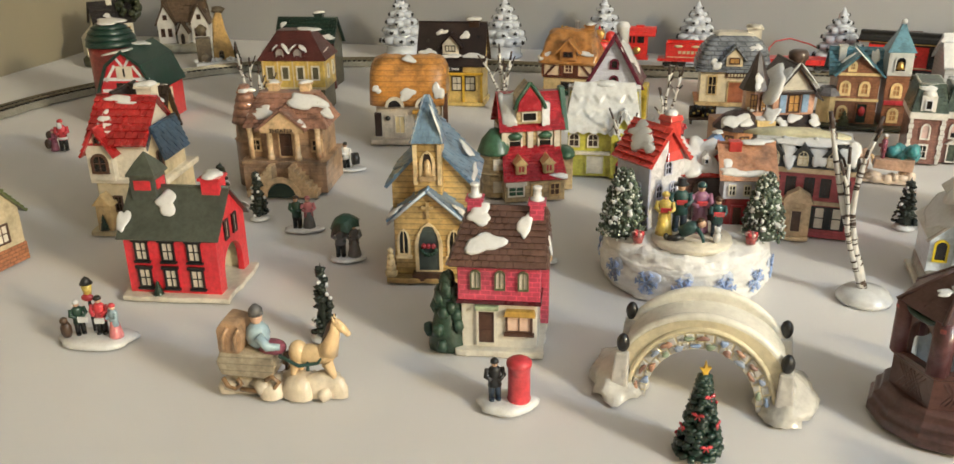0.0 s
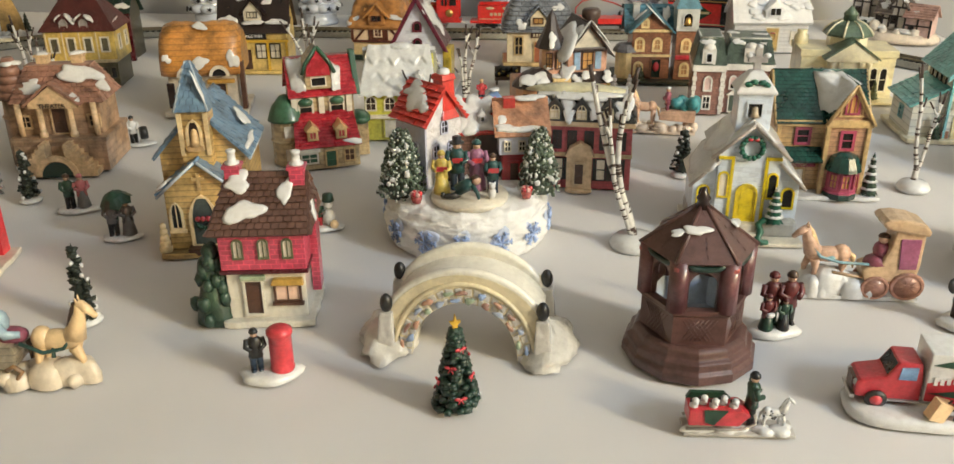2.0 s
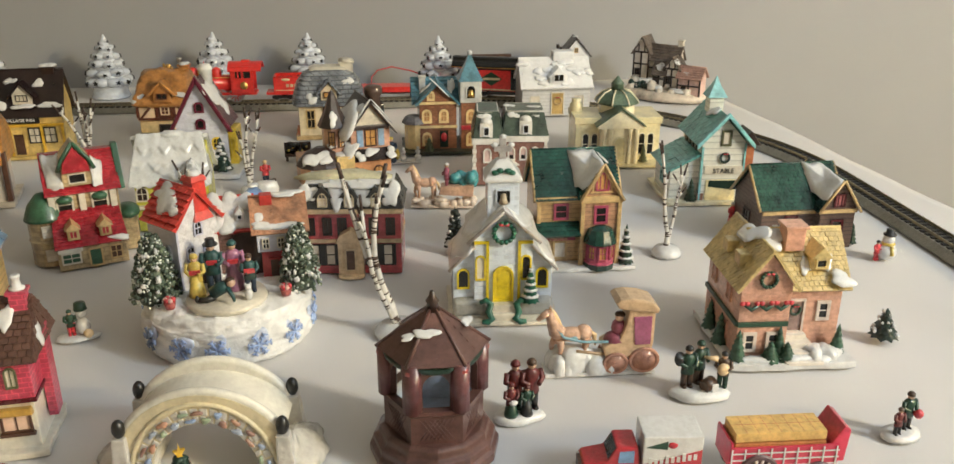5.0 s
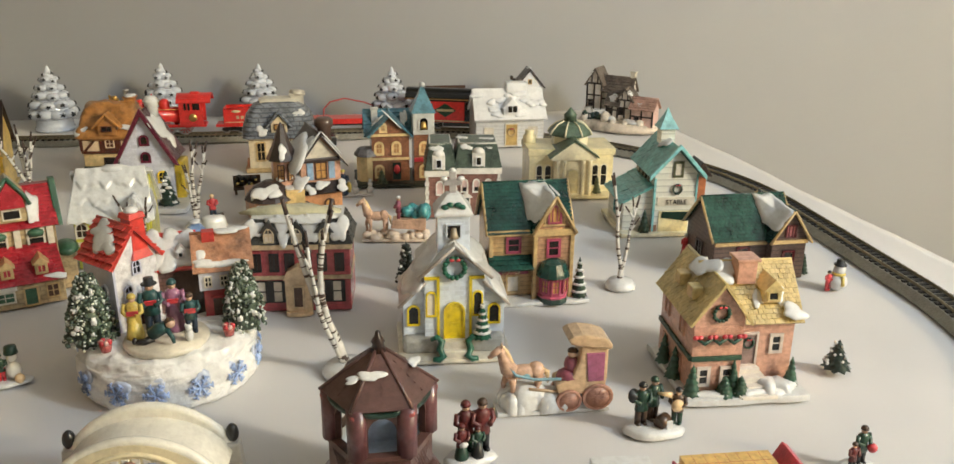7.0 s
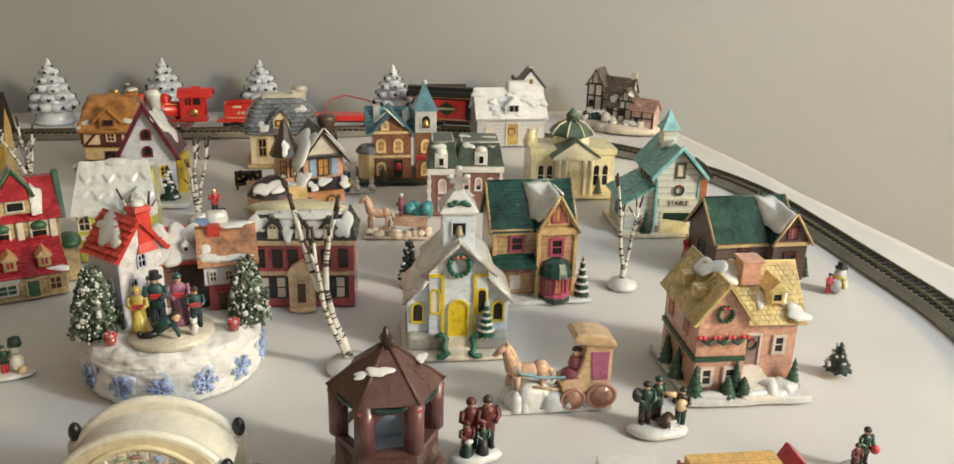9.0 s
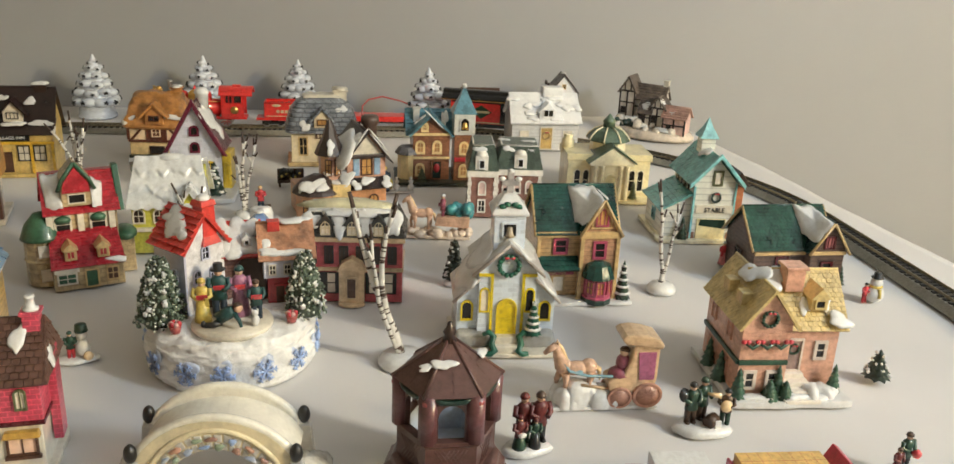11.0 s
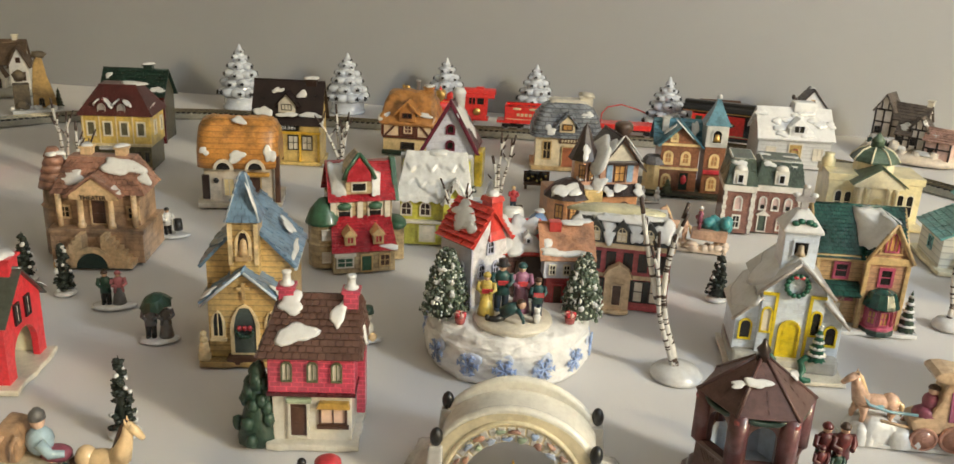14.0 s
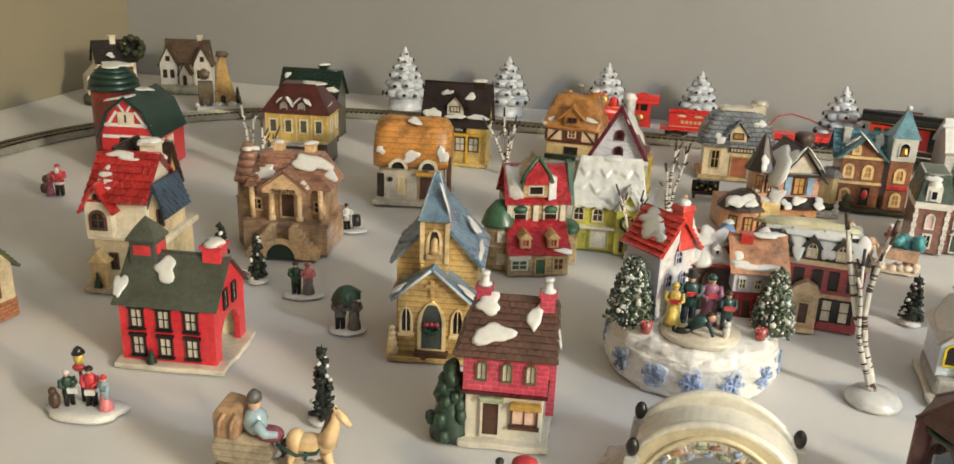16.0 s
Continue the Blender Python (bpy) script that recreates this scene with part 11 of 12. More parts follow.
def small_figurines():
    g = G()
    mound(g, 1.9, 1.3, 0.5, 1)
    people(g, (-0.75, 0, 0.45, 3.1, "black", "navy", "black", False, 10))
    g.k = K["red"]
    g.lathe([(0.72, 0.4), (0.78, 0.6), (0.72, 0.75), (0.72, 2.9), (0.82, 3.0), (0.8, 3.25), (0.5, 3.45), (0, 3.5)], 18, 0.8, 0)
    solid("postman_figurine", g, MATS, 0.66, 47.69, 0, "cast postman in dark coat beside a red pillar box", "figurine")

    g = G()
    mound(g, 2.8, 1.6, 0.5, 2)
    people(g, (-1.3, 0.2, 0.45, 2.9, "green", "black", "white", False, 40), (0.3, 0.3, 0.45, 3.2, "red", "black", "black", False, 0), (1.5, -0.2, 0.45, 2.8, "blue", "pink", "red", True, -40))
    g.k = K["brown"]
    g.ball(-2.1, -0.3, 1.1, 0.45, 0.4, 0.7, 8)
    g.ball(-2.1, -0.45, 1.9, 0.3, n=8)
    g.k = K["black"]
    g.tube([(-0.5, 0.7, 0.4), (-0.5, 0.7, 3.6)], 0.12, 7)
    g.lathe([(0.5, 4.35), (0.25, 4.75), (0, 4.95)], 8, -0.5, 0.7)
    g.k = K["yellow"]
    g.lathe([(0.28, 3.5), (0.42, 4.35)], 8, -0.5, 0.7)
    g.k = K["red"]
    g.ball(-0.5, 0.55, 3.3, 0.5, 0.3, 0.3, 8)
    g.k = K["white"]
    g.box(-0.9, -0.2, -0.75, -0.6, 1.9, 2.3)
    g.box(0.3, 1.0, -0.75, -0.6, 1.8, 2.2)
    solid("caroler_figurine", g, MATS, -29.38, 56.57, 0, "cast carol singers round a lamp post on snow", "figurine")

    g = G()
    mound(g, 1.9, 1.0, 0.3, 3)
    people(g, (-0.5, 0, 0.25, 3.4, "green", "black", "brown", False, 0), (0.6, 0.1, 0.25, 3.3, "pink", "grey", "pink", True, 20))
    solid("strolling_pair_figurine", g, MATS, -18.46, 78.34, 0, "cast pair strolling in green and pink coats", "figurine")

    g = G()
    mound(g, 1.6, 1.0, 0.3, 4)
    people(g, (-0.5, 0, 0.25, 3.4, "grey", "black", "black", False, 0), (0.7, 0.1, 0.25, 3.3, "grey", "grey", "green", True, 20))
    g.k = K["green"]
    g.m = pose(0.75, 0.75, 0.2, 14, -12, 0)
    tip = g.v((0, -0.1, 4.4))
    hem = [g.v((1.45 * (1 if i % 2 else 0.9) * math.cos(6.283 * i / 14), -0.1 + 1.3 * (1 if i % 2 else 0.9) * math.sin(6.283 * i / 14), 3.2 if i % 2 else 3.5)) for i in range(14)]
    mids = [g.v((0.8 * math.cos(6.283 * i / 14), -0.1 + 0.75 * math.sin(6.283 * i / 14), 4.05)) for i in range(14)]
    for i in range(14):
        g.f([hem[i], hem[(i + 1) % 14], mids[(i + 1) % 14], mids[i]])
        g.f([mids[i], mids[(i + 1) % 14], tip])
    g.f([g.v(Vector(p)) for p in [(0.9 * math.cos(6.283 * i / 14), -0.1 + 0.8 * math.sin(6.283 * i / 14), 3.5) for i in range(13, -1, -1)]])
    g.m = Matrix()
    g.tube([(0, -0.1, 1.6), (0, -0.1, 4.4)], 0.06, 5)
    solid("umbrella_pair_figurine", g, MATS, -13.14, 71.26, 0, "cast pair in grey under a green umbrella", "figurine")

    g = G()
    mound(g, 1.8, 1.2, 0.5, 5)
    people(g, (-0.75, -0.3, 0.45, 2.7, "claret", "green", "claret", True, 0), (-0.2, 0.4, 0.45, 4.0, "claret", "green", "claret", False, 0), (0.9, 0.1, 0.45, 4.1, "claret", "black", "brown", False, 0), (0.35, -0.5, 0.45, 2.4, "green", "black", "claret", True, 0))
    g.k = K["white"]
    g.ball(-0.75, -0.75, 1.7, 0.35, 0.2, 0.2, 7)
    solid("red_caroler_family", g, MATS, 34.13, 47.52, 0, "cast family in red and green winter clothes on snow", "figurine")

    t = spot("brass_band_figurine", 47.98, 46.02, -8, "cast street musicians with horn and drum on snow", "figurine")
    g = G()
    mound(g, 2.2, 1.5, 0.6, 6)
    part("snow_base", g, MATS, t)
    for row in ((-1.1, 0.2, 0.55, 3.5, "green", "brown", "black", False, 0), (0.0, 0.6, 0.55, 3.6, "green", "brown", "green", False, 20), (1.5, -0.3, 0.55, 3.0, "brown", "green", "black", False, -30)):
        g = G()
        people(g, row)
        part("musician_figurine", g, MATS, t)
    g = G(pose(-1.75, 0.25, 2.9, 70, 0, 20))
    g.lathe([(0.55, 0), (0.5, 0.1), (0.1, 0.3)], 12)
    part("horn", g, C["black"], t)
    g = G(pose(0.3, -0.5, 1.0, 0, 80, 30))
    g.lathe([(0.45, -0.5), (0.5, 0), (0.45, 0.5)], 12)
    part("drum", g, C["brown"], t)
    g = G()
    g.tube([(0.1, 0.2, 2.9), (1.0, -0.3, 2.9)], [0.1, 0.25], 8)
    part("trumpet", g, C["buff"], t)
    g = G()
    g.ball(1.3, -0.65, 2.2, 0.5, 0.3, 0.5, 9)
    part("tuba", g, C["buff"], t)
    g = G()
    g.box(0.4, 0.9, -1.0, -0.85, 0.5, 1.2)
    part("notice", g.bevel(0.03, 1), SNOW, t)

    g = G()
    g.k = K["white"]
    g.lathe([(1.5, 0), (1.4, 0.3), (0.9, 0.4), (0, 0.4)], 16, squash=0.7)
    people(g, (-0.6, -0.2, 0.3, 2.2, "claret", "black", "brown", False, 0), (0.5, 0.2, 0.3, 3.0, "green", "black", "brown", False, 0))
    g.k = K["red"]
    g.ball(0.9, -0.3, 1.7, 0.35, n=8)
    solid("mother_and_child_figurine", g, MATS, 57.90, 36.88, 0, "cast pair in green and red coats on a snowy base", "figurine")

    g = G()
    g.k = K["white"]
    g.ball(0.1, 0, 0.85, 1.05, 1.0, 0.9, 12)
    g.ball(0.2, 0, 2.1, 0.65, 0.6, 0.6, 12)
    g.k = K["black"]
    g.lathe([(0.65, 2.6), (0.65, 2.7), (0.42, 2.72), (0.4, 3.2), (0, 3.2)], 12, 0.2, 0)
    g.k = K["yellow"]
    g.lathe([(0.6, 1.55), (0.72, 1.7), (0.6, 1.85)], 12, 0.15, 0)
    g.tube([(0.0, -0.7, 1.6), (-0.1, -1.0, 0.7)], 0.2, 7)
    people(g, (-1.0, 0.1, 0.0, 2.2, "red", "red", "black", False, 0))
    solid("snowman_figurine", g, MATS, 79.69, 61.71, 0, "white snowman with yellow scarf and black hat beside a child", "figurine")

    g = G()
    people(g, (0.6, 0, 0.0, 4.2, "red", "black", "red", False, 10), (-0.6, 0, 0, 2.9, "plum", "plum", "pink", True, 0))
    g.k = K["white"]
    g.ball(0.6, -0.35, 3.3, 0.35, 0.25, 0.45, 8)
    g.lathe([(0.62, 1.5), (0.68, 1.65), (0.62, 1.8)], 12, 0.6, 0)
    g.k = K["brown"]
    g.ball(-1.3, -0.2, 0.9, 0.5, 0.4, 0.7, 8)
    g.ball(-1.0, 0.1, 2.0, 0.6, 0.5, 0.6, 8)
    solid("santa_figurine", g, MATS, -55.33, 106.63, 0, "cast figure in a red robe with white beard and toys", "figurine")

    g = G()
    mound(g, 1.7, 1.0, 0.25, 8)
    people(g, (-0.5, 0, 0.2, 3.2, "white", "black", "black", False, 30))
    g.k = K["black"]
    g.m = pose(0.6, 0, 1.3, 0, 90, 20)
    g.lathe([(0.7, -0.4), (0.75, 0), (0.7, 0.4)], 14)
    g.m = Matrix()
    g.k = K["white"]
    g.tube([(0.2, 0, 0.3), (0.8, 0, 1.0)], 0.12, 6)
    solid("drummer_figurine", g, MATS, -16.63, 97.46, 0, "black and white cast drummer on a snowy base", "figurine")

    g = G()
    mound(g, 1.7, 1.0, 0.3, 9)
    people(g, (-0.4, 0, 0.25, 2.4, "green", "red", "green", False, 0))
    g.k = K["white"]
    g.ball(0.5, 0, 1.0, 0.6, 0.6, 0.75, 10)
    g.ball(0.5, 0, 2.2, 0.45, 0.45, 0.45, 10)
    g.k = K["green"]
    g.lathe([(0.55, 2.5), (0.5, 2.7), (0.45, 3.1), (0, 3.2)], 10, 0.5, 0)
    g.k = K["buff"]
    g.ball(0.9, -0.6, 0.5, 0.4, n=8)
    solid("snowman_builder_figurine", g, MATS, 3.89, 70.44, 0, "cast child in green building a snowman", "figurine")

    g = G()
    mound(g, 1.4, 1.2, 1.6, 10)
    people(g, (0.0, 0, 1.2, 3.0, "red", "navy", "buff", False, 0))
    g.k = K["brown"]
    g.box(0.2, 1.2, -0.3, 0.3, 1.3, 1.6)
    solid("sledging_child_figurine", g, MATS, 23.14, 103.46, 0, "cast child in red sliding on a snow mound", "figurine")

    g = G()
    g.k = K["white"]
    g.box(-2.2, 2.4, -0.5, 0.5, 0, 0.25)
    people(g, (-1.6, 0, 0.2, 3.6, "navy", "navy", "yellow", True, 0))
    for x in (0.0, 2.0):
        g.k = K["white"]
        g.ball(x, 0, 0.7, 0.5, n=9)
        g.ball(x, 0, 1.5, 0.36, n=9)
        g.ball(x, 0, 2.0, 0.22, n=9)
    g.k = K["yellow"]
    g.ball(-0.8, 0, 1.2, 0.35, 0.3, 0.8, 8)
    solid("two_snowmen_figurine", g, MATS, 42.29, 110.20, -10, "cast figure in blue with two little snowmen on a plank", "figurine")

    g = G()
    rnd = random.Random(3)
    g.k = K["brown"]
    g.box(-1.8, 1.8, -0.4, 0.6, 0.6, 1.0)
    for s in (-1.5, 1.5):
        g.box(s - 0.15, s + 0.15, -0.4, 0.5, 0, 0.8)
    g.box(-1.8, 1.8, 0.5, 0.7, 0.9, 2.4)
    g.k = K["black"]
    for i in range(9):
        g.ball(rnd.uniform(-1.4, 1.4), rnd.uniform(-0.3, 0.4), rnd.uniform(1.2, 2.4), 0.42, n=7, rough=0.4, seed=i)
    g.k = K["yellow"]
    for i in range(5):
        g.ball(-1.2 + 0.6 * i, -0.5, 1.6 + 0.4 * math.sin(i * 2), 0.18, n=6)
    solid("laden_bench_figurine", g, MATS, 28.85, 116.11, -8, "dark cast bench laden with goods", "figurine")

    g = G()
    people(g, (0, 0, 0, 2.8, "red", "pink", "white", True, 0))
    solid("red_girl_figurine", g, MATS, 70.72, 75.04, 0, "small cast figure in a red dress", "figurine")


def horse_sleigh():
    t = spot("horse_sleigh", -14.03, 49.66, -7, "glazed porcelain sleigh with driver and buff horse", "sleigh")
    t.scale = (0.88, 0.95, 0.98)
    wood = paint("sleigh_brown", (0.33, 0.2, 0.11), 0.4)
    sage = paint("sleigh_sage", (0.32, 0.27, 0.19), 0.4, 0.4, 0.6, pattern="boards", size=0.5, joint=0.7)
    g = G()
    rnd = random.Random(3)
    for i in range(26):
        g.ball(rnd.uniform(-3.8, 4.4), rnd.uniform(-0.8, 0.8), rnd.uniform(0.3, 0.8), rnd.uniform(0.5, 0.9), rnd.uniform(0.5, 0.8), rnd.uniform(0.35, 0.7), 8, 0.25, i)
    for u, r, h in ((-3.0, 1.6, 1.1), (-1.0, 1.8, 1.0), (1.4, 1.8, 1.4), (3.2, 1.5, 1.5)):
        g.patch((u, -0.1, 0.1), (1, 0, 0), (0, 1, 0), r, 1.05, h, int(u * 7) + 60, 24)
    part("snow_base", g, paint("old_ivory", (0.66, 0.57, 0.44), 0.45, 0.3), t)
    g = G()
    g.prism([(-4.3, 1.6), (-0.4, 1.4), (0.0, 2.4), (-0.2, 3.1), (-4.2, 3.4), (-4.6, 2.6)], -1.2, 1.2)
    body = part("sleigh_body", g.bevel(0.2), sage, t)
    g = G()
    g.prism([(-4.3, 3.2), (-2.6, 3.2), (-2.3, 4.4), (-2.6, 5.4), (-3.8, 5.6), (-4.3, 5.0)], -1.2, 1.1)
    part("seat_back", g.bevel(0.3), wood, body)
    for y in (-1.15, 1.0):
        g = G()
        g.tube([(-4.2, y, 1.4), (-3.9, y, 0.8), (-3.3, y, 0.6), (-2.8, y, 1.0), (-3.1, y, 1.4)], 0.17, 7)
        g.tube([(-2.9, y, 0.6), (-1.6, y, 0.5), (-0.4, y, 0.7), (0.1, y, 1.3), (-0.4, y, 1.7), (-0.9, y, 1.4)], 0.18, 7)
        part("runner", g, paint("runner_brown", (0.22, 0.12, 0.05), 0.4), body)
    for u in (-3.8, -2.9):
        g = G()
        g.tube([(u, -1.25, 3.5), (u + 0.1, -1.3, 4.6), (u + 0.5, -1.2, 5.2)], 0.16, 6)
        part("carved_scroll", g, wood, body)
    g = G()
    horse(g, 2.4, 0, 0.5, 3.8, 0, 0, 1)
    part("horse_figurine", g, [C["buff"], paint("mane_brown", (0.1, 0.045, 0.02), 0.45)], t)
    g = G()
    g.tube([(0.2, -0.9, 3.2), (1.6, -0.75, 2.4), (3.0, -0.6, 2.6), (3.6, -0.3, 3.4)], 0.13, 6)
    g.tube([(2.2, -0.62, 2.0), (2.3, -0.4, 3.3), (2.3, 0.4, 3.3)], 0.14, 6)
    part("harness", g, paint("harness_green", (0.03, 0.11, 0.09), 0.4), t)
    g = G()
    g.k = K["blue"]
    g.ball(-1.6, 0, 4.2, 0.95, 0.85, 1.0, 10)
    g.tube([(-1.3, -0.7, 4.4), (-0.6, -0.8, 3.7), (0.2, -0.5, 3.6)], [0.4, 0.32, 0.22], 8)
    g.k = K["plum"]
    g.ball(-0.6, 0, 3.3, 1.1, 0.8, 0.55, 10)
    g.k = K["skin"]
    g.ball(-1.6, 0, 5.5, 0.48, 0.45, 0.55, 10)
    g.k = K["grey"]
    g.lathe([(0.55, 5.7), (0.5, 6.1), (0.2, 6.4), (0, 6.4)], 12, -1.6, 0)
    part("driver_figurine", g, MATS, t)


def horse_carriage():
    t = spot("horse_carriage", 42.31, 51.71, -14, "peach cast horse drawing a covered carriage on snow", "carriage")
    t.scale = (1.0, 1.0, 0.9)
    peach = paint("carriage_peach", (0.62, 0.43, 0.26), 0.5, 0.06, 0.1)
    plum = paint("carriage_plum", (0.26, 0.07, 0.14), 0.5)
    g = G()
    for x, y, rx, ry, h in ((-2.0, 0, 2.0, 0.95, 2.1), (-0.2, 0, 1.7, 0.95, 1.5), (2.4, 0, 2.0, 0.95, 0.9), (-3.0, -0.4, 1.0, 0.6, 1.5), (-1.2, -0.5, 1.0, 0.55, 1.6), (0.6, -0.6, 0.9, 0.5, 1.0), (-2.2, -0.6, 0.7, 0.5, 1.1)):
        g.patch((x, y, 0.2), (1, 0, 0), (0, 1, 0), rx, ry, h, int(x * 11) + 70, 20)
    g.box(-4.2, 4.3, -1.1, 1.0, 0, 0.3)
    part("snow_base", g, SNOW, t)
    g = G()
    horse(g, -2.1, 0, 1.3, 3.4, 180, 0, 1)
    part("horse_figurine", g, [C["peach"], C["buff"]], t)
    g = G()
    g.tube([(0.6, -0.7, 3.0), (-1.4, -0.7, 3.1), (-2.8, -0.6, 3.5), (-3.6, -0.3, 4.6)], 0.13, 6)
    g.ball(-2.0, -0.1, 3.4, 0.6, 0.6, 0.35, 9)
    part("harness", g, paint("harness_blue", (0.14, 0.26, 0.3), 0.45), t)
    g = G()
    g.prism([(0.4, 1.6), (3.9, 1.5), (4.1, 3.0), (4.1, 6.0), (2.1, 6.2), (1.9, 4.6), (1.4, 3.2), (0.2, 2.6)], -0.95, 0.95)
    body = part("body", g.bevel(0.2), peach, t)
    g = G()
    g.prism([(2.6, 2.8), (3.8, 2.8), (3.8, 5.4), (2.4, 5.4)], -1.05, -0.9)
    part("side_panel", g.bevel(0.05), plum, body)
    g = G()
    g.prism([(0.9, 6.75), (1.2, 6.25), (2.2, 6.05), (4.2, 5.7), (4.35, 6.1), (3.9, 6.65), (3.0, 7.0), (2.0, 7.15), (1.3, 7.05)], -1.2, 1.2)
    part("roof", g.bevel(0.2), peach, body)
    g = G()
    g.tube([(0.8, -0.6, 1.7), (-1.8, -0.65, 2.2)], 0.13, 6)
    part("shaft", g, peach, body)
    g = G()
    g.k = K["plum"]
    g.ball(1.3, -0.2, 3.0, 1.0, 0.8, 0.7, 10)
    g.ball(1.5, -0.1, 4.0, 0.6, 0.6, 0.8, 10)
    g.k = K["skin"]
    g.ball(1.5, -0.2, 5.0, 0.36, n=9)
    g.k = K["brown"]
    g.ball(1.55, -0.1, 5.2, 0.42, 0.4, 0.3, 9)
    part("passenger_figurine", g, MATS, t)
    brown = paint("wheel_brown", (0.32, 0.16, 0.11), 0.5)
    for x, r in ((1.2, 0.95), (3.4, 1.15)):
        for y in (-1.05, 1.0):
            w = wheel(t, x, y, r + 0.15, r, brown, brown, 10)
            g = G()
            g.m = pose(x, y, r + 0.15, 90, 0, 0)
            g.lathe([(r * 0.85, -0.05), (r * 0.85, 0.05), (0, 0.05)], 20)
            part("wheel_disc", g, brown, w)


def delivery_truck():
    t = spot("delivery_truck", 38.1, 38.1, -18, "red toy delivery truck with white cargo box and porter on snow", "toy truck")
    t.scale = (0.8, 0.8, 0.71)
    red = paint("truck_red", (0.4, 0.02, 0.03), 0.35, 0.15)
    g = G()
    g.k = 0
    n = 26
    rows = []
    for k, z in ((1, 0), (1.02, 0.4), (0.95, 0.8), (0.8, 0.9), (0, 0.9)):
        rows.append([g.v((k * 4.9 * math.copysign(abs(math.cos(6.283 * i / n)) ** 0.6, math.cos(6.283 * i / n)), -0.5 + k * 2.7 * math.copysign(abs(math.sin(6.283 * i / n)) ** 0.7, math.sin(6.283 * i / n)), z)) for i in range(n)])
    for a, b in zip(rows, rows[1:]):
        for i in range(n):
            g.f([a[i], a[(i + 1) % n], b[(i + 1) % n], b[i]], True)
    part("snow_base", g, SNOW, t)
    g = G()
    g.prism([(-4.4, 1.5), (0.0, 1.3), (0.0, 3.3), (-0.2, 4.9), (-1.8, 4.9), (-2.5, 3.5), (-4.2, 3.1), (-4.5, 2.6)], -1.25, 1.25)
    cab = part("cab", g.bevel(0.2), red, t)
    g = G()
    g.prism([(-0.5, 3.4), (-1.7, 3.4), (-1.6, 4.5), (-0.5, 4.6)], -1.32, -1.2)
    part("side_window", g, paint("window_sky", (0.12, 0.22, 0.38), 0.3), cab)
    g = G()
    g.prism([(-2.46, 3.6), (-2.3, 3.55), (-1.75, 4.75), (-1.9, 4.75)], -1.05, 1.05)
    part("windscreen", g, paint("screen_dark", (0.03, 0.045, 0.06), 0.25), cab)
    for y in (-0.85, 0.85):
        g = G()
        g.ball(-4.4, y, 2.6, 0.2, 0.3, 0.3, 8)
        part("headlight", g, SILVER, cab)
    g = G()
    g.box(-4.6, -4.3, -0.7, 0.7, 1.7, 2.9)
    part("grille", g.bevel(0.08), BROWN, cab)
    g = G()
    g.box(-2.6, 0.0, -1.4, -1.2, 1.35, 1.55)
    g.box(-4.75, -4.4, -1.2, 1.2, 1.3, 1.6)
    part("bumper", g.bevel(0.05), SILVER, cab)
    g = G()
    g.box(0.1, 4.6, -1.5, 1.5, 1.7, 6.1)
    box = part("cargo_box", g.bevel(0.12), SNOW, t)
    g = G(face(0, -1.5))
    g.prism([(0.15, 3.4), (4.55, 4.8), (4.55, 1.75), (0.15, 1.75)], -0.04, 0.05)
    part("red_panel", g, red, box)
    for pts, m in (([(0.3, 5.1), (1.9, 4.9), (1.9, 5.7)], GREEN), ([(4.4, 3.0), (2.6, 2.8), (2.6, 3.4)], GREEN), ([(0.3, 2.5), (2.3, 2.9), (2.3, 2.2)], GREEN)):
        g = G(face(0, -1.5))
        g.prism(pts, -0.06, 0.03)
        part("green_flash", g, m, box)
    g = G(face(0, -1.5))
    for i in range(9):
        u = 0.55 + i * 0.42
        z = 3.3 + i * 0.07
        g.box(u, u + 0.26, -0.08, 0, z, z + (0.75 if i in (0, 3, 6) else 0.55))
    part("lettering", g, SNOW, box)
    g = G(face(0, -1.5))
    g.ball(2.3, -0.02, 5.3, 0.35, 0.06, 0.3, 8, 0.3)
    part("emblem", g, red, box)
    for x in (-3.0, 2.9):
        for y in (-1.3, 1.3):
            g = G()
            g.m = pose(x, y, 1.45, 90, 0, 0)
            g.lathe([(0.75, -0.2), (0.8, 0), (0.75, 0.2), (0.42, 0.22)], 20)
            w = part("tyre", g, BLACK, t)
            g = G()
            g.m = pose(x, y, 1.45, 90, 0, 0)
            g.lathe([(0.44, -0.22), (0.44, 0.26), (0, 0.28)], 16)
            part("hub", g, red, w)
    g = G()
    people(g, (2.4, -2.5, 0.8, 3.4, "red", "navy", "green", False, 20))
    g.k = K["buff"]
    g.m = pose(0.9, -2.5, 1.7, 0, 20, 10)
    g.box(-0.55, 0.55, -0.45, 0.45, -0.8, 0.9)
    g.m = Matrix()
    g.k = K["brown"]
    g.tube([(0.3, -2.6, 0.9), (1.6, -2.6, 2.8)], 0.08, 5)
    part("porter_figurine", g, MATS, t)


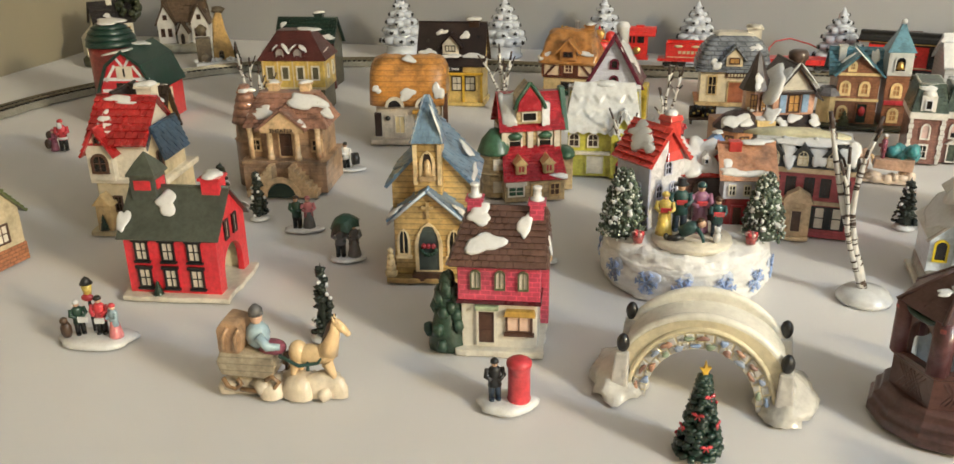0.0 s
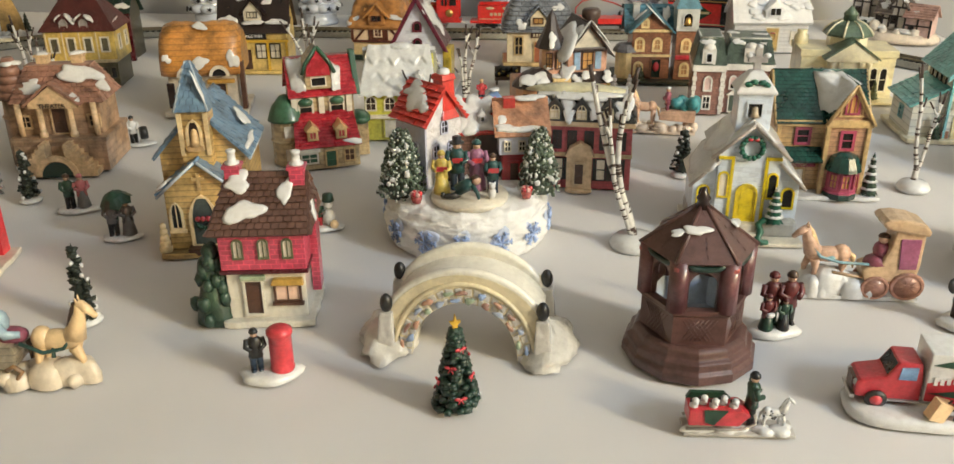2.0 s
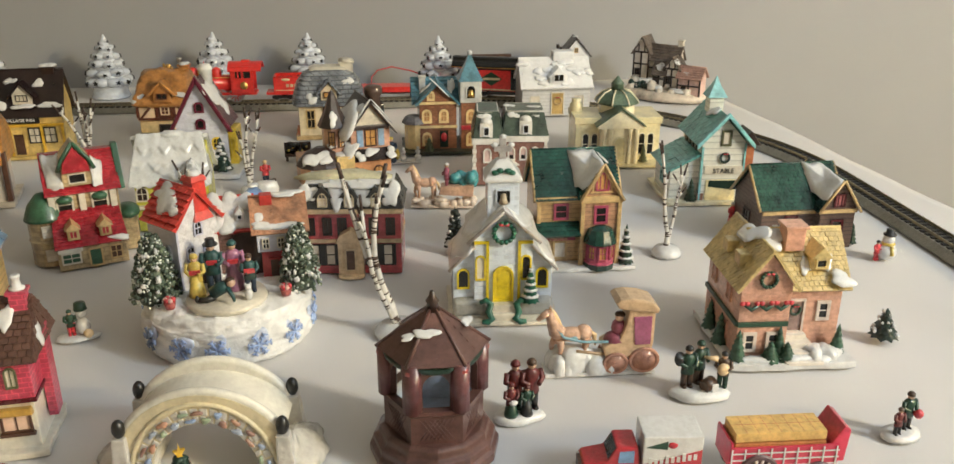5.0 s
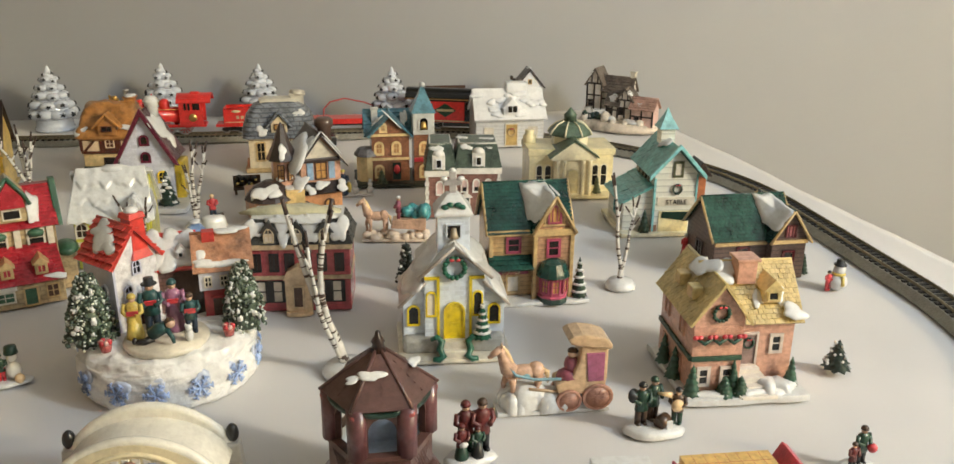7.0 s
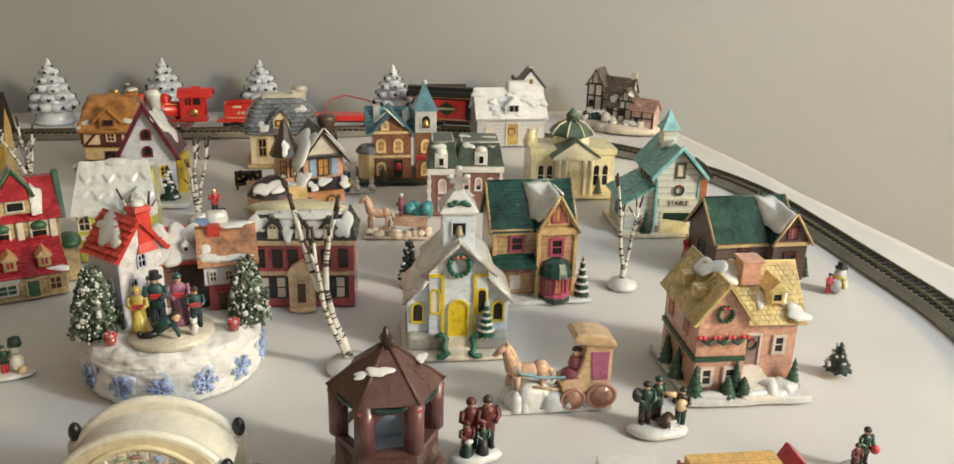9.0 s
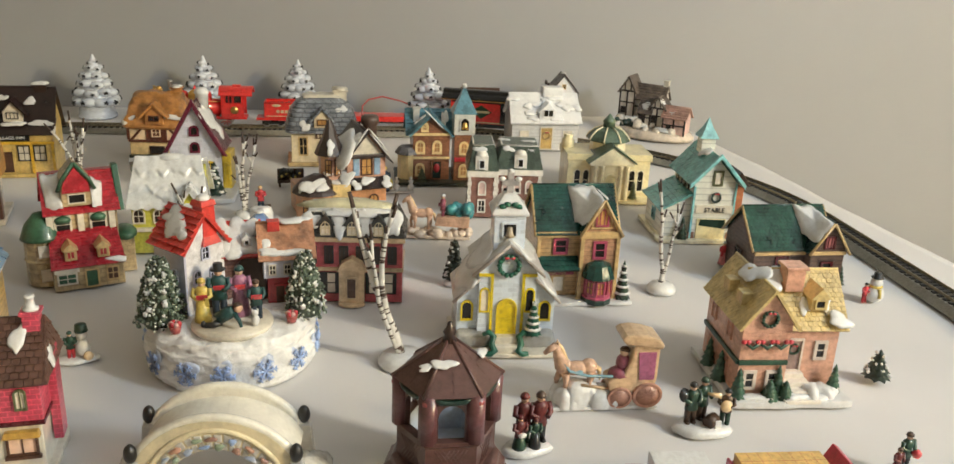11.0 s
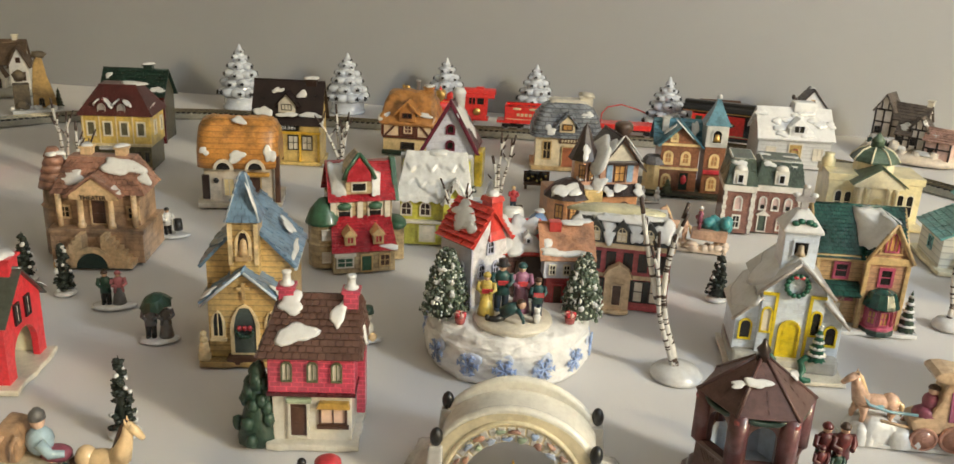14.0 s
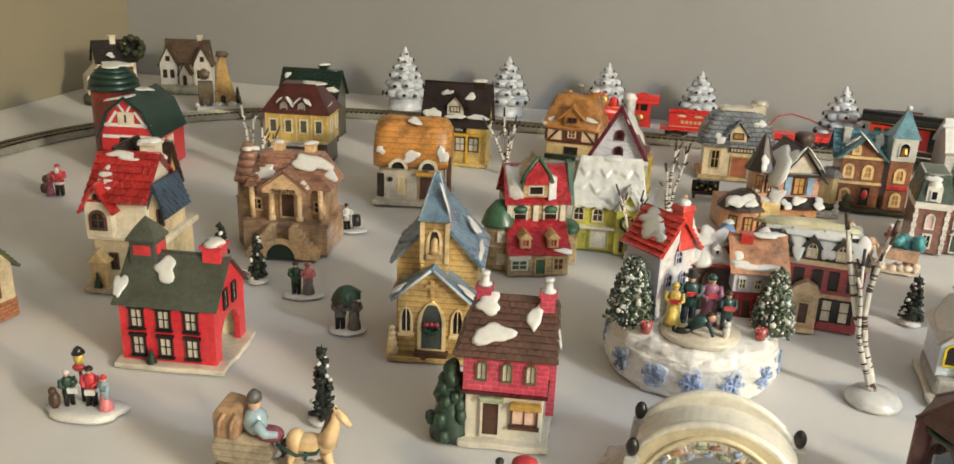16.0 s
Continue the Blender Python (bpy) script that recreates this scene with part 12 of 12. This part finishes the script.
def beer_wagon():
    t = spot("freight_wagon", 46.6, 35.8, -15, "red toy freight wagon loaded with stacked tan cases", "wagon")
    t.scale = (0.86, 0.88, 0.93)
    red = paint("wagon_red", (0.42, 0.02, 0.05), 0.35, 0.15)
    tan = paint("case_tan", (0.52, 0.33, 0.1), 0.45, 0.2)
    x = 3.9
    g = G()
    g.box(-x, x, -1.4, 1.4, 1.9, 2.2)
    body = part("body", g.bevel(0.05), red, t)
    for y in (-1.4, 1.4):
        for k in range(3):
            g = G()
            g.box(-x, x, y - 0.08, y + 0.08, 2.2 + k * 0.5, 2.6 + k * 0.5)
            part("side_board", g.bevel(0.04), red, body)
    g = G()
    g.box(-x - 0.1, -x + 0.1, -1.4, 1.4, 2.0, 3.9)
    part("tailboard", g.bevel(0.05), red, body)
    g = G()
    for k in range(3):
        for y in (-1.5, 1.5):
            g.box(-x, x, y - 0.03, y + 0.03, 2.12 + k * 0.5, 2.2 + k * 0.5)
    for i in range(9):
        g.box(-x + i * 0.95 - 0.05, -x + i * 0.95 + 0.05, -1.56, -1.5, 2.1, 3.5)
    part("white_lining", g, SNOW, body)
    g = G()
    g.prism([(x - 0.6, 2.2), (x + 0.5, 2.2), (x + 0.7, 4.6), (x + 0.2, 4.9), (x - 0.6, 3.6)], -1.4, 1.4)
    part("driver_seat", g.bevel(0.1), red, body)
    for k in range(3):
        g = G()
        g.box(-x + 0.3, x - 0.9, -1.25 + 0.06 * k, 1.25 - 0.06 * k, 2.3 + 0.75 * k, 2.95 + 0.75 * k)
        layer = part("case_layer", g.bevel(0.05), tan if k == 2 else paint("case_rust", (0.42, 0.17, 0.06), 0.45, 0.2), t)
        if k == 2:
            g = G()
            for i in range(1, 8):
                u = -x + 0.3 + (2 * x - 1.2) * i / 8
                g.box(u - 0.02, u + 0.02, -1.1, 1.1, 4.44, 4.46)
            g.box(-x + 0.3, x - 0.9, -0.03, 0.03, 4.44, 4.46)
            part("case_seam", g, PAINTS["case_rust"], layer)
    rim = paint("wagon_wheel_cream", (0.6, 0.5, 0.45), 0.45)
    for xx, r in ((-1.9, 1.5), (2.5, 1.15)):
        for y in (-1.6, 1.6):
            wheel(t, xx, y, r, r, rim, paint("wheel_plum", (0.16, 0.08, 0.09), 0.4), 14)
        g = G()
        g.tube([(xx, -1.6, r), (xx, 1.6, r)], 0.15, 8)
        g.box(xx - 0.2, xx + 0.2, -1.0, 1.0, r, 2.0)
        part("axle", g, SNOW, t)


def dog_sled():
    t = spot("dog_sled", 27.20, 37.70, -12, "red sled of white spotted puppies drawn by a dog", "sled")
    grey = paint("sled_grey", (0.33, 0.31, 0.28), 0.5)
    g = G()
    g.box(-3.2, 3.0, -0.75, 0.75, 0, 0.2)
    part("base", g.bevel(0.06), grey, t)
    g = G()
    for i, (x, r) in enumerate(((-2.4, 0.75), (-0.6, 0.8), (1.2, 0.6), (2.2, 0.8))):
        g.patch((x, -0.35, 0.18), (1, 0, 0), (0, 1, 0), r, 0.42, 0.32, i + 3)
    part("snow", g, SNOW, t)
    g = G()
    g.prism([(-3.0, 0.7), (-0.2, 0.7), (0.4, 1.4), (-0.1, 1.7), (-3.0, 1.7)], -0.75, 0.75)
    body = part("sled_body", g.bevel(0.1), BOW, t)
    g = G()
    g.prism([(-2.2, 1.75), (-0.9, 1.75), (-1.6, 0.8), (-2.1, 1.0)], -0.82, -0.7)
    g.prism([(-3.0, 1.7), (-0.5, 1.7), (-0.9, 2.1), (-2.8, 2.1)], 0.5, 0.75)
    part("blanket", g, GREEN, body)
    g = G()
    for y in (-0.7, 0.7):
        g.tube([(-3.1, y, 0.5), (0, y, 0.5), (0.7, y, 0.9), (0.6, y, 1.5)], 0.09, 6)
    part("runner", g, grey, body)
    spots = paint("spot_black", (0.02, 0.02, 0.02), 0.5)
    for i in range(5):
        g = G()
        x, y = -2.7 + 0.55 * i, -0.25 + 0.3 * (i % 2)
        g.ball(x, y, 1.75, 0.27, 0.27, 0.34, 8)
        g.ball(x + 0.05, y - 0.14, 2.12, 0.22, 0.24, 0.2, 8)
        g.ball(x + 0.08, y - 0.36, 2.06, 0.1, 0.14, 0.09, 6)
        g.k = 1
        for s in (-1, 1):
            g.ball(x + s * 0.2, y - 0.1, 2.14, 0.07, 0.1, 0.15, 6)
        part("puppy_figurine", g, [SNOW, spots], t)
    g = G()
    horse(g, 1.8, -0.1, 0.4, 1.4, 0, 0, 0)
    g.k = 1
    rn = random.Random(2)
    for i in range(16):
        g.ball(1.2 + 1.1 * rn.random(), -0.3 + 0.02 * rn.random(), 1.0 + 0.5 * rn.random(), 0.07, n=5)
    part("spotted_dog_figurine", g, [SNOW, spots], t)
    g = G()
    people(g, (0.6, 0.2, 0.4, 3.4, "green", "black", "black", False, 90))
    part("musher_figurine", g, MATS, t)


def goods_sleigh():
    t = spot("goods_sleigh", 42.17, 91.65, -20, "peach cast horse drawing a sleigh heaped with teal goods", "sleigh")
    g = G()
    rnd = random.Random(4)
    for i in range(26):
        g.ball(rnd.uniform(-3.5, 3.6), rnd.uniform(-0.7, 0.7), rnd.uniform(0.3, 0.9), rnd.uniform(0.4, 0.8), rnd.uniform(0.4, 0.7), rnd.uniform(0.3, 0.6), 7, 0.25, i)
    g.box(-3.7, 3.8, -0.9, 0.9, 0, 0.3)
    part("snow_base", g, paint("warm_snow", (0.55, 0.45, 0.36), 0.5), t)
    g = G()
    horse(g, -2.0, 0, 1.0, 2.9, 180, 0, 1)
    part("horse_figurine", g, [C["peach"], C["buff"]], t)
    g = G()
    g.prism([(-0.4, 1.6), (3.6, 1.4), (3.7, 2.8), (-0.2, 2.6)], -0.9, 0.9)
    part("sleigh_body", g.bevel(0.12), C["peach"], t)
    for i in range(16):
        g = G()
        g.ball(1.4 + 2.2 * rnd.random(), rnd.uniform(-0.6, 0.6), 2.9 + 0.9 * rnd.random(), 0.7, n=8, rough=0.35, seed=i)
        part("teal_sack", g, C["teal"], t)
    g = G()
    people(g, (0.5, 0, 2.2, 3.2, "plum", "plum", "white", False, -90))
    part("driver_figurine", g, MATS, t)


def power_wire():
    g = G()
    pts = [(45.3, 141.6, 0.9), (45.4, 141.8, 1.6), (46.1, 142.0, 2.2), (45.2, 142.2, 3.2), (45.5, 142.9, 5.4), (46.9, 144.4, 6.2), (49.9, 146.4, 6.3), (53.9, 148.4, 5.0), (57.9, 149.9, 3.2), (60.9, 150.9, 1.6), (65.9, 151.0, 0.4)]
    g.tube(pts, 0.13, 7)
    solid("power_wire", g, paint("wire_red", (0.35, 0.03, 0.03), 0.4), 0, 0, 0, "thin red wire looping up from the railway track", "wire")
    g = G()
    g.box(43.1, 46.5, 138.5, 140.9, 0.0, 1.7)
    solid("track_connector", g.bevel(0.3), BLACK, 0, 0, 0, "small black plug on the railway track", "connector")


music_box()
bridge()
gazebo()
white_tree()
birch(29.33, 62.43, 14.0, ((-4.0, 1.0, 0.98, 0.36, -0.6), (-0.9, 0.6, 0.96, 0.34, -1.4), (-2.6, 0.2, 0.8, 0.26, -0.9)), 2.1, 1, "tall bare birch with two white stems on a snowy base")
birch(59.43, 70.02, 11.0, ((-1.2, 0.3, 0.98, 0.25), (1.5, 0.5, 0.74, 0.22)), 1.5, 2, "bare forked birch on a snowy base")
birch(-34.21, 120.32, 9.6, ((-0.8, 0, 1.0, 0.3), (0.6, 0.4, 0.8, 0.26)), 0, 3, "bare birch stems beside the yellow house")
birch(-30.85, 115.59, 7.6, ((-0.4, 0, 1.0, 0.3), (1.2, 0.4, 0.8, 0.26)), 0, 4, "bare birch stems beside the yellow house")
birch(1.85, 124.53, 8.4, ((-2.8, 0, 0.85, 0.26), (-0.6, 0.5, 1.0, 0.3), (1.0, 0.2, 0.88, 0.28), (0.2, -0.6, 0.7, 0.24)), 0, 5, "clump of bare birch stems beside the inn")
birch(21.17, 103.93, 9.6, ((0.2, 0, 0.98, 0.28), (1.8, 0.3, 0.95, 0.26), (-0.6, -0.4, 0.7, 0.24)), 1.2, 6, "clump of bare birch stems before the white house")
birch(15.07, 91.86, 7.2, ((-1.8, 0, 1.0, 0.22), (0.4, 0.3, 0.9, 0.22)), 0.9, 7, "small bare birch before the yellow cottage")
FIR_DARK = paint("fir_black_green", (0.02, 0.032, 0.02), 0.6, 0.4)
fir(-12.53, 56.86, 5.9, 1.0, "slim dark fir tree dabbed with snow", FIR_DARK, 1, 1.1)
fir(-23.44, 81.53, 5.1, 1.0, "slim dark fir tree dabbed with snow", FIR_DARK, 2, 1.0)
fir(-28.01, 85.19, 4.8, 1.0, "slim dark fir tree dabbed with snow", FIR_DARK, 3, 1.0)
fir(39.10, 77.43, 5.0, 1.1, "slim dark fir tree dabbed with snow", FIR_DARK, 4, 1.0)
fir(66.84, 48.16, 3.0, 1.2, "squat glazed green fir tree with snow dots", paint("fir_glaze", (0.03, 0.06, 0.045), 0.3, 0.3, coat=0.5), 5, 0, 18, 0)
christmas_tree()
small_figurines()
horse_sleigh()
horse_carriage()
delivery_truck()
beer_wagon()
dog_sled()
goods_sleigh()
power_wire()
